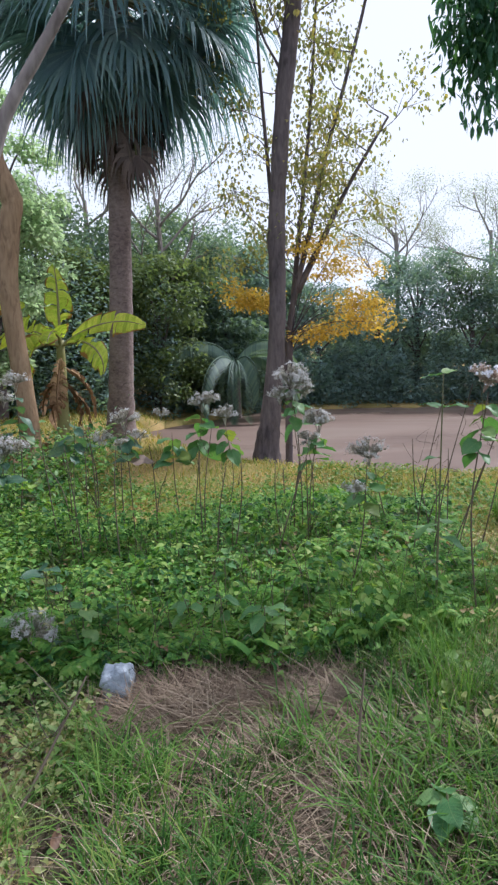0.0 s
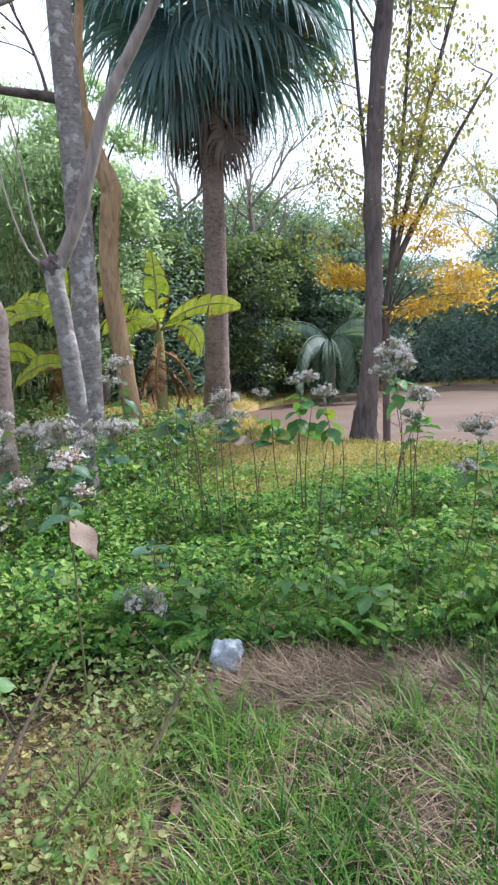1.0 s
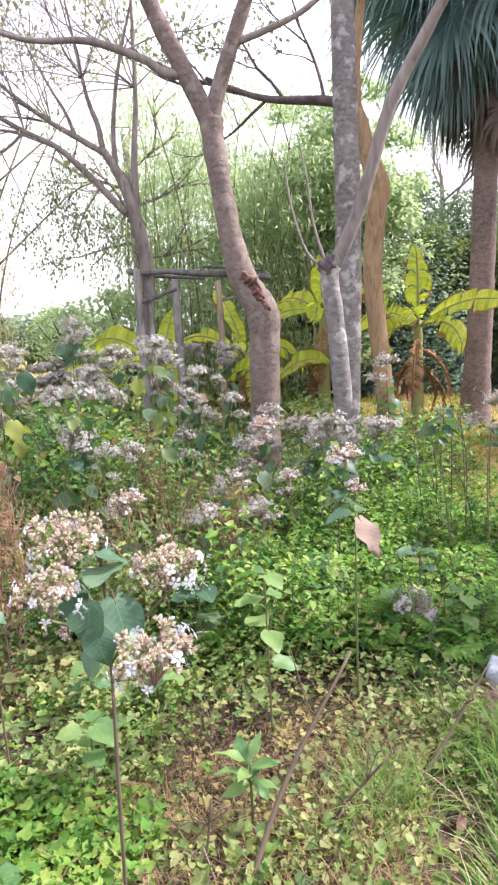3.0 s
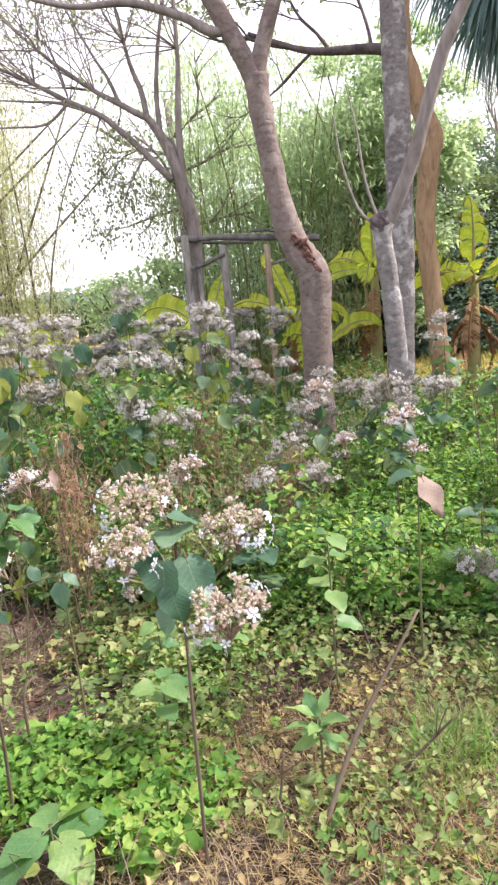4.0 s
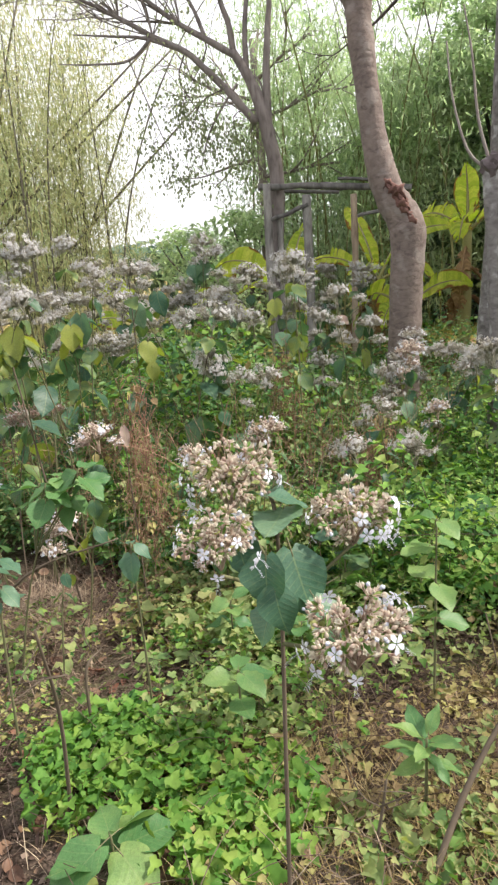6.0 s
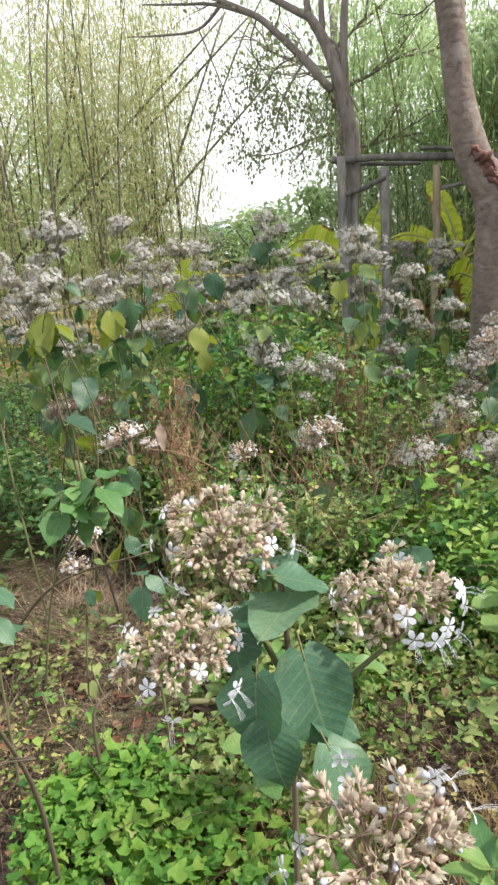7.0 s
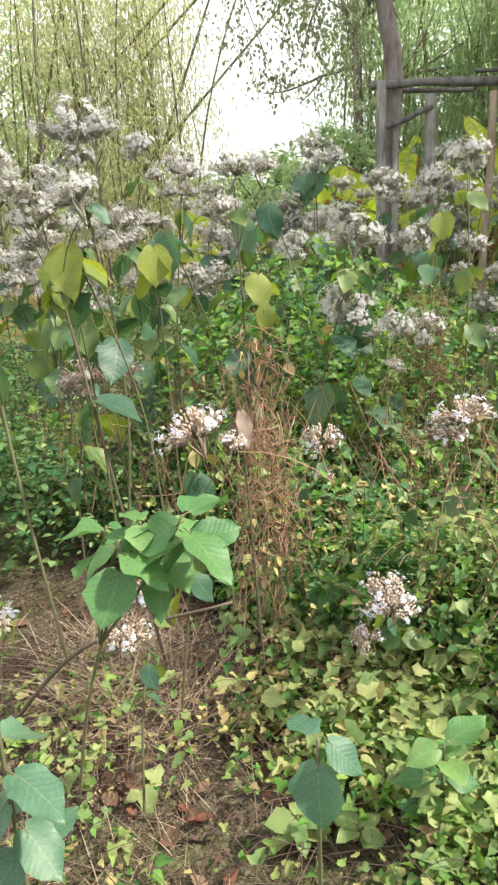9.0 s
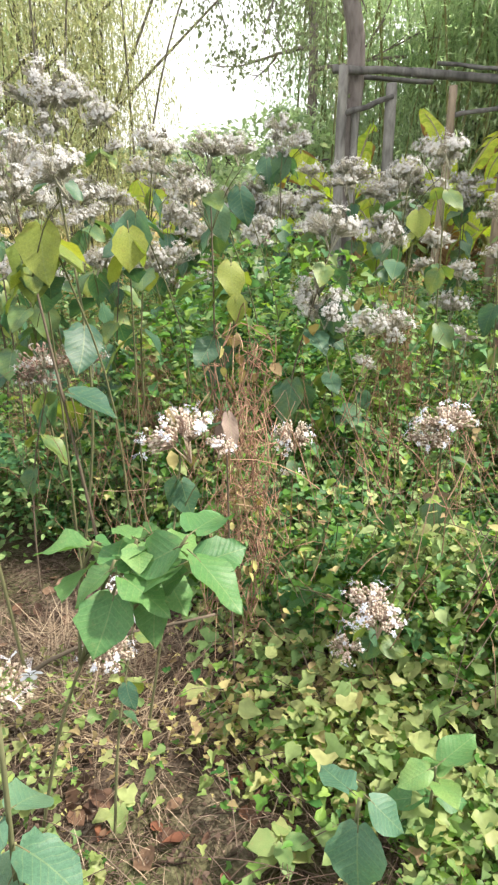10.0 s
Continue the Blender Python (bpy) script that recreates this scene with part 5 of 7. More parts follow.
def urn_shape(rings, lobe):
    """A swollen calyx with five ribs; an opened one ends in five pointed lobes."""
    V, T, U = [], [], []
    for s, r in rings:
        for k in range(10):
            q = k * 2 * math.pi / 10
            w = r * (1 + 0.16 * (-1) ** k)
            V.append((w * math.cos(q), s + (lobe * (-1) ** k if s > 0.9 else 0), w * math.sin(q)))
            U.append((0.5, s))
    for j in range(len(rings) - 1):
        for k in range(10):
            p, n = 10 * j + k, 10 * j + (k + 1) % 10
            T += [(p, p + 10, n + 10), (p, n + 10, n)]
    return np.array(V), np.array(T), np.array(U)


URN = urn_shape(((0.0, 0.05), (0.2, 0.2), (0.5, 0.3), (0.8, 0.2), (1.0, 0.06)), 0.05)
BELL = urn_shape(((0.0, 0.05), (0.2, 0.17), (0.45, 0.27), (0.7, 0.3), (1.0, 0.42)), 0.22)


def flower_shape():
    V, T = [], []
    for k in range(5):
        a = k * 2 * math.pi / 5
        c, s = math.cos(a), math.sin(a)
        n = len(V)
        for r, w, h in ((0.08, 0.0, 0.0), (0.5, 0.27, 0.12), (0.9, 0.3, 0.03), (1.12, 0.0, -0.08)):
            for sg in ((-1, 1) if w else (0,)):
                V.append((c * r - s * w * sg, h, s * r + c * w * sg))
        T += [(n, n + 2, n + 1), (n + 1, n + 2, n + 4), (n + 1, n + 4, n + 3), (n + 3, n + 4, n + 5)]
    return np.array(V), np.array(T), np.full((len(V), 2), 0.5)


def stamen_shape():
    V, T = [], []
    for k in range(4):
        a = -0.5 + k * 0.33
        n = len(V)
        for s, w in ((0, 0.016), (0.5, 0.016), (1.0, 0.016)):
            for sg in (-1, 1):
                V.append((a * s + w * sg, s * 2.0, -0.9 * s * s))
        T += [(n, n + 1, n + 3), (n, n + 3, n + 2), (n + 2, n + 3, n + 5), (n + 2, n + 5, n + 4)]
    return np.array(V), np.array(T), np.full((len(V), 2), 0.5)


FLOWER, STAMEN = flower_shape(), stamen_shape()


def flower_head(radius, buds, blooms, calyx, bud_len=0.016, bloom=0.013, squash=0.8, gather=0.45):
    """A domed cluster: stalks from one point, calyxes at their ends, some open white flowers with long stamens."""
    n = buds + blooms
    z = rnd(n, -0.25, 1.0)
    a = rnd(n, 0, 6.283)
    d = np.stack([np.cos(a) * np.sqrt(1 - z * z), np.sin(a) * np.sqrt(1 - z * z), z], -1)
    groups = rng.normal(size=(7, 3))
    groups[:, 2] = np.abs(groups[:, 2])
    groups /= np.linalg.norm(groups, axis=1, keepdims=True)
    near = groups[np.argmax(d @ groups.T, axis=1)]
    d = d * 0.62 + near * gather
    d /= np.linalg.norm(d, axis=1, keepdims=True)
    reach = np.where(np.arange(n) < buds, rnd(n, 0.25, 1.0), rnd(n, 0.9, 1.1))
    pos = d * (radius * reach)[:, None] * np.array([1, 1, squash])
    root = near * radius * 0.28 - np.array([0, 0, radius * 0.25])
    az, pitch = np.arctan2(-d[:, 0], d[:, 1]), np.arcsin(d[:, 2])
    chunks = [thin_tubes(root, pos, 0.0008, 0.0007), thin_tubes(np.tile([0, 0, -radius * 0.75], (7, 1)), groups * radius * 0.28 - np.array([0, 0, radius * 0.25]), 0.0024, 0.0016)]
    b, w = slice(0, buds), slice(buds, n)
    chunks.append(spread(ROUND_BUD if gather < 0.4 else BUD, pos[b], az[b], pitch[b], rnd(buds, 0, 6), bud_len * rnd(buds, 0.6, 1.3), rnd(buds, 0.9, 1.6)))
    chunks.append(spread(FLOWER, pos[w] + d[w] * 0.008, az[w], pitch[w], rnd(blooms, 0, 6), bloom * rnd(blooms, 0.8, 1.2)))
    chunks.append(spread(STAMEN, pos[w] + d[w] * 0.008, az[w], pitch[w], rnd(blooms, 0, 6), bloom * rnd(blooms, 0.8, 1.2)))
    V, T, U, I = join(chunks)
    return mesh_np("flower_head", V, T, [M_PEDICEL if calyx is M_CALYX else M_PALESTALK, calyx, M_PETAL if calyx is M_CALYX else M_PALEPETAL], U, np.array([0, 0, 1, 2, 2])[I])


def near_head(radius, cymes, per):
    """A loose head: forked pink stalks, each with a tuft of swollen calyxes that nod outwards, round white buds at some of their mouths."""
    n = cymes * per
    g = rng.normal(size=(cymes, 3))
    g[:, 2] = np.abs(g[:, 2]) * 0.9 - 0.25
    g /= np.linalg.norm(g, axis=1, keepdims=True)
    tip = g * (radius * rnd(cymes, 0.2, 1.0))[:, None] * np.array([1, 1, 0.8])
    knot = tip * 0.6 - np.array([0, 0, radius * 0.22])
    c = np.repeat(tip, per, axis=0)
    d = np.repeat(g, per, axis=0) * 0.7 + rng.normal(size=(n, 3)) * 0.55 - np.array([0, 0, 0.15])
    d /= np.linalg.norm(d, axis=1, keepdims=True)
    pos = c + d * rnd(n, 0.004, 0.016)[:, None]
    az, pitch = np.arctan2(-d[:, 0], d[:, 1]), np.arcsin(d[:, 2])
    size = rnd(n, 0.006, 0.0112)
    chunks = [thin_tubes(np.tile([0, 0, -radius * 0.8], (cymes, 1)), knot, 0.0014, 0.0011, rnd(cymes, -0.012, 0.012), 4, 5), thin_tubes(knot, tip, 0.001, 0.0009, rnd(cymes, -0.006, 0.008), 4, 4), thin_tubes(np.repeat(tip, per, axis=0), pos, 0.0008, 0.0007),
              spread(URN, pos[::2], az[::2], pitch[::2], rnd(len(pos[::2]), 0, 6), size[::2], rnd(len(pos[::2]), 1.0, 1.45)),
              spread(BELL, pos[1::2], az[1::2], pitch[1::2], rnd(len(pos[1::2]), 0, 6), size[1::2] * 1.05, rnd(len(pos[1::2]), 0.85, 1.2))]
    b = rng.uniform(size=n) < 0.05
    chunks.append(spread(ROUND_BUD, pos[b] + d[b] * (size[b] * 0.85)[:, None], az[b], pitch[b], rnd(b.sum(), 0, 6), rnd(b.sum(), 0.007, 0.0105), np.full(b.sum(), 1.25)))
    w = rng.permutation(n)[: n // 3]
    chunks.append(spread(OVATE, c[w], az[w] + 0.5, pitch[w] - 0.4, rnd(len(w), -1, 1), rnd(len(w), 0.012, 0.026), rnd(len(w), 0.6, 0.9)))
    V, T, U, I = join(chunks)
    return mesh_np("flower_head", V, T, [M_PEDICEL, M_URN, M_PETAL, M_CREEPER], U, np.array([0, 0, 0, 1, 1, 2, 3])[I])


HEADS = {
    "white": [flower_head(0.09, 190, 95, M_FADED, 0.011, 0.0085) for k in range(4)],
    "grey": [flower_head(0.09, 220, 60, M_FADED, 0.0125, 0.008) for k in range(4)],
    "cream": [flower_head(0.078, 300, 24, M_CALYX, 0.012, 0.0085) for k in range(4)],
    "old": [flower_head(0.085, 260, 12, M_OLDHEAD, 0.011, 0.007) for k in range(4)],
    "near": [near_head(0.08, 44, 9) for k in range(4)],
}


_j = join([(FLOWER[0] * 0.0125, FLOWER[1]), (STAMEN[0] * np.array([0.008, 0.0125, 0.0125]), STAMEN[1])])
OPEN_FLOWER = mesh_np("open_flower", _j[0], _j[1], M_PETAL)


def stalked(shape, mat, stalk=0.28):
    V, T, U = shape
    s = tube([(0, -stalk, -0.02), (0, -stalk / 2, 0.0), (0, 0.02, 0.0)], [0.012, 0.01], 5, 2)
    Vj, Tj, Uj, I = join([(V, T, U), s])
    return mesh_np("leaf", Vj, Tj, [mat, M_STEM], Uj, I)


LEAVES = {"shrub": [stalked(s, M_SHRUB) for s in BIG_LEAF], "young": [stalked(s, M_YOUNG) for s in BIG_LEAF], "deep": [stalked(s, M_DEEP) for s in BIG_LEAF], "withered": [stalked(s, M_PINK) for s in BIG_LEAF], "yellow": [stalked(s, M_YELLOWLEAF) for s in BIG_LEAF], "lime": [stalked(s, M_LIME) for s in BIG_LEAF]}


def put_leaf(parent, kind, at, az, pitch, size, roll=0.0, wide=1.0, label=""):
    m = Matrix.Translation(at) @ Matrix.Rotation(az, 4, "Z") @ Matrix.Rotation(pitch, 4, "X") @ Matrix.Rotation(roll, 4, "Y") @ Matrix.Translation((0, 0.28 * size, 0)) @ Matrix.Diagonal((size * wide, size, size, 1))
    return part("leaf", LEAVES[kind][rng.integers(0, 9)], parent, label, m)


SHRUB_LABELS = {"white": "flowering shrub with small white star flowers above heart-shaped leaves",
                "grey": "flowering shrub with a faded greyish white flower head and broad leaves",
                "old": "flowering shrub with a withered reddish brown flower head",
                "cream": "flowering shrub with cream and pink buds in a domed head"}


def flowering_shrub(x, y, z, kind, heads=3, leaves=8, size=0.15, tall_leaf=0.5, head_size=1.0, leaf_kind="shrub", hang=(-1.4, -0.3)):
    """A shrub whose main flower head stands at (x, y, z): a bowed stem, pairs of broad leaves, side stalks with more heads."""
    bx, by = x + rng.normal() * 0.09, y + rng.normal() * 0.09
    bz = float(ground_z(bx, by))
    ob = thing("flowering_shrub", (bx, by, bz), SHRUB_LABELS[kind], "shrub", "flowering shrubs in the thicket")
    top = np.array([x - bx, y - by, z - bz])
    mid = top * 0.5 + np.array([*(rng.normal(size=2) * 0.06), 0])
    line = [(0, 0, -0.05), mid, top - np.array([0, 0, 0.05])]
    r = 0.0025 + 0.0013 * top[2]
    part_np("stem", tube(line, [r * 1.2, r, r * 0.6], 6, 6), M_DRYSTEM if rng.uniform() < 0.5 else M_STEM, ob)
    p = curve_pts(line, 10)
    spin = rng.uniform(0, 6.28)
    pairs = max(1, round(leaves * 0.24))
    for k in range(pairs):
        s = 1 - (1 - tall_leaf) * (k + 0.3) / pairs
        q = p[min(len(p) - 1, int(s * (len(p) - 1)))]
        for side in (0, 3.14):
            sz = size * rng.uniform(0.65, 1.2) * (0.7 + 0.3 * min(1, k / 2))
            kd = rng.choice(["withered", "yellow", leaf_kind], p=[0.01, 0.07, 0.92])
            put_leaf(ob, kd, q, spin + side + rng.normal() * 0.3, rng.uniform(*hang), sz * 1.1, rng.normal() * 0.3)
        spin += 1.57
    for k in range(round(heads * 1.15)):
        hd = HEADS[kind][rng.integers(0, 4)]
        s = head_size * (0.8 if kind == "cream" else 0.9) * (rng.uniform(1.15, 1.5) if k == 0 else rng.uniform(0.6, 1.05))
        off = np.zeros(3) if k == 0 else np.array([*(rng.normal(size=2) * (0.10 if kind != "cream" else 0.06)), rng.uniform(-0.16, 0.04)])
        at = top + off
        if k:
            part_np("side_stalk", tube([p[-3] - np.array([0, 0, 0.08]), (p[-3] + at) / 2 - np.array([0, 0, 0.03]), at - np.array([0, 0, 0.05])], [r * 0.5, r * 0.35], 4, 3), M_STEM, ob)
        part("flower_head", hd, ob, "", Matrix.Translation(at) @ Matrix.Rotation(rng.uniform(0, 6.28), 4, "Z") @ Matrix.Rotation(rng.normal() * 0.25, 4, "X") @ Matrix.Scale(s, 4))
    return ob


# thicket ahead of the end of the path
rng = np.random.default_rng(22)
for x, y, z, kind, n, s in (
        (-3.46, 3.29, 1.08, "white", 2, 0.16), (-3.53, 3.32, 0.80, "white", 4, 0.14), (-3.34, 3.61, 0.64, "grey", 2, 0.12), (-3.36, 4.36, 0.63, "grey", 5, 0.14), (-4.04, 4.41, 1.29, "grey", 5, 0.15),
        (-3.26, 3.88, 1.38, "white", 3, 0.14), (-4.76, 4.67, 1.59, "white", 6, 0.18), (-4.93, 4.6, 1.21, "grey", 3, 0.15), (-3.88, 3.02, 1.37, "grey", 5, 0.17), (-4.15, 2.96, 1.40, "grey", 5, 0.17),
        (-5.2, 3.57, 1.60, "white", 3, 0.16), (-3.87, 2.26, 1.51, "white", 4, 0.16), (-3.58, 1.94, 1.29, "white", 4, 0.15), (-3.75, 1.8, 1.5, "grey", 4, 0.14), (-4.13, 2.33, 0.6, "old", 3, 0.13)):
    flowering_shrub(x, y, z, kind, n, 14 if x < -3.9 or y > 2.5 else 8, s)
for x, y, z, kind, n, s in (
        (-4.3, 2.4, 0.92, "grey", 3, 0.15), (-2.69, 2.77, 0.57, "cream", 2, 0.13), (-3.04, 1.98, 0.68, "cream", 2, 0.13), (-3.35, 2.89, 0.32, "cream", 2, 0.09), (-2.64, 2.27, 0.2, "cream", 3, 0.08),
        (-2.95, 1.72, 0.38, "cream", 2, 0.07), (-5.25, 3.45, 1.21, "grey", 3, 0.15), (-2.09, 3.17, 0.43, "grey", 2, 0.11), (-2.33, 3.29, 0.58, "grey", 2, 0.12), (-2.36, 3.04, 0.43, "grey", 2, 0.12),
        (-2.58, 4.19, 0.77, "cream", 5, 0.14), (-2.8, 4.3, 0.6, "grey", 4, 0.14), (-3.08, 4.12, 1.14, "grey", 3, 0.14), (-3.75, 4.5, 1.31, "white", 5, 0.16), (-2.4, 4.2, 0.4, "cream", 3, 0.12)):
    flowering_shrub(x, y, z, kind, n, 12, s)
# stand on the way to the pond
for x, y, z, kind, n, s in (
        (-1.64, 3.3, 0.76, "cream", 3, 0.13), (-2.03, 4.1, 0.80, "grey", 4, 0.14), (-1.89, 4.68, 0.70, "grey", 4, 0.14), (-2.0, 5.29, 1.13, "grey", 2, 0.15), (-1.08, 4.88, 0.86, "grey", 5, 0.15),
        (-1.5, 5.1, 0.88, "grey", 0, 0.16), (0.13, 4.8, 1.17, "white", 5, 0.14), (0.32, 4.74, 0.84, "grey", 3, 0.15), (0.41, 3.4, 0.85, "grey", 2, 0.12), (-0.52, 5.06, 0.96, "grey", 2, 0.16),
        (-0.35, 5.07, 0.86, "grey", 1, 0.14), (-0.75, 5.0, 0.8, "grey", 0, 0.15), (0.85, 2.97, 1.24, "cream", 2, 0.12), (-1.22, 3.03, 0.1, "white", 2, 0.08), (-2.5, 5.0, 0.55, "grey", 3, 0.14)):
    flowering_shrub(x, y, z, kind, n, 22, s * 0.85, 0.72, leaf_kind="young" if x > -1.0 else "shrub", hang=(-0.9, 0.15))
# round the feet of the trees
for x, y, z in ((-2.75, 5.2, 0.62), (-3.1, 5.35, 0.7), (-2.35, 4.75, 0.64), (-2.95, 4.8, 0.6), (-3.45, 5.25, 0.82), (-3.75, 4.95, 0.9)):
    flowering_shrub(x, y, z, "grey", 4, 14, 0.13)
# the back of the thicket
for x, y, h, kind in ((-4.3, 1.55, 1.2, "grey"), (-4.8, 2.0, 1.45, "white"), (-5.3, 1.4, 1.4, "grey"), (-4.6, 1.1, 0.9, "grey"), (-5.0, 2.7, 1.6, "grey"), (-6.0, 2.0, 1.6, "white")):
    flowering_shrub(x, y, float(ground_z(x, y)) + h, kind, 3, 12, 0.15)
for k in range(40):
    x, y = -4.2 - 3.4 * rng.uniform(), 2.6 + 4.6 * rng.uniform()
    if y < 3.4 and x > -4.6:
        x -= 1.2
    flowering_shrub(x, y, float(ground_z(x, y)) + rng.uniform(1.25, 1.75), "grey" if k % 3 else "white", 4, 16, 0.18)

# broad hanging leaves of the tall shrubs at the front of the thicket
for x, y, z, kind, size in ((-3.80, 3.05, 0.93, "yellow", 0.15), (-3.74, 3.02, 0.80, "yellow", 0.11), (-3.92, 3.1, 1.16, "deep", 0.15), (-3.99, 2.71, 1.14, "deep", 0.17), (-3.70, 2.42, 1.10, "yellow", 0.13), (-3.62, 2.02, 1.12, "yellow", 0.18), (-3.52, 1.98, 1.14, "yellow", 0.15),
                            (-4.35, 2.5, 1.0, "shrub", 0.14), (-4.3, 2.46, 0.78, "shrub", 0.14), (-3.44, 3.3, 0.78, "shrub", 0.14), (-3.30, 3.72, 1.12, "yellow", 0.11), (-4.05, 3.4, 1.22, "shrub", 0.16), (-4.7, 4.6, 1.42, "deep", 0.18), (-4.9, 4.7, 1.40, "deep", 0.18)):
    bx, by = x - 0.08 + rng.normal() * 0.1, y + 0.12 + rng.normal() * 0.1
    bz = float(ground_z(bx, by))
    ob = thing("leafy_shrub", (bx, by, bz), "tall shrub stem with broad hanging yellow green leaves" if kind == "yellow" else "tall shrub stem with broad hanging blue green leaves", "shrub", "leafy shrub stems in the thicket")
    top = Vector((x - bx, y - by, z - bz + 0.05))
    part_np("stem", tube([(0, 0, -0.05), (top.x * 0.2, top.y * 0.2, top.z * 0.6), tuple(top)], [0.0045, 0.0035, 0.0025], 6, 5), M_STEM, ob)
    for k in range(4):
        put_leaf(ob, kind if k < 3 else "shrub", top - Vector((0, 0, 0.05 * k)), 3.9 + [0, 2.2, -1.6, 3.2][k] + rng.normal() * 0.3, [-1.15, -0.7, -0.8, -0.6][k] + rng.normal() * 0.15, size * [1.0, 0.75, 0.8, 0.6][k], rng.normal() * 0.2)

wl = thing("leafy_shrub", (-3.06, 2.2, float(ground_z(-3.06, 2.2))), "dry stem with two withered pinkish brown leaves", "shrub", "leafy shrub stems in the thicket")
top = Vector((0.02, -0.05, 0.72 - wl.location.z))
part_np("stem", tube([(0, 0, -0.05), (0.0, -0.02, top.z * 0.6), tuple(top)], [0.004, 0.003, 0.002], 6, 5), M_DRYSTEM, wl)
for k, (a, t, size) in enumerate(((4.3, -1.0, 0.10), (3.3, -1.2, 0.09), (1.9, -0.5, 0.09))):
    put_leaf(wl, "withered" if k < 2 else "deep", top - Vector((0, 0, 0.02 * k)), a, t, size, 0.2, 0.55, "withered pinkish brown leaf" if k < 2 else "")

# the shrub beside the path
base = (-1.43, 1.14, float(ground_z(-1.43, 1.14)))
ns = thing("flowering_shrub", base, "flowering shrub with four cream pink heads and large green leaves", "shrub", "flowering shrubs in the thicket")
o = np.array(base)
part_np("stem", tube([o - (0, 0, 0.05), (-1.425, 1.15, 0.4), (-1.43, 1.17, 0.7), (-1.43, 1.17, 0.92), (-1.44, 1.165, 0.98)], [0.0048, 0.0045, 0.004, 0.0035], 8, 6), M_DRYSTEM, ns, origin=base)
for (x, y, z), s, kd in (((-1.525, 1.158, 0.995), 1.05, 0), ((-1.34, 1.29, 0.91), 1.0, 1), ((-1.41, 0.99, 0.955), 0.8, 2), ((-1.17, 1.0, 0.865), 0.95, 3)):
    at = Vector((x, y, z)) - Vector(base)
    hd = part("flower_head", HEADS["near"][kd], ns, "", Matrix.Translation(at) @ Matrix.Rotation(kd * 1.3, 4, "Z") @ Matrix.Scale(s, 4))
    for q in range(13):
        a, lift = rng.uniform(0, 6.28), rng.uniform(-0.6, 0.5)
        d = Vector((math.cos(a) * math.cos(lift), math.sin(a) * math.cos(lift), math.sin(lift)))
        part("open_flower", OPEN_FLOWER, hd, "open white star flower with long stamens", Matrix.Translation((d.x * 0.092, d.y * 0.092, d.z * 0.074)) @ d.to_track_quat("Y", "Z").to_matrix().to_4x4() @ Matrix.Scale(rng.uniform(0.85, 1.15), 4))
    part_np("side_stalk", tube([(-1.43, 1.17, max(0.55, z - 0.2)), ((x - 1.43) / 2, (y + 1.17) / 2, z - 0.12), (x, y, z - 0.06)], [0.0045, 0.0035], 6, 4), M_STEM, ns, origin=base)
for x, y, z, az, pitch, size in ((-1.43, 1.2, 0.945, 3.6, 0.0, 0.10), (-1.40, 1.16, 0.90, 4.3, -1.05, 0.12), (-1.37, 1.06, 0.93, 3.6, -1.2, 0.085), (-1.44, 1.18, 0.96, 1.1, -0.1, 0.075), (-1.42, 1.15, 0.93, 2.0, -0.2, 0.085),
                                (-1.35, 1.05, 0.88, 4.0, -1.2, 0.075), (-1.40, 1.14, 0.82, 5.4, -0.6, 0.09), (-1.43, 1.14, 0.98, 5.6, -0.3, 0.07), (-1.40, 1.12, 0.80, 3.0, -0.9, 0.075), (-1.30, 1.08, 0.86, 4.6, -0.9, 0.08), (-1.52, 1.16, 0.90, 3.9, -0.6, 0.085)):
    put_leaf(ns, "deep", Vector((x, y, z)) - Vector(base), az, pitch, size, 0.1, 1.15)


rng = np.random.default_rng(23)


# ---- broad-leaved seedlings and saplings without flowers ----
def seedling(x, y, height, leaves, size, kind="young", lean=(0, 0), label="leafy bright green seedling with broad pointed leaves"):
    z = float(ground_z(x, y))
    ob = thing("seedling", (x, y, z), label, "plant", "seedlings by the path")
    line = [(0, 0, -0.03), (lean[0] * 0.4, lean[1] * 0.4, height * 0.5), (lean[0], lean[1], height)]
    part_np("stem", tube(line, [0.005, 0.003], 5, 5), M_STEM, ob)
    p = curve_pts(line, 8)
    spin = rng.uniform(0, 6.28)
    for k in range(leaves):
        q = p[-1 - int((k // 2) * len(p) * 0.16) if (k // 2) * 0.16 < 0.9 else 0]
        put_leaf(ob, kind, q, spin + (k % 2) * 3.14 + (k // 2) * 1.5 + rng.normal() * 0.2, rng.uniform(-0.4, 0.35), size * rng.uniform(0.75, 1.15), rng.normal() * 0.2)
    return ob


seedling(-1.5, 2.07, 0.68, 8, 0.1)
wh = seedling(-1.3, 1.55, 0.22, 0, 0.08)
for k in range(12):
    put_leaf(wh, "young", (0, 0, 0.22 - 0.006 * k), k * 2.4, rng.uniform(0.35, 0.8) - 0.09 * k, rng.uniform(0.07, 0.10), rng.normal() * 0.2, 0.62)
seedling(-1.82, 0.98, 0.16, 7, 0.13)
seedling(-0.14, 2.86, 0.24, 6, 0.1)
seedling(0.29, 1.68, 0.12, 7, 0.08)
seedling(0.72, 3.2, 0.5, 4, 0.12)
seedling(-2.31, 1.99, 0.28, 9, 0.085)
fs = seedling(-2.53, 1.15, 0.94, 0, 0.08, "deep", lean=(0.05, 0.02), label="young shrub with blue green leaves and one small white flower head")
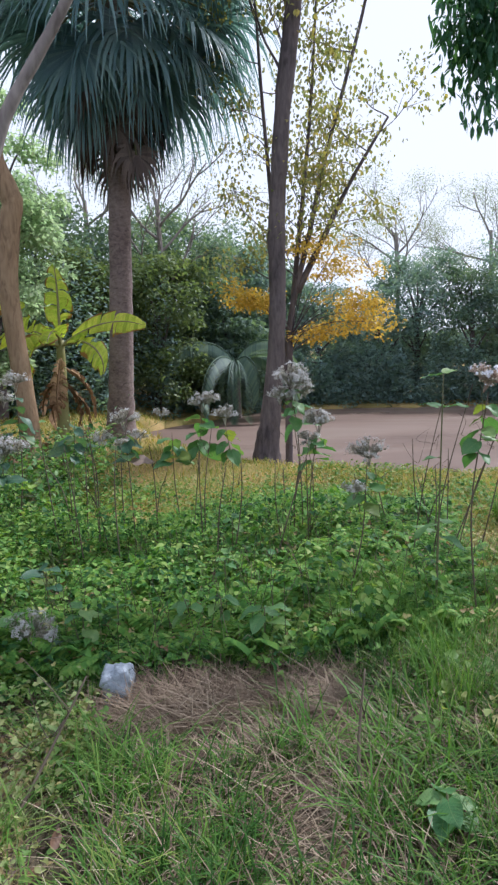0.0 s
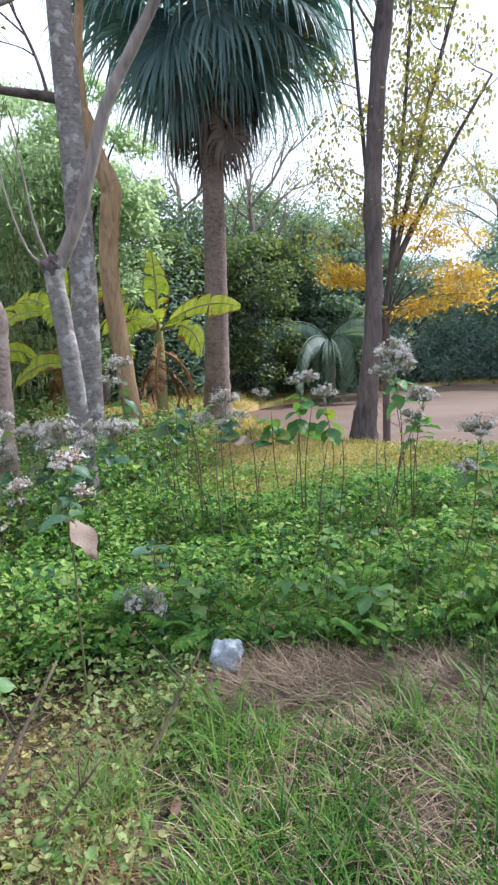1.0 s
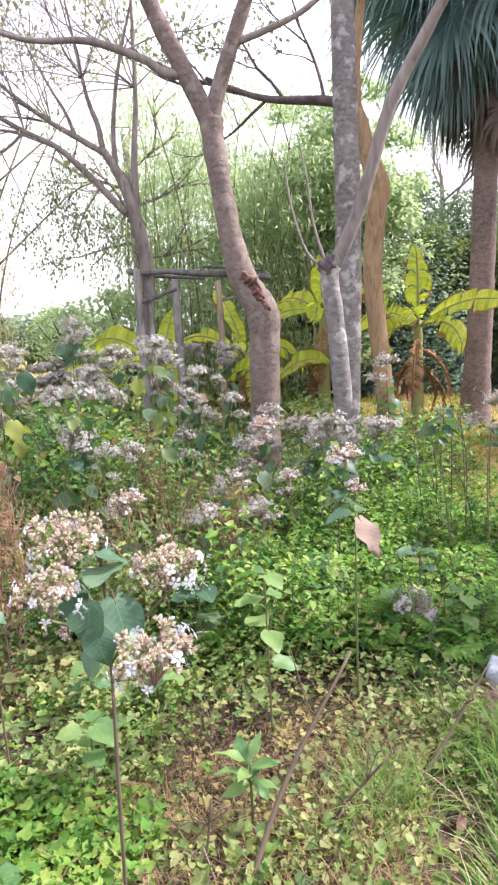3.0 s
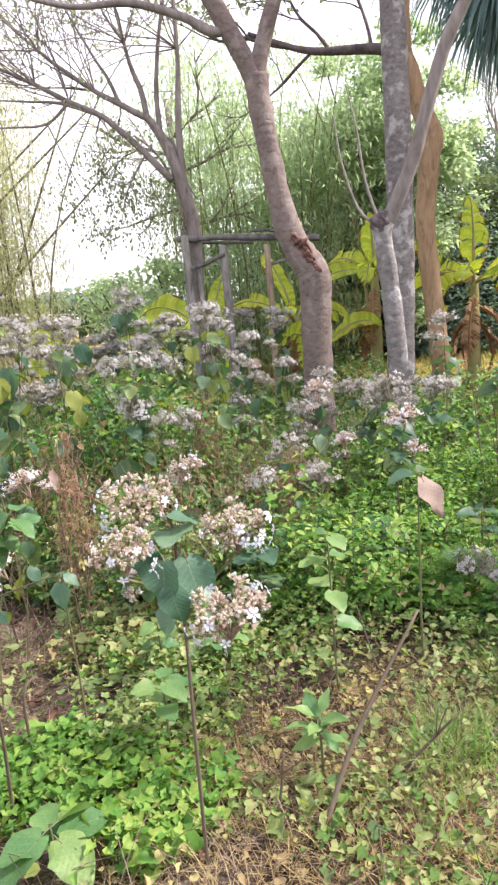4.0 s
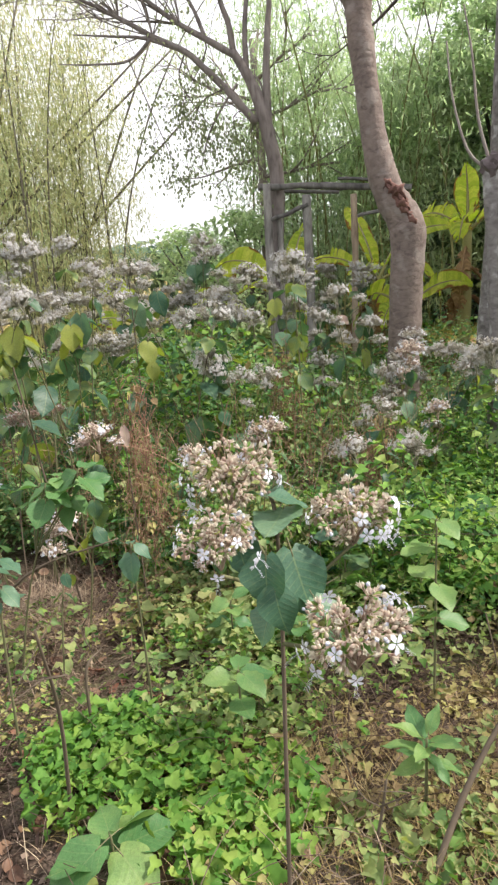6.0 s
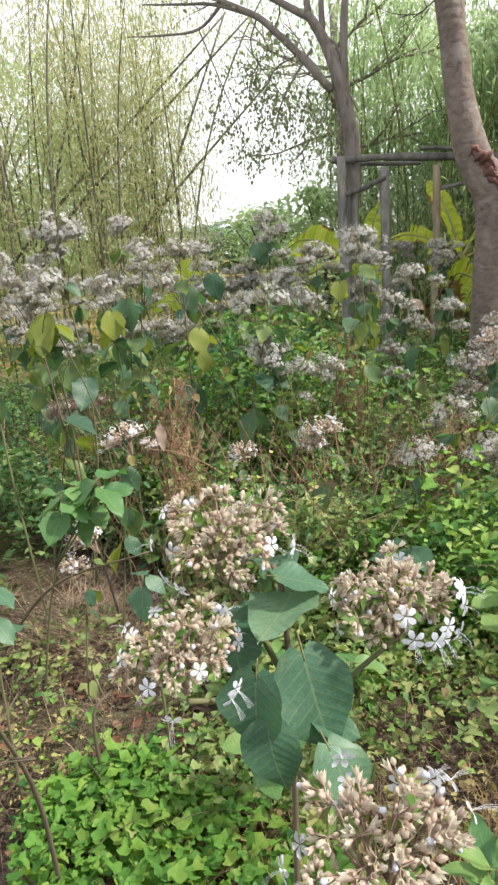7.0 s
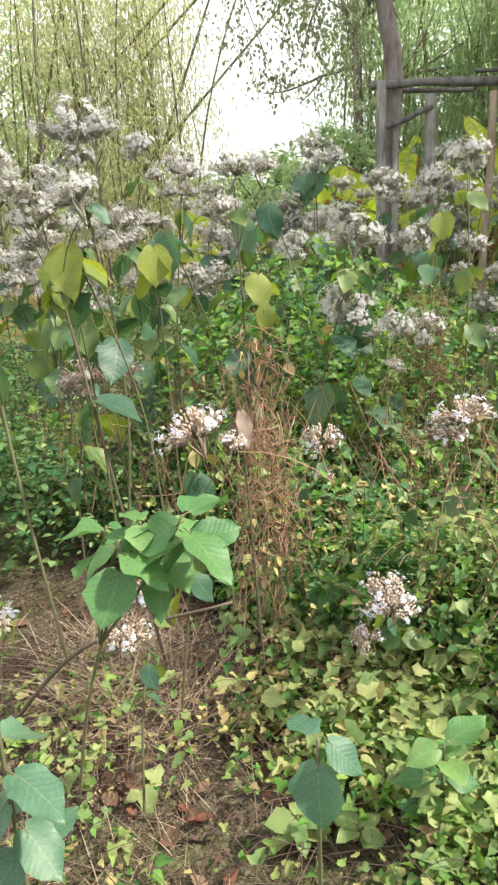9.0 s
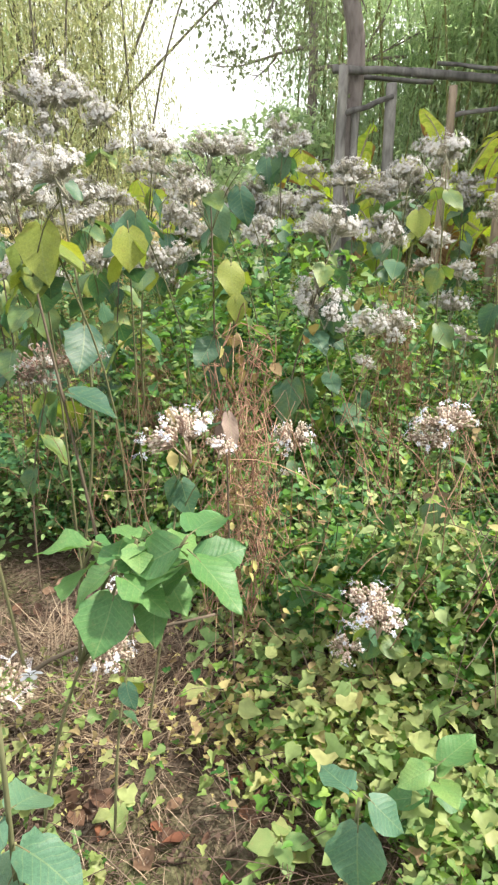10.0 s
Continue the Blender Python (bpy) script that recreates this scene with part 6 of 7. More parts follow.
for k in range(10):
    put_leaf(fs, "deep", (0.035, 0.014, 0.78 - 0.045 * (k // 2)), (k % 2) * 3.14 + (k // 2) * 1.5 + 0.4, rng.uniform(-0.7, -0.1), rng.uniform(0.065, 0.09), rng.normal() * 0.2)
hd = part("flower_head", HEADS["near"][2], fs, "small head of white flowers", Matrix.Translation((0.05, 0.02, 0.95)) @ Matrix.Scale(0.42, 4))
for q in range(6):
    part("open_flower", OPEN_FLOWER, hd, "open white star flower", Matrix.Translation((0.085 * math.cos(q * 1.05), 0.085 * math.sin(q * 1.05), 0.03)) @ Matrix.Rotation(q * 1.05, 4, "Z") @ Matrix.Rotation(0.5, 4, "X") @ Matrix.Scale(2.2, 4))
hl = seedling(-2.28, 1.52, 0.72, 0, 0.08, "deep", (0.06, -0.06), "young shrub with hanging dull blue green leaves")
for at, az, pitch, size in (((0.06, -0.06, 0.70), 3.7, -1.15, 0.085), ((0.06, -0.05, 0.72), 5.0, -0.7, 0.06), ((0.05, -0.05, 0.71), 1.3, -0.2, 0.06)):
    put_leaf(hl, "deep", at, az, pitch, size, 0.15)
seedling(-2.56, 1.78, 0.1, 9, 0.062, "lime", label="low creeper with broad bright lime green leaves")
seedling(-2.44, 1.86, 0.07, 6, 0.055, "lime", label="low creeper with broad bright lime green leaves")
seedling(-1.9, 1.55, 0.3, 6, 0.1)
seedling(-1.35, 3.7, 0.35, 6, 0.12, "shrub", label="young shrub with dull blue green leaves")
seedling(-1.75, 3.25, 0.4, 6, 0.12, "shrub", label="young shrub with dull blue green leaves")
seedling(-1.0, 3.1, 0.3, 5, 0.09)
seedling(0.67, 3.03, 1.2, 5, 0.1)
seedling(-2.15, 2.6, 0.45, 7, 0.12, "shrub", label="young shrub with dull blue green leaves")
seedling(-3.0, 2.55, 0.2, 8, 0.1)
seedling(-3.7, 2.5, 0.35, 8, 0.12)
seedling(-2.05, 2.1, 0.18, 6, 0.09)
for k in range(26):
    x, y = rng.uniform(-3.8, 0.8), rng.uniform(2.9, 4.7)
    seedling(x, y, rng.uniform(0.12, 0.35), 5, rng.uniform(0.05, 0.09))
wl = seedling(-1.3, 2.46, 0.85, 2, 0.09, "shrub", (0.02, -0.03), "thin seedling with one withered pink brown leaf")
put_leaf(wl, "withered", (0.02, -0.03, 0.85), 4.3, -0.85, 0.15, 0.15, 0.85, "withered pink brown leaf")
# leaning sprig of a sapling over the litter, on a woody stick
sp_ob = seedling(-3.12, 1.5, 0.95, 2, 0.07, "young", (0.35, 0.1), "leaning sapling with large bright green leaves")
for dx, dy, dz, n in ((0.22, 0.10, 0.90, 6), (0.46, 0.12, 0.99, 7), (0.36, 0.04, 0.94, 6), (0.34, 0.16, 0.88, 5)):
    part_np("branch", tube([(0.2, 0.05, 0.62), (dx * 0.85, dy * 0.8, dz * 0.88), (dx, dy, dz)], [0.004, 0.003], 5, 4), M_STEM, sp_ob)
    for k in range(n):
        put_leaf(sp_ob, "young", Vector((dx, dy, dz - 0.012 * k)), k * 2.4 + rng.normal() * 0.3, rng.uniform(-0.75, 0.2), rng.uniform(0.07, 0.115), rng.normal() * 0.25)


# ---- dry stems, sticks, a tangle of dead vines ----
def dry_stem(a, b, r, label="bare dry brown stem standing in the weeds"):
    x, y, z = a
    z = float(ground_z(x, y))
    ob = thing("dry_stem", (x, y, z), label, "stem", "dry stems by the path")
    m = (np.array(a) + np.array(b)) / 2 + rng.normal(size=3) * 0.02
    part_np("stalk", tube([(x, y, z - 0.05), m, b], [r, r * 0.85, r * 0.5], 7, 6, 0.03), M_DRYSTEM, ob, origin=(x, y, z))
    for k in range(2):
        q = np.array(b) * 0.75 + np.array(a) * 0.25
        part_np("side_twig", tube([q, q + rng.normal(size=3) * 0.04 + (0, 0, 0.05), q + rng.normal(size=3) * 0.06 + (0, 0, 0.09)], [r * 0.4, r * 0.2], 5, 3), M_DRYSTEM, ob, origin=(x, y, z))


dry_stem((-1.2, 1.28, 0), (-1.07, 1.77, 0.52), 0.008)
dry_stem((-2.16, 1.08, 0), (-1.91, 0.93, 0.66), 0.006)
dry_stem((-1.35, 1.3, 0), (-1.31, 1.36, 0.26), 0.005)
dry_stem((0.08, 1.72, 0), (0.14, 2.03, 0.42), 0.006)
dry_stem((-0.95, 1.75, 0), (-0.75, 2.15, 0.35), 0.006)
dry_stem((-1.15, 1.55, 0), (-0.95, 1.72, 0.25), 0.006)
dry_stem((-2.4, 1.35, 0), (-2.36, 1.4, 0.2), 0.006)
for k in range(30):
    x, y = rng.uniform(-1.6, 1.3), rng.uniform(4.3, 5.4)
    dry_stem((x, y, 0), (x + rng.normal() * 0.12, y + rng.normal() * 0.12, rng.uniform(0.35, 0.85)), 0.005, "thin reddish dry stem of last year's growth")
for x in (0.8, 0.93, 1.05, 1.2, 0.98):
    dry_stem((x, 4.0, 0), (x + rng.uniform(0.05, 0.3), 3.7, rng.uniform(0.8, 1.25)), 0.004, "long thin dark bent stem")
dry_stem((-3.6, 1.5, 0), (-2.88, 1.92, 0.27), 0.007, "thick grey stick leaning over the litter")


def vine_tangle(x, y, height, width, n):
    z = float(ground_z(x, y))
    ob = thing("dead_vine_tangle", (x, y, z), "column of tangled reddish brown dead vines", "dead vines")
    lines = []
    for k in range(n):
        a, w = rng.uniform(0, 6.28), width * rng.uniform(0.1, 1) ** 0.7
        p = np.array([math.cos(a) * w, math.sin(a) * w, height * rng.beta(3, 1.6)])
        pts = [p]
        for q in range(7):
            p = p + np.array([rng.normal() * 0.035, rng.normal() * 0.035, height * rng.uniform(-0.11, 0.055)])
            p[:2] *= 0.9
            p[2] = max(p[2], 0.12 * height)
            pts.append(p)
        lines.append((np.array(pts), np.array([0.0016, 0.001])))
    part_np("vines", limb_chunk(lines, 4, 0), M_VINE, ob)
    c = np.stack([rng.normal(size=26) * width * 0.8, rng.normal(size=26) * width * 0.8, rnd(26, 0.3, 1) * height], -1)
    part_np("dry_leaves", leaf_cloud(c, 0.03, 2, 0.045, OVATE, hang=0.8), M_DRYCREEP, ob)


vine_tangle(-3.12, 2.3, 1.15, 0.1, 120)
vine_tangle(-3.5, 4.02, 1.25, 0.12, 170)
vine_tangle(-2.55, 3.65, 0.85, 0.1, 90)
vine_tangle(-4.4, 3.1, 1.0, 0.12, 110)

# ---- crumpled plastic bag ----
M_BAG, nt, bsdf, out = nodes_of("white_plastic")
nt.links.new(ramp_of(nt, noise_of(nt, 18.0, 3.0), [(0.3, (0.27, 0.31, 0.36)), (0.7, (0.38, 0.43, 0.48))]), bsdf.inputs["Base Color"])
bsdf.inputs["Roughness"].default_value = 0.42
bump_of(nt, bsdf, noise_of(nt, 28.0, 3.0, distortion=1.5), 0.6, 0.02)
bm = bmesh.new()
bmesh.ops.create_icosphere(bm, subdivisions=4, radius=0.078)
for v in bm.verts:
    c = v.co / 0.078
    boxy = (abs(c.x) ** 7 + abs(c.y) ** 7 + abs(c.z) ** 7) ** (-1 / 7)
    v.co *= boxy * (0.9 + 0.38 * noise.noise(c * 1.5 + Vector((3, 1, 0))) - 0.25 * abs(noise.noise(c * 2.7)) + 0.07 * abs(noise.noise(c * 6.5 + Vector((0, 4, 2)))))
    v.co.x *= 0.95 - 0.25 * max(0, c.z)
    v.co.y *= 0.75
    v.co.z = max(v.co.z * 1.1, -0.062)
bag = bpy.data.meshes.new("plastic_bag")
bm.to_mesh(bag)
bm.free()
bag.materials.append(M_BAG)
for p in bag.polygons:
    p.use_smooth = True
ob = new("plastic_bag", bag)
ob.location = (-0.76, 2.68, float(ground_z(-0.76, 2.68)) + 0.07)
tagged(ob, "crumpled pale plastic bag lying in the weeds", "bag")


# ---- low growth ----
rng = np.random.default_rng(24)


def clumpy(n, x0, x1, y0, y1, scale, keep=0.5, test=None):
    """Places in a stretch of ground, thicker and thinner in patches."""
    x, y = rnd(n * 3, x0, x1), rnd(n * 3, y0, y1)
    s = scale
    f = 0.5 + 0.25 * (np.sin(s * x + 1.3 * np.sin(0.7 * s * y)) + np.sin(1.3 * s * y + 1.7 * np.sin(0.6 * s * x + 2)))
    ok = rng.uniform(size=n * 3) < keep + (1 - keep) * f
    rim = np.minimum(np.minimum(x - x0, x1 - x), np.minimum(y - y0, y1 - y))
    ok &= rim > 0.10 + 0.12 * np.sin(5.3 * x + 1.7 * y) * np.cos(4.1 * y - 2.3 * x) - 0.2 * rng.uniform(size=n * 3) ** 2
    if test is not None:
        ok &= test(x, y)
    return x[ok][:n], y[ok][:n]


def straw_spot(x, y):
    return ((x + 0.74) ** 2 + (y - 2.58) ** 2 < 0.022) | (((x + 0.40) / 0.30) ** 2 + ((y - 2.52) / 0.24) ** 2 < 1) | (((x - 0.08) / 0.17) ** 2 + ((y - 2.48) / 0.22) ** 2 < 1)


def bare_spot(x, y):
    r = 0.72 + 0.28 * np.sin(9 * x + 4 * y) + 0.24 * np.sin(17 * y - 6 * x)
    return ((((x + 2.8) / 0.36) ** 2 + ((y - 1.62) / 0.17) ** 2 < r) | (((x + 3.9) / 0.55) ** 2 + ((y - 2.3) / 0.42) ** 2 < r) | (((x + 2.2) / 0.32) ** 2 + ((y - 0.9) / 0.2) ** 2 < r)
            | (((x + 2.5) / 0.22) ** 2 + ((y - 1.85) / 0.14) ** 2 < r) | (((x + 1.5) / 0.3) ** 2 + ((y - 1.25) / 0.14) ** 2 < r))


def dry_spot(x, y):
    r = 1 + 0.35 * np.sin(8 * x + 5 * y) + 0.25 * np.sin(15 * y - 7 * x)
    return (((x + 1.25) / 0.42) ** 2 + ((y - 1.95) / 0.45) ** 2 < r) | (((x + 1.8) / 0.25) ** 2 + ((y - 1.45) / 0.2) ** 2 < r) | (((x + 2.9) / 0.25) ** 2 + ((y - 2.25) / 0.3) ** 2 < r) | (((x + 1.05) / 0.2) ** 2 + ((y - 2.6) / 0.3) ** 2 < r)


def swell(x, y, s=2.4):
    return 0.5 + 0.25 * (np.sin(s * x + 1.1 * np.sin(1.3 * y)) + np.cos(s * 1.2 * y + 1.4 * np.sin(1.1 * x)))


def low_leaves(name, n, box, shape, size, height, mat, label, test=None, keep=0.4, scale=3.0, pitch=(-0.65, 0.35)):
    x, y = clumpy(n, *box, scale, keep, test)
    n = len(x)
    up = 0.015 + rnd(n, 0.0, 1.0) ** 0.7 * height * (0.35 + 0.9 * swell(x, y))
    at, az, lift, roll, wide = on_ground(x, y, up), rnd(n, 0, 6.28), rnd(n, *pitch), rng.normal(size=n) * 0.38, rnd(n, 0.7, 1.15)
    ln = size[0] + (size[1] - size[0]) * rnd(n, 0, 1) ** 1.6
    shapes = shape if isinstance(shape, list) else [shape]
    pick = rng.integers(0, len(shapes), n)
    return stuff(name, join([spread(s, at[pick == k], az[pick == k], lift[pick == k], roll[pick == k], ln[pick == k], wide[pick == k]) for k, s in enumerate(shapes)])[:3], mat, label, "undergrowth")


herb_land = lambda x, y: ~straw_spot(x, y) & (x < 0.27 * y + 0.05 + 0.12 * np.sin(4 * y))  # noqa: E731
open_ground = lambda x, y: ~straw_spot(x, y) & (~bare_spot(x, y) | (rng.uniform(size=len(x)) < 0.3))  # noqa: E731
back_half = lambda x, y: (y > 2.75 + 0.15 * np.sin(7 * x)) | (y > 2.45) & (rng.uniform(size=len(x)) < 0.3)  # noqa: E731
low_leaves("weeds", 17000, (-2.6, 1.7, 2.75, 6.0), WILD, (0.016, 0.055), 0.19, M_HERB, "carpet of bright green low weeds", herb_land, 0.12, 3.6)
low_leaves("weeds", 8000, (-2.2, 1.1, 2.6, 4.6), IVY, (0.02, 0.05), 0.13, M_HERB, "small lobed creeping leaves", herb_land, 0.2, 5.0)
low_leaves("weeds", 3600, (-2.3, 1.8, 2.7, 5.6), IVY, (0.02, 0.05), 0.2, M_DRYCREEP, "yellow and tan withering leaves among the weeds", lambda x, y: ~straw_spot(x, y), 0.0, 2.9)
low_leaves("weeds", 7000, (-3.0, 3.0, 5.3, 8.4), WILD, (0.025, 0.06), 0.12, M_CREEPER, "yellow green weeds thinning out into the dry grass", lambda x, y: ground_z(x, y) > -0.7, 0.1, 2.0)
low_leaves("weeds", 3500, (-2.3, -0.7, 1.2, 2.8), IVY + WILD, (0.009, 0.036), 0.14, M_CREEPER, "yellowing creeper with small lobed leaves", lambda x, y: open_ground(x, y) & ~dry_spot(x, y), 0.08, 5.5)
low_leaves("weeds", 2600, (-3.2, -0.8, 1.2, 3.0), IVY + WILD, (0.012, 0.04), 0.07, M_DRYCREEP, "withered tan creeper leaves", dry_spot, 0.3, 7.0)
low_leaves("weeds", 1800, (-3.6, -0.7, 0.9, 2.8), IVY + WILD, (0.01, 0.034), 0.08, M_DRYCREEP, "withered yellow leaves scattered in the creeper", open_ground, 0.1, 6.0)
low_leaves("weeds", 900, (-3.6, -1.5, 0.3, 2.3), IVY + WILD, (0.014, 0.045), 0.11, M_HERB, "fresh green creeper with heart-shaped leaves", open_ground, 0.02, 4.0)
low_leaves("weeds", 2000, (-2.5, -1.45, 0.95, 1.6), IVY, (0.016, 0.055), 0.13, M_FERN, "mat of bright green lobed leaves", lambda x, y: ((x + 1.95) / 0.5) ** 2 + ((y - 1.27) / 0.28) ** 2 < 1 + 0.3 * np.sin(9 * x + 3 * y), 0.5, 4.0)
low_leaves("weeds", 700, (-3.1, -2.4, 1.85, 2.6), IVY + WILD, (0.016, 0.05), 0.08, M_CREEPER, "yellow green creeper with pointed leaves", None, 0.3, 5.0)
low_leaves("weeds", 350, (-2.8, -1.9, 1.85, 2.9), IVY + WILD, (0.018, 0.055), 0.10, M_FERN, "fresh green creeper with pointed leaves", None, 0.3, 5.0)
low_leaves("weeds", 1500, (-3.8, -1.6, 1.2, 2.8), IVY + WILD, (0.014, 0.045), 0.07, M_CREEPER, "yellow green creeper with heart-shaped leaves over litter", lambda x, y: (~bare_spot(x, y) & ~dry_spot(x, y) & ~((x < -2.6) & (y < 1.85) & (rng.uniform(size=len(x)) < 0.55))) | (rng.uniform(size=len(x)) < 0.15), 0.05, 4.5)
low_leaves("weeds", 1250, (-3.5, -1.7, 1.45, 2.9), IVY + WILD, (0.016, 0.058), 0.14, M_LIME, "pale yellow green creeper with pointed heart-shaped leaves", lambda x, y: open_ground(x, y) & ~((x < -2.6) & (y < 1.85) & (rng.uniform(size=len(x)) < 0.55)) & (np.sin(5.1 * x + 2.0 * np.sin(3.3 * y)) + np.cos(6.3 * y + 1.2 * x) > -0.25), 0.0, 5.1)
low_leaves("weeds", 650, (-2.4, -0.9, 1.2, 2.7), IVY, (0.025, 0.055), 0.1, M_LIME, "pale creeper leaves over the dry grass", lambda x, y: open_ground(x, y) & ~dry_spot(x, y), 0.05, 4.7)
low_leaves("weeds", 600, (-1.35, -0.75, 1.45, 2.7), WILD, (0.018, 0.04), 0.2, M_LIME, "yellow green weeds at the edge of the grass", None, 0.2, 4.0)
low_leaves("weeds", 7500, (-5.6, -2.9, 2.7, 5.4), WILD + IVY, (0.03, 0.07), 1.2, M_DARKHERB, "leafy climbers high in the flowering shrubs", None, 0.2, 3.7)
low_leaves("weeds", 2600, (-5.6, -2.9, 2.6, 5.0), WILD, (0.03, 0.075), 1.2, M_FERN, "light green climbing leaves in the flowering shrubs", None, 0.1, 2.9)
low_leaves("weeds", 2600, (-1.9, 0.7, 4.5, 5.4), WILD + IVY, (0.02, 0.06), 0.5, M_HERB, "leafy weeds round the foot of the shrubs", None, 0.2, 3.1)
low_leaves("weeds", 800, (-3.4, -2.0, 1.95, 3.0), IVY + WILD, (0.025, 0.07), 0.16, M_LIME, "pale withering creeper leaves in front of the thicket", None, 0.05, 4.3)
low_leaves("weeds", 500, (-3.5, -2.1, 1.9, 3.0), IVY + WILD, (0.015, 0.042), 0.1, M_DRYCREEP, "tan dead creeper leaves in front of the thicket", None, 0.05, 3.9)
low_leaves("weeds", 36000, (-9.5, -2.6, 2.5, 8.4), OVATE, (0.03, 0.075), 0.85, M_DARKHERB, "dense dark green undergrowth below the flowering shrubs", back_half, 0.5)
low_leaves("weeds", 20000, (-9.0, -4.1, 0.2, 3.2), OVATE, (0.03, 0.07), 0.7, M_DARKHERB, "dark green weeds beside the thicket", lambda x, y: (y > 0.9 + 0.6 * np.sin(1.3 * x) + 0.4 * np.sin(3.1 * x + 1)) & (x < -4.3 + 0.3 * np.sin(2.7 * y)), 0.35)
low_leaves("weeds", 5000, (-2.6, 2.4, 5.2, 7.4), OVATE, (0.03, 0.07), 0.12, M_HERB, "scattered weeds at the edge of the dry grass", None, 0.05)
low_leaves("weeds", 13000, (-5.2, -2.2, 2.3, 5.0), IVY + WILD, (0.022, 0.055), 0.2, M_DARKHERB, "shaded creeping leaves under the shrubs", back_half, 0.25, 4.0)
low_leaves("weeds", 12000, (-3.2, -1.5, 2.6, 5.8), OVATE, (0.03, 0.06), 0.45, M_HERB, "light green weeds between the shrubs", None, 0.3)
low_leaves("weeds", 15000, (-4.8, -2.3, 2.3, 4.8), WILD, (0.02, 0.06), 0.5, M_DARKHERB, "thick small-leaved growth at the foot of the shrubs", back_half, 0.4, 4.0)
low_leaves("weeds", 7000, (-4.6, -2.2, 2.3, 4.6), IVY, (0.018, 0.05), 0.4, M_FERN, "light green creepers climbing the shrubs", back_half, 0.1, 4.0)
low_leaves("weeds", 4500, (0.3, 3.0, 2.0, 6.5), OVATE, (0.03, 0.06), 0.10, M_CREEPER, "sparse yellow green weeds in the dry grass", None, 0.2)

low_leaves("weeds", 11000, (-5.0, -1.9, 2.55, 4.9), WILD + IVY, (0.02, 0.065), 0.75, M_HERB, "leafy green herbs rising between the shrubs", back_half, 0.12, 4.4)

low_leaves("weeds", 4500, (-7.2, -2.3, 7.2, 10.8), OVATE, (0.04, 0.10), 0.45, M_DARKHERB, "leafy undergrowth round the banana plants", None, 0.25, 2.0)
low_leaves("weeds", 5200, (-5.2, -1.7, 5.2, 8.6), WILD + IVY, (0.03, 0.08), 0.75, M_HERB, "leafy bushes round the feet of the trees", None, 0.1, 2.3)
low_leaves("weeds", 3200, (-4.4, -2.1, 4.7, 5.9), WILD + IVY, (0.03, 0.065), 0.75, M_HERB, "leafy herbs in front of the trees", None, 0.15, 3.0)
low_leaves("weeds", 3000, (-5.2, -1.7, 5.4, 9.2), OVATE, (0.04, 0.09), 0.85, M_DARKHERB, "dark leafy bushes between the trees", None, 0.1, 2.7)
low_leaves("dead_leaves", 3000, (-7.0, -2.5, 7.4, 10.6), OVATE, (0.06, 0.2), 0.35, M_BANDEAD, "dry brown leaves round the banana plants", None, 0.2, 2.0)

low_leaves("weeds", 620, (-2.85, -2.4, 2.45, 2.95), WILD + IVY, (0.018, 0.045), 0.62, M_LIME, "column of yellow green creeper below a flower head", lambda x, y: (x + 2.62) ** 2 + (y - 2.7) ** 2 < 0.035, 0.6)
low_leaves("weeds", 130, (-3.05, -2.5, 1.8, 2.5), IVY + WILD, (0.022, 0.05), 0.16, M_DRYCREEP, "clusters of withered tan creeper leaves", lambda x, y: ((x + 2.74) ** 2 + (y - 2.25) ** 2 < 0.016) | ((x + 2.95) ** 2 + (y - 2.0) ** 2 < 0.012), 0.6)

# bushy clumps that rise from the carpet
nc, per = 90, 90
cx, cy = clumpy(nc, -2.3, 1.5, 2.75, 5.6, 2.6, 0.3, herb_land)
nc = len(cx)
rad, tall = np.repeat(rnd(nc, 0.09, 0.2), per), np.repeat(rnd(nc, 0.12, 0.34), per)
a, r, h = rnd(nc * per, 0, 6.283), np.sqrt(rnd(nc * per, 0, 1)), rnd(nc * per, 0.1, 1) ** 0.7
x, y = np.repeat(cx, per) + np.cos(a) * r * rad * (1.15 - 0.5 * h), np.repeat(cy, per) + np.sin(a) * r * rad * (1.15 - 0.5 * h)
n = len(x)
stuff("leafy_clumps", spread(OVATE, on_ground(x, y, h * tall), a - 1.571 + rng.normal(size=n) * 0.5, rnd(n, -0.7, 0.4), rng.normal(size=n) * 0.4, rnd(n, 0.03, 0.06), rnd(n, 0.7, 1.1)), M_HERB, "bushy clumps of fresh green weeds", "weeds")

# ferny herbs: leaflets in two rows along an arching rib
x, y = clumpy(8200, -2.6, 1.5, 2.75, 6.2, 2.6, 0.3, herb_land)
x2, y2 = clumpy(2600, -4.8, -2.0, 2.5, 4.6, 3.1, 0.1, back_half)
x, y = np.concatenate([x, x2]), np.concatenate([y, y2])
n = len(x)
az, lift, ln = rnd(n, 0, 6.28), rnd(n, 0.2, 1.2), 0.07 + 0.2 * rnd(n, 0, 1) ** 1.5
s = np.linspace(0.2, 1, 9)
root = on_ground(x, y, 0.03) + np.stack([np.zeros(n), np.zeros(n), 0.16 * rnd(n, 0, 1) * swell(x, y)], -1)
h = np.stack([np.cos(az), np.sin(az), np.zeros(n)], -1)
rib = root[:, None] + h[:, None] * (ln * np.cos(lift))[:, None, None] * s[None, :, None]
rib[..., 2] += (ln * np.sin(lift))[:, None] * s[None] - (ln * 0.5)[:, None] * s[None] ** 2 * 0.6
pos = np.repeat(rib.reshape(-1, 3), 2, axis=0)
sg = np.tile([1.0, -1.0], len(pos) // 2)
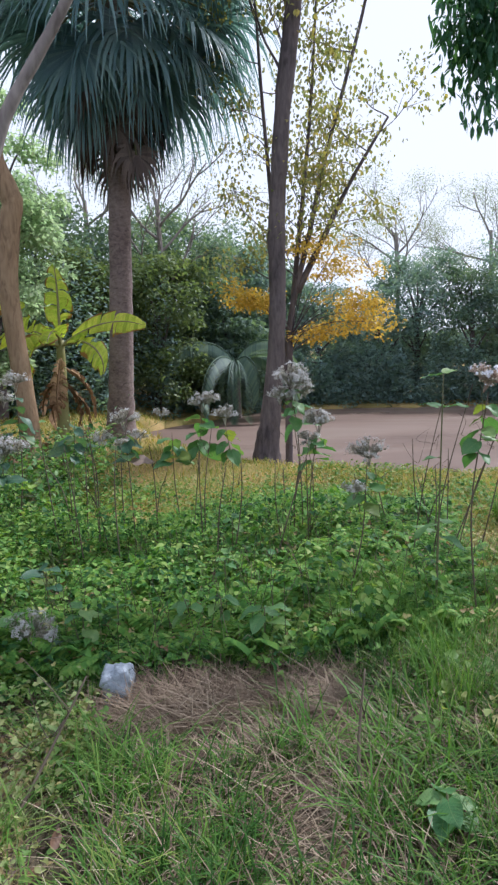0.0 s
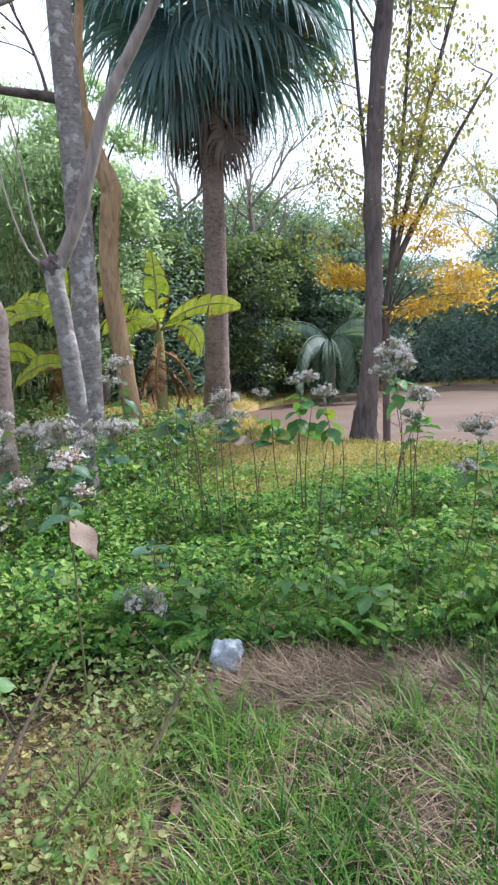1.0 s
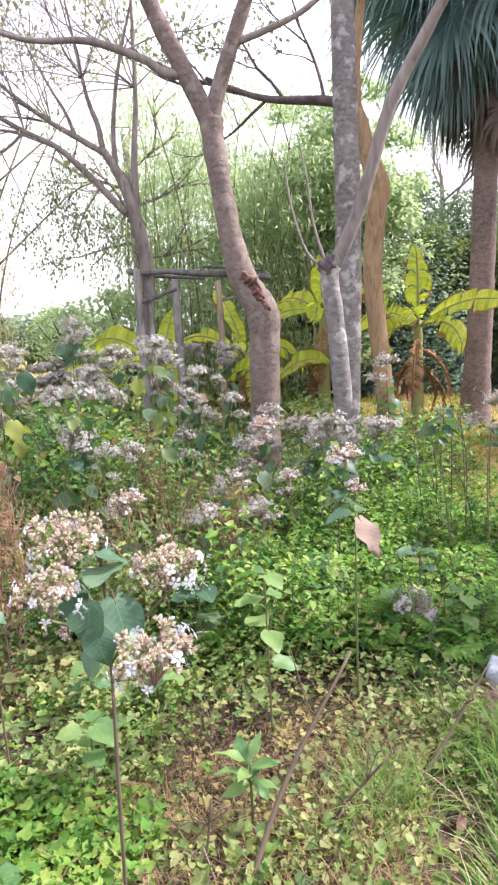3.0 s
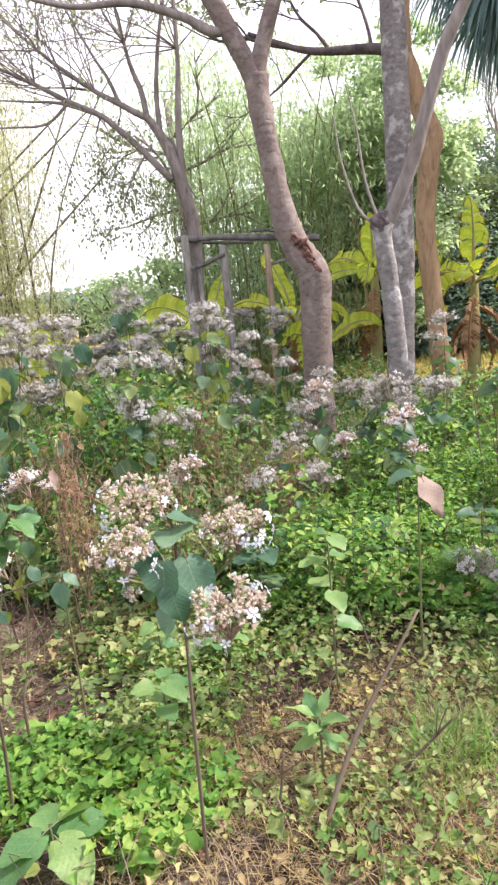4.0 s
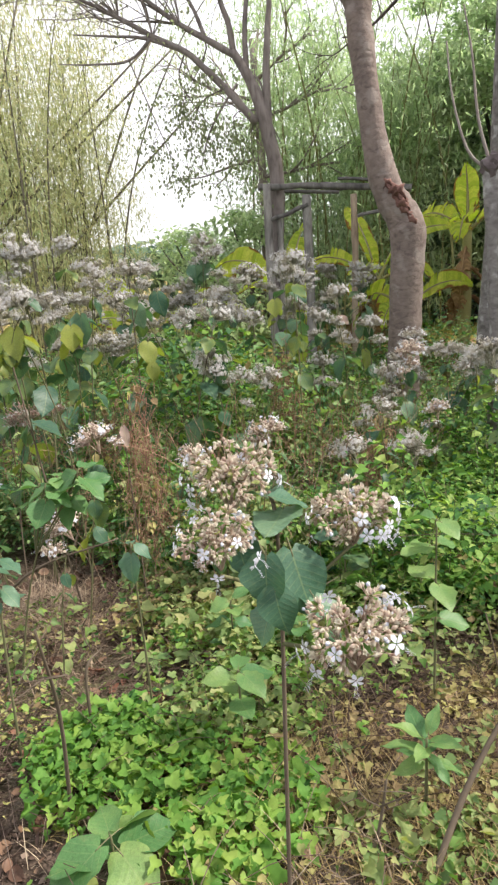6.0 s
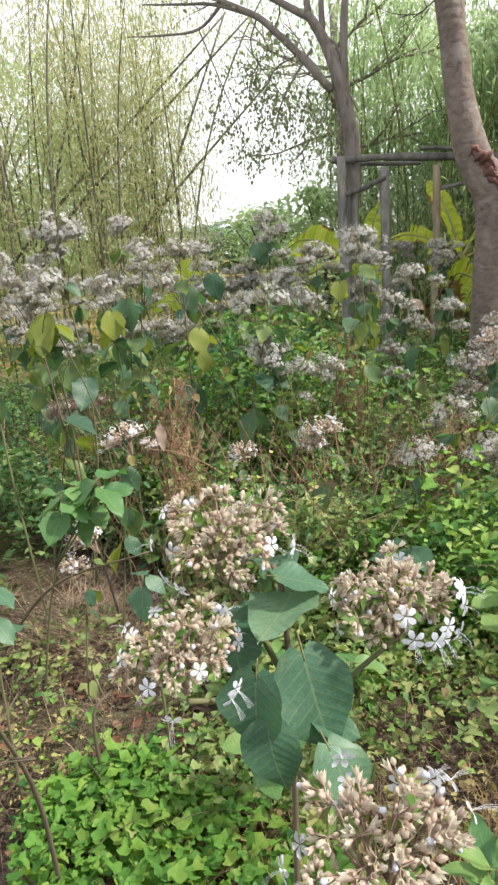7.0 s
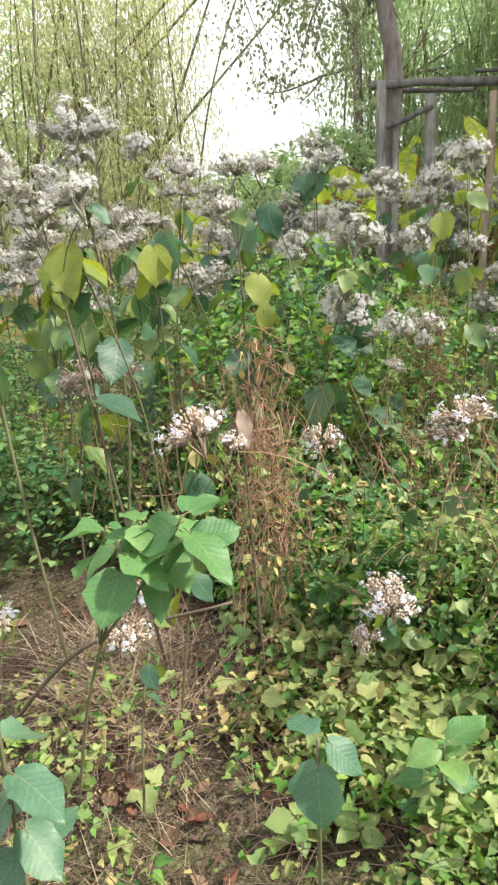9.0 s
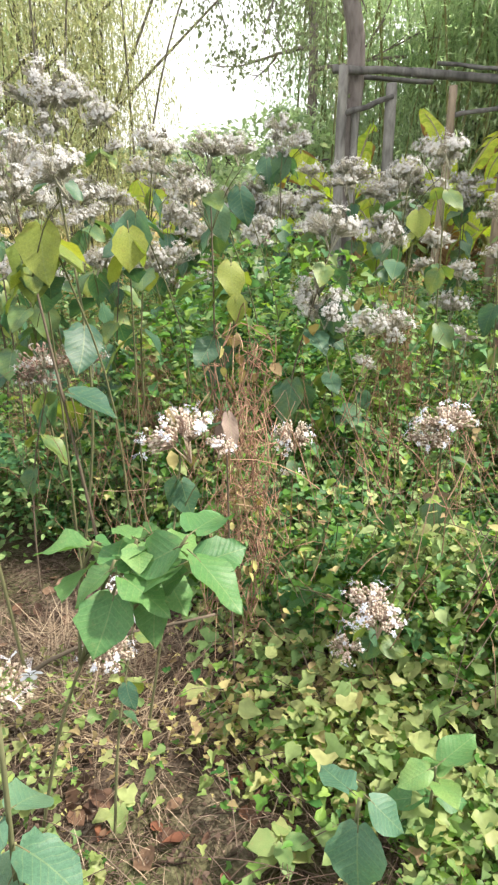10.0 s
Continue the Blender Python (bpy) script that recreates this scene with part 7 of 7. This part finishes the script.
size = np.repeat(np.repeat(ln, 9) * np.tile(0.32 * np.sin(np.pi * (0.15 + 0.8 * s)), n), 2)
stuff("ferns", spread(DIAMOND, pos, np.repeat(np.repeat(az, 9), 2) - 1.571 + sg * 1.1, np.full(len(pos), -0.1), np.zeros(len(pos)), size, np.full(len(pos), 0.8)), M_FERN, "feathery fern-like herbs in the weeds", "ferns")


def grass_stuff(name, n, box, length, width, lean, droop, mat, label, test=None, keep=0.3, scale=4.0, tuft=0):
    x, y = clumpy(n if not tuft else max(1, n // tuft), *box, scale, keep, test)
    if tuft:
        x, y = np.repeat(x, tuft) + rng.normal(size=len(x) * tuft) * 0.025, np.repeat(y, tuft) + rng.normal(size=len(y) * tuft) * 0.025
    n = len(x)
    return stuff(name, grass(on_ground(x, y, -0.01), rnd(n, 0, 6.283), rnd(n, *length), rnd(n, *width), rnd(n, *lean), rnd(n, *droop)), mat, label, "grass")


near_grass = lambda x, y: ~straw_spot(x, y + 0.18) & ~straw_spot(x, y) & (x > -0.9 - 0.25 * np.sin(3 * y)) & (x < 2.05 + 0.3 * np.sin(3.3 * y)) & (y > 1.0 + 0.22 * np.sin(2.1 * x) + 0.12 * np.sin(5.3 * x))  # noqa: E731
grass_stuff("grass", 15500, (-1.2, 2.4, 0.7, 2.9), (0.07, 0.25), (0.003, 0.006), (0.1, 0.9), (0.6, 2.4), M_GRASS, "rough green grass in tufts beside the path", near_grass, 0.25, 4.0, 14)
grass_stuff("grass", 2600, (0.2, 0.75, 2.75, 3.7), (0.12, 0.32), (0.002, 0.0045), (0.05, 0.4), (0.3, 1.4), M_FRESH, "tall light green grass", None, 0.4, 3.0, 16)
grass_stuff("grass", 6000, (0.5, 2.8, 2.4, 5.0), (0.05, 0.16), (0.002, 0.004), (0.2, 1.0), (0.4, 1.8), M_GRASS, "short rough grass in the open", None, 0.05, 3.3, 14)
grass_stuff("grass", 14500, (-1.0, 2.2, 0.9, 2.7), (0.08, 0.26), (0.0022, 0.0045), (0.8, 1.5), (0.1, 0.8), M_STRAW, "dry bent grass among the green", lambda x, y: near_grass(x, y) & ((x > -0.6) | (rng.uniform(size=len(x)) < 0.35)), 0.4, 5.0, 10)
grass_stuff("straw", 6500, (-0.95, 0.45, 2.1, 2.95), (0.1, 0.34), (0.0022, 0.0046), (1.2, 1.62), (-0.15, 0.3), M_STRAW, "flattened patch of grey brown straw", straw_spot, 0.8)
grass_stuff("straw", 7000, (-4.6, -0.9, 0.5, 2.8), (0.03, 0.14), (0.0009, 0.0022), (1.2, 1.6), (-0.1, 0.3), M_DEBRIS, "dry straw and stalks on the soil", None, 0.15, 4.5)
x, y = clumpy(16000, -4.7, -0.9, 0.5, 3.0, 4.0, 0.3)
n = len(x)
a, q, ln = on_ground(x, y, 0.008), rnd(n, 0, 6.283), rnd(n, 0.015, 0.11)
b = a + np.stack([np.cos(q) * ln, np.sin(q) * ln, rng.normal(size=n) * 0.012], -1)
b[:, 2] = np.maximum(b[:, 2], ground_z(b[:, 0], b[:, 1]) + 0.004)
stuff("debris", thin_tubes(a, b, rnd(n, 0.0008, 0.0026), 0.0008, rng.normal(size=n) * 0.006, 3, 3), M_DEBRIS, "broken twigs and woody debris on the soil", "debris")
x, y = clumpy(1000, -3.9, -0.8, 0.8, 3.0, 4.0, 0.2)
n = len(x)
a, q, ln = on_ground(x, y, 0.02), rnd(n, 0, 6.283), rnd(n, 0.1, 0.35)
b = a + np.stack([np.cos(q) * ln, np.sin(q) * ln, rnd(n, -0.01, 0.12)], -1)
b[:, 2] = np.maximum(b[:, 2], ground_z(b[:, 0], b[:, 1]) + 0.01)
stuff("runners", thin_tubes(a, b, 0.0014, 0.001, rnd(n, 0.0, 0.06), 3, 6), M_DEBRIS, "dry brown runners of the creepers", "stalks")
grass_stuff("tan_grass", 5000, (-2.3, -0.8, 1.0, 2.5), (0.05, 0.16), (0.0015, 0.003), (0.3, 1.4), (0.4, 1.8), M_TAN, "tufts of dry tan grass among the creepers", lambda x, y: dry_spot(x, y) | (rng.uniform(size=len(x)) < 0.35), 0.05, 4.2, 16)
grass_stuff("tan_grass", 1300, (-3.6, -1.2, 0.7, 2.3), (0.04, 0.14), (0.0012, 0.003), (0.5, 1.5), (0.2, 1.2), M_STRAW, "short dry tan grass and dead stalks", None, 0.1, 3.3, 12)
grass_stuff("tan_grass", 4000, (0.5, 2.6, 1.6, 4.8), (0.06, 0.2), (0.003, 0.005), (0.2, 1.2), (0.4, 1.6), M_TAN, "yellow dry grass among the green", None, 0.1, 2.7, 14)
grass_stuff("tan_grass", 4500, (-1.75, -0.75, 0.75, 1.75), (0.05, 0.16), (0.0012, 0.0028), (0.7, 1.5), (0.1, 0.9), M_TAN, "flattened dry tan grass between the creepers", None, 0.1, 5.2, 10)
dry_land = lambda x, y: ground_z(x, y) > -0.7  # noqa: E731
grass_stuff("field_grass", 9000, (0.55, 3.4, 2.5, 5.8), (0.04, 0.15), (0.003, 0.006), (0.2, 1.2), (0.3, 1.5), M_FIELD, "short dry yellow grass at the edge of the weeds", lambda x, y: x > 0.27 * y - 0.1, 0.35, 2.2)
grass_stuff("field_grass", 30000, (-3.4, 5.5, 5.0, 11.5), (0.05, 0.15), (0.006, 0.012), (0.1, 0.9), (0.3, 1.4), M_FIELD, "short dry yellow grass between the weeds and the pond", dry_land, 0.5, 1.5)
grass_stuff("field_grass", 12000, (0.6, 5.5, 3.4, 8.8), (0.06, 0.18), (0.005, 0.010), (0.1, 0.9), (0.3, 1.4), M_FIELD, "dry yellow grass beside the weeds", dry_land, 0.4, 1.8)
grass_stuff("field_grass", 9000, (-8, 0, 11, 17.5), (0.08, 0.2), (0.010, 0.02), (0.1, 0.9), (0.3, 1.4), M_FIELD, "dry grass under the palm", dry_land, 0.5, 1.0)

grass_stuff("grass", 5200, (0.35, 1.6, 2.2, 4.4), (0.1, 0.3), (0.002, 0.0045), (0.05, 0.6), (0.4, 1.6), M_FRESH, "yellow green grass in tufts at the edge of the weeds", lambda x, y: x > 0.2 * y - 0.15, 0.05, 3.7, 18)
grass_stuff("grass", 1500, (1.9, 2.5, 5.0, 5.7), (0.2, 0.45), (0.004, 0.008), (0.05, 0.5), (0.3, 1.2), M_FRESH, "tall yellow green grass beside the pond", None, 0.4, 3.0, 20)

def heap_spot(x, y):
    return ((x + 3.45) / 0.42) ** 2 + ((y - 1.95) / 0.3) ** 2 < 1 + 0.3 * np.sin(9 * x + 5 * y)


grass_stuff("straw", 1500, (-4.0, -2.9, 1.55, 2.4), (0.1, 0.34), (0.0018, 0.004), (0.9, 1.5), (0.1, 0.7), M_STRAW, "heap of dry brown stalks beside the thicket", heap_spot, 0.6, 5.0)
grass_stuff("straw", 800, (-3.5, -1.0, 1.0, 2.6), (0.06, 0.2), (0.0012, 0.003), (0.6, 1.45), (0.2, 1.2), M_STRAW, "pale dry stalks among the creepers", None, 0.1, 6.0, 9)

# lush tufts in the near grass
tx, ty = np.array([-0.62, -0.66, 0.2, 0.34, 0.12, -0.95, 0.02]), np.array([1.95, 2.1, 2.0, 1.85, 1.75, 1.75, 2.1])
n = 70 * len(tx)
x, y = np.repeat(tx, 70) + rng.normal(size=n) * 0.06, np.repeat(ty, 70) + rng.normal(size=n) * 0.06
stuff("grass_tufts", grass(on_ground(x, y, -0.01), rnd(n, 0, 6.283), rnd(n, 0.14, 0.36), rnd(n, 0.003, 0.006), rnd(n, 0.1, 0.9), rnd(n, 0.9, 2.4), 4), M_FRESH, "lush arching tufts of green grass", "grass")

tx, ty = np.array([-0.98, -0.9, -1.02]), np.array([1.72, 1.84, 1.88])
n = 110 * len(tx)
x, y = np.repeat(tx, 110) + rng.normal(size=n) * 0.05, np.repeat(ty, 110) + rng.normal(size=n) * 0.05
stuff("grass_tufts", grass(on_ground(x, y, -0.01), rnd(n, 0, 6.283), rnd(n, 0.08, 0.22), rnd(n, 0.002, 0.004), rnd(n, 0.1, 1.0), rnd(n, 0.6, 2.0), 4), M_LIME, "tufts of fine yellow green grass beside dry sticks", "grass")

# thin stalks, climbers and dry bits that fill the thicket
n = 1500
x, y = rnd(n, -7.0, -1.7), rnd(n, 2.6, 6.8)
a = on_ground(x, y, 0.0)
hgt = rnd(n, 0.25, 1.0) * np.where(x > -2.8, 0.6, 1.0)
b = a + np.stack([rng.normal(size=n) * 0.14, rng.normal(size=n) * 0.14, hgt], -1)
stuff("thin_stalks", thin_tubes(a, b, 0.0028, 0.0014, rng.normal(size=n) * 0.02, 3, 4), M_STEM, "thin green and brown stalks in the thicket", "stalks")
n = 1400
x, y = rnd(n, -6.5, -1.9), rnd(n, 2.2, 6.0)
a = on_ground(x, y, 0.0) + np.stack([np.zeros(n), np.zeros(n), rnd(n, 0.0, 0.7)], -1)
b = a + np.stack([rng.normal(size=n) * 0.2, rng.normal(size=n) * 0.2, rng.normal(size=n) * 0.12], -1)
b[:, 2] = np.maximum(b[:, 2], ground_z(b[:, 0], b[:, 1]))
stuff("climbers", thin_tubes(a, b, 0.0016, 0.0012, rng.normal(size=n) * 0.06, 3, 5), M_DRYSTEM, "thin tangled climbers and dry stalks", "stalks")

n = 1700
x, y = rnd(n, -5.2, -2.3), rnd(n, 2.3, 4.8)
a = on_ground(x, y, 0.0) + np.stack([np.zeros(n), np.zeros(n), rnd(n, 0.0, 0.75)], -1)
b = a + np.stack([rng.normal(size=n) * 0.1, rng.normal(size=n) * 0.1, rnd(n, 0.05, 0.4)], -1)
stuff("dry_twigs", thin_tubes(a, b, 0.0018, 0.001, rng.normal(size=n) * 0.04, 3, 5), M_VINE, "reddish and tan dry twigs in the thicket", "stalks")
low_leaves("dead_leaves", 2000, (-5.2, -2.3, 2.3, 4.8), WILD + IVY, (0.012, 0.034), 0.85, M_DRYCREEP, "dry tan leaves caught in the thicket", None, 0.1, 4.0)
low_leaves("weeds", 2200, (-5.0, -2.2, 2.4, 4.4), IVY + WILD, (0.014, 0.042), 0.6, M_LIME, "pale yellow green leaves of climbers in the thicket", back_half, 0.05, 3.3)

n = 900
x, y = rnd(n, -2.2, 1.0), rnd(n, 2.8, 5.6)
a = on_ground(x, y, 0.02)
b = a + np.stack([rng.normal(size=n) * 0.1, rng.normal(size=n) * 0.1, rnd(n, 0.08, 0.4)], -1)
stuff("dry_twigs", thin_tubes(a, b, 0.002, 0.0012, rng.normal(size=n) * 0.03, 3, 4), M_DRYSTEM, "thin dry stalks standing in the weeds", "stalks")

# crumbled leaf bits on the soil
x, y = clumpy(15000, -4.7, -0.7, 0.5, 3.0, 5.0, 0.4)
n = len(x)
stuff("leaf_crumbs", spread(DIAMOND, on_ground(x, y, 0.006), rnd(n, 0, 6.28), rng.normal(size=n) * 0.3, rng.normal(size=n) * 0.4, 0.005 + 0.022 * rnd(n, 0, 1) ** 2, rnd(n, 0.6, 1.6)), M_DEBRIS, "crumbled grey brown leaf bits on the soil", "debris")

# fallen leaves
x, y = clumpy(900, -4.4, 0.8, 0.5, 3.2, 3.0, 0.2, lambda x, y: bare_spot(x, y) | (rng.uniform(size=len(x)) < 0.22))
n = len(x)
stuff("fallen_leaves", spread(blade([0.0, 0.24, 0.28, 0.2, 0.0], 0.5, -0.2), on_ground(x, y, 0.012), rnd(n, 0, 6.28), rnd(n, -0.25, 0.25), rng.normal(size=n) * 0.5, 0.02 + 0.085 * rnd(n, 0, 1) ** 1.6, rnd(n, 0.8, 1.5)), M_LITTER, "curled brown fallen leaves on the soil", "fallen leaves")

FALLEN = [mesh_np("fallen_leaf", *blade([0.0, 0.2, 0.27, 0.22, 0.1, 0.0], f, c, w)[:2], M_RUST) for f, c, w in ((0.5, -0.25, 0.04), (0.7, 0.2, 0.03), (0.3, -0.4, 0.06), (0.9, 0.1, 0.02))]
x, y = clumpy(46, -3.2, -1.5, 1.1, 2.1, 4.0, 0.1)
x, y = np.concatenate([x, [-2.1, -2.02, -1.78, -2.62, -2.35, -2.45, -2.2]]), np.concatenate([y, [1.06, 1.18, 1.12, 1.5, 1.42, 1.62, 1.55]])
for k in range(len(x)):
    ob = new("fallen_leaf", FALLEN[k % 4])
    ob.matrix_world = Matrix.Translation((x[k], y[k], float(ground_z(x[k], y[k])) + 0.012)) @ Matrix.Rotation(rng.uniform(0, 6.28), 4, "Z") @ Matrix.Rotation(rng.normal() * 0.15, 4, "X") @ Matrix.Rotation(rng.normal() * 0.3, 4, "Y") @ Matrix.Scale(rng.uniform(0.045, 0.09), 4)
    tagged(ob, "curled reddish brown fallen leaf lying on the litter", "fallen leaf", "fallen leaves by the path")

yl = new("fallen_leaf", LEAVES["lime"][3])
yl.matrix_world = Matrix.Translation((-2.99, 1.66, float(ground_z(-2.99, 1.66)) + 0.04)) @ Matrix.Rotation(3.8, 4, "Z") @ Matrix.Rotation(-0.5, 4, "X") @ Matrix.Scale(0.07, 4)
tagged(yl, "single bright yellow green leaf lying on brown litter", "fallen leaf", "fallen leaves by the path")

# sparse turf on the ground that the path leaves behind
grass_stuff("turf", 22000, (-9, 8, -7, 1.9), (0.06, 0.22), (0.006, 0.012), (0.2, 1.2), (0.3, 1.5), M_GRASS, "thin rough turf beside the path", lambda x, y: (y < 0.5) | (x < -4.0) | (x > 2.3), 0.3, 1.5)
grass_stuff("turf", 12000, (-9, 8, -7, 1.9), (0.06, 0.22), (0.005, 0.010), (0.8, 1.5), (0.1, 0.6), M_STRAW, "dry thatch beside the path", lambda x, y: (y < 0.5) | (x < -4.0) | (x > 2.3), 0.3, 1.2)
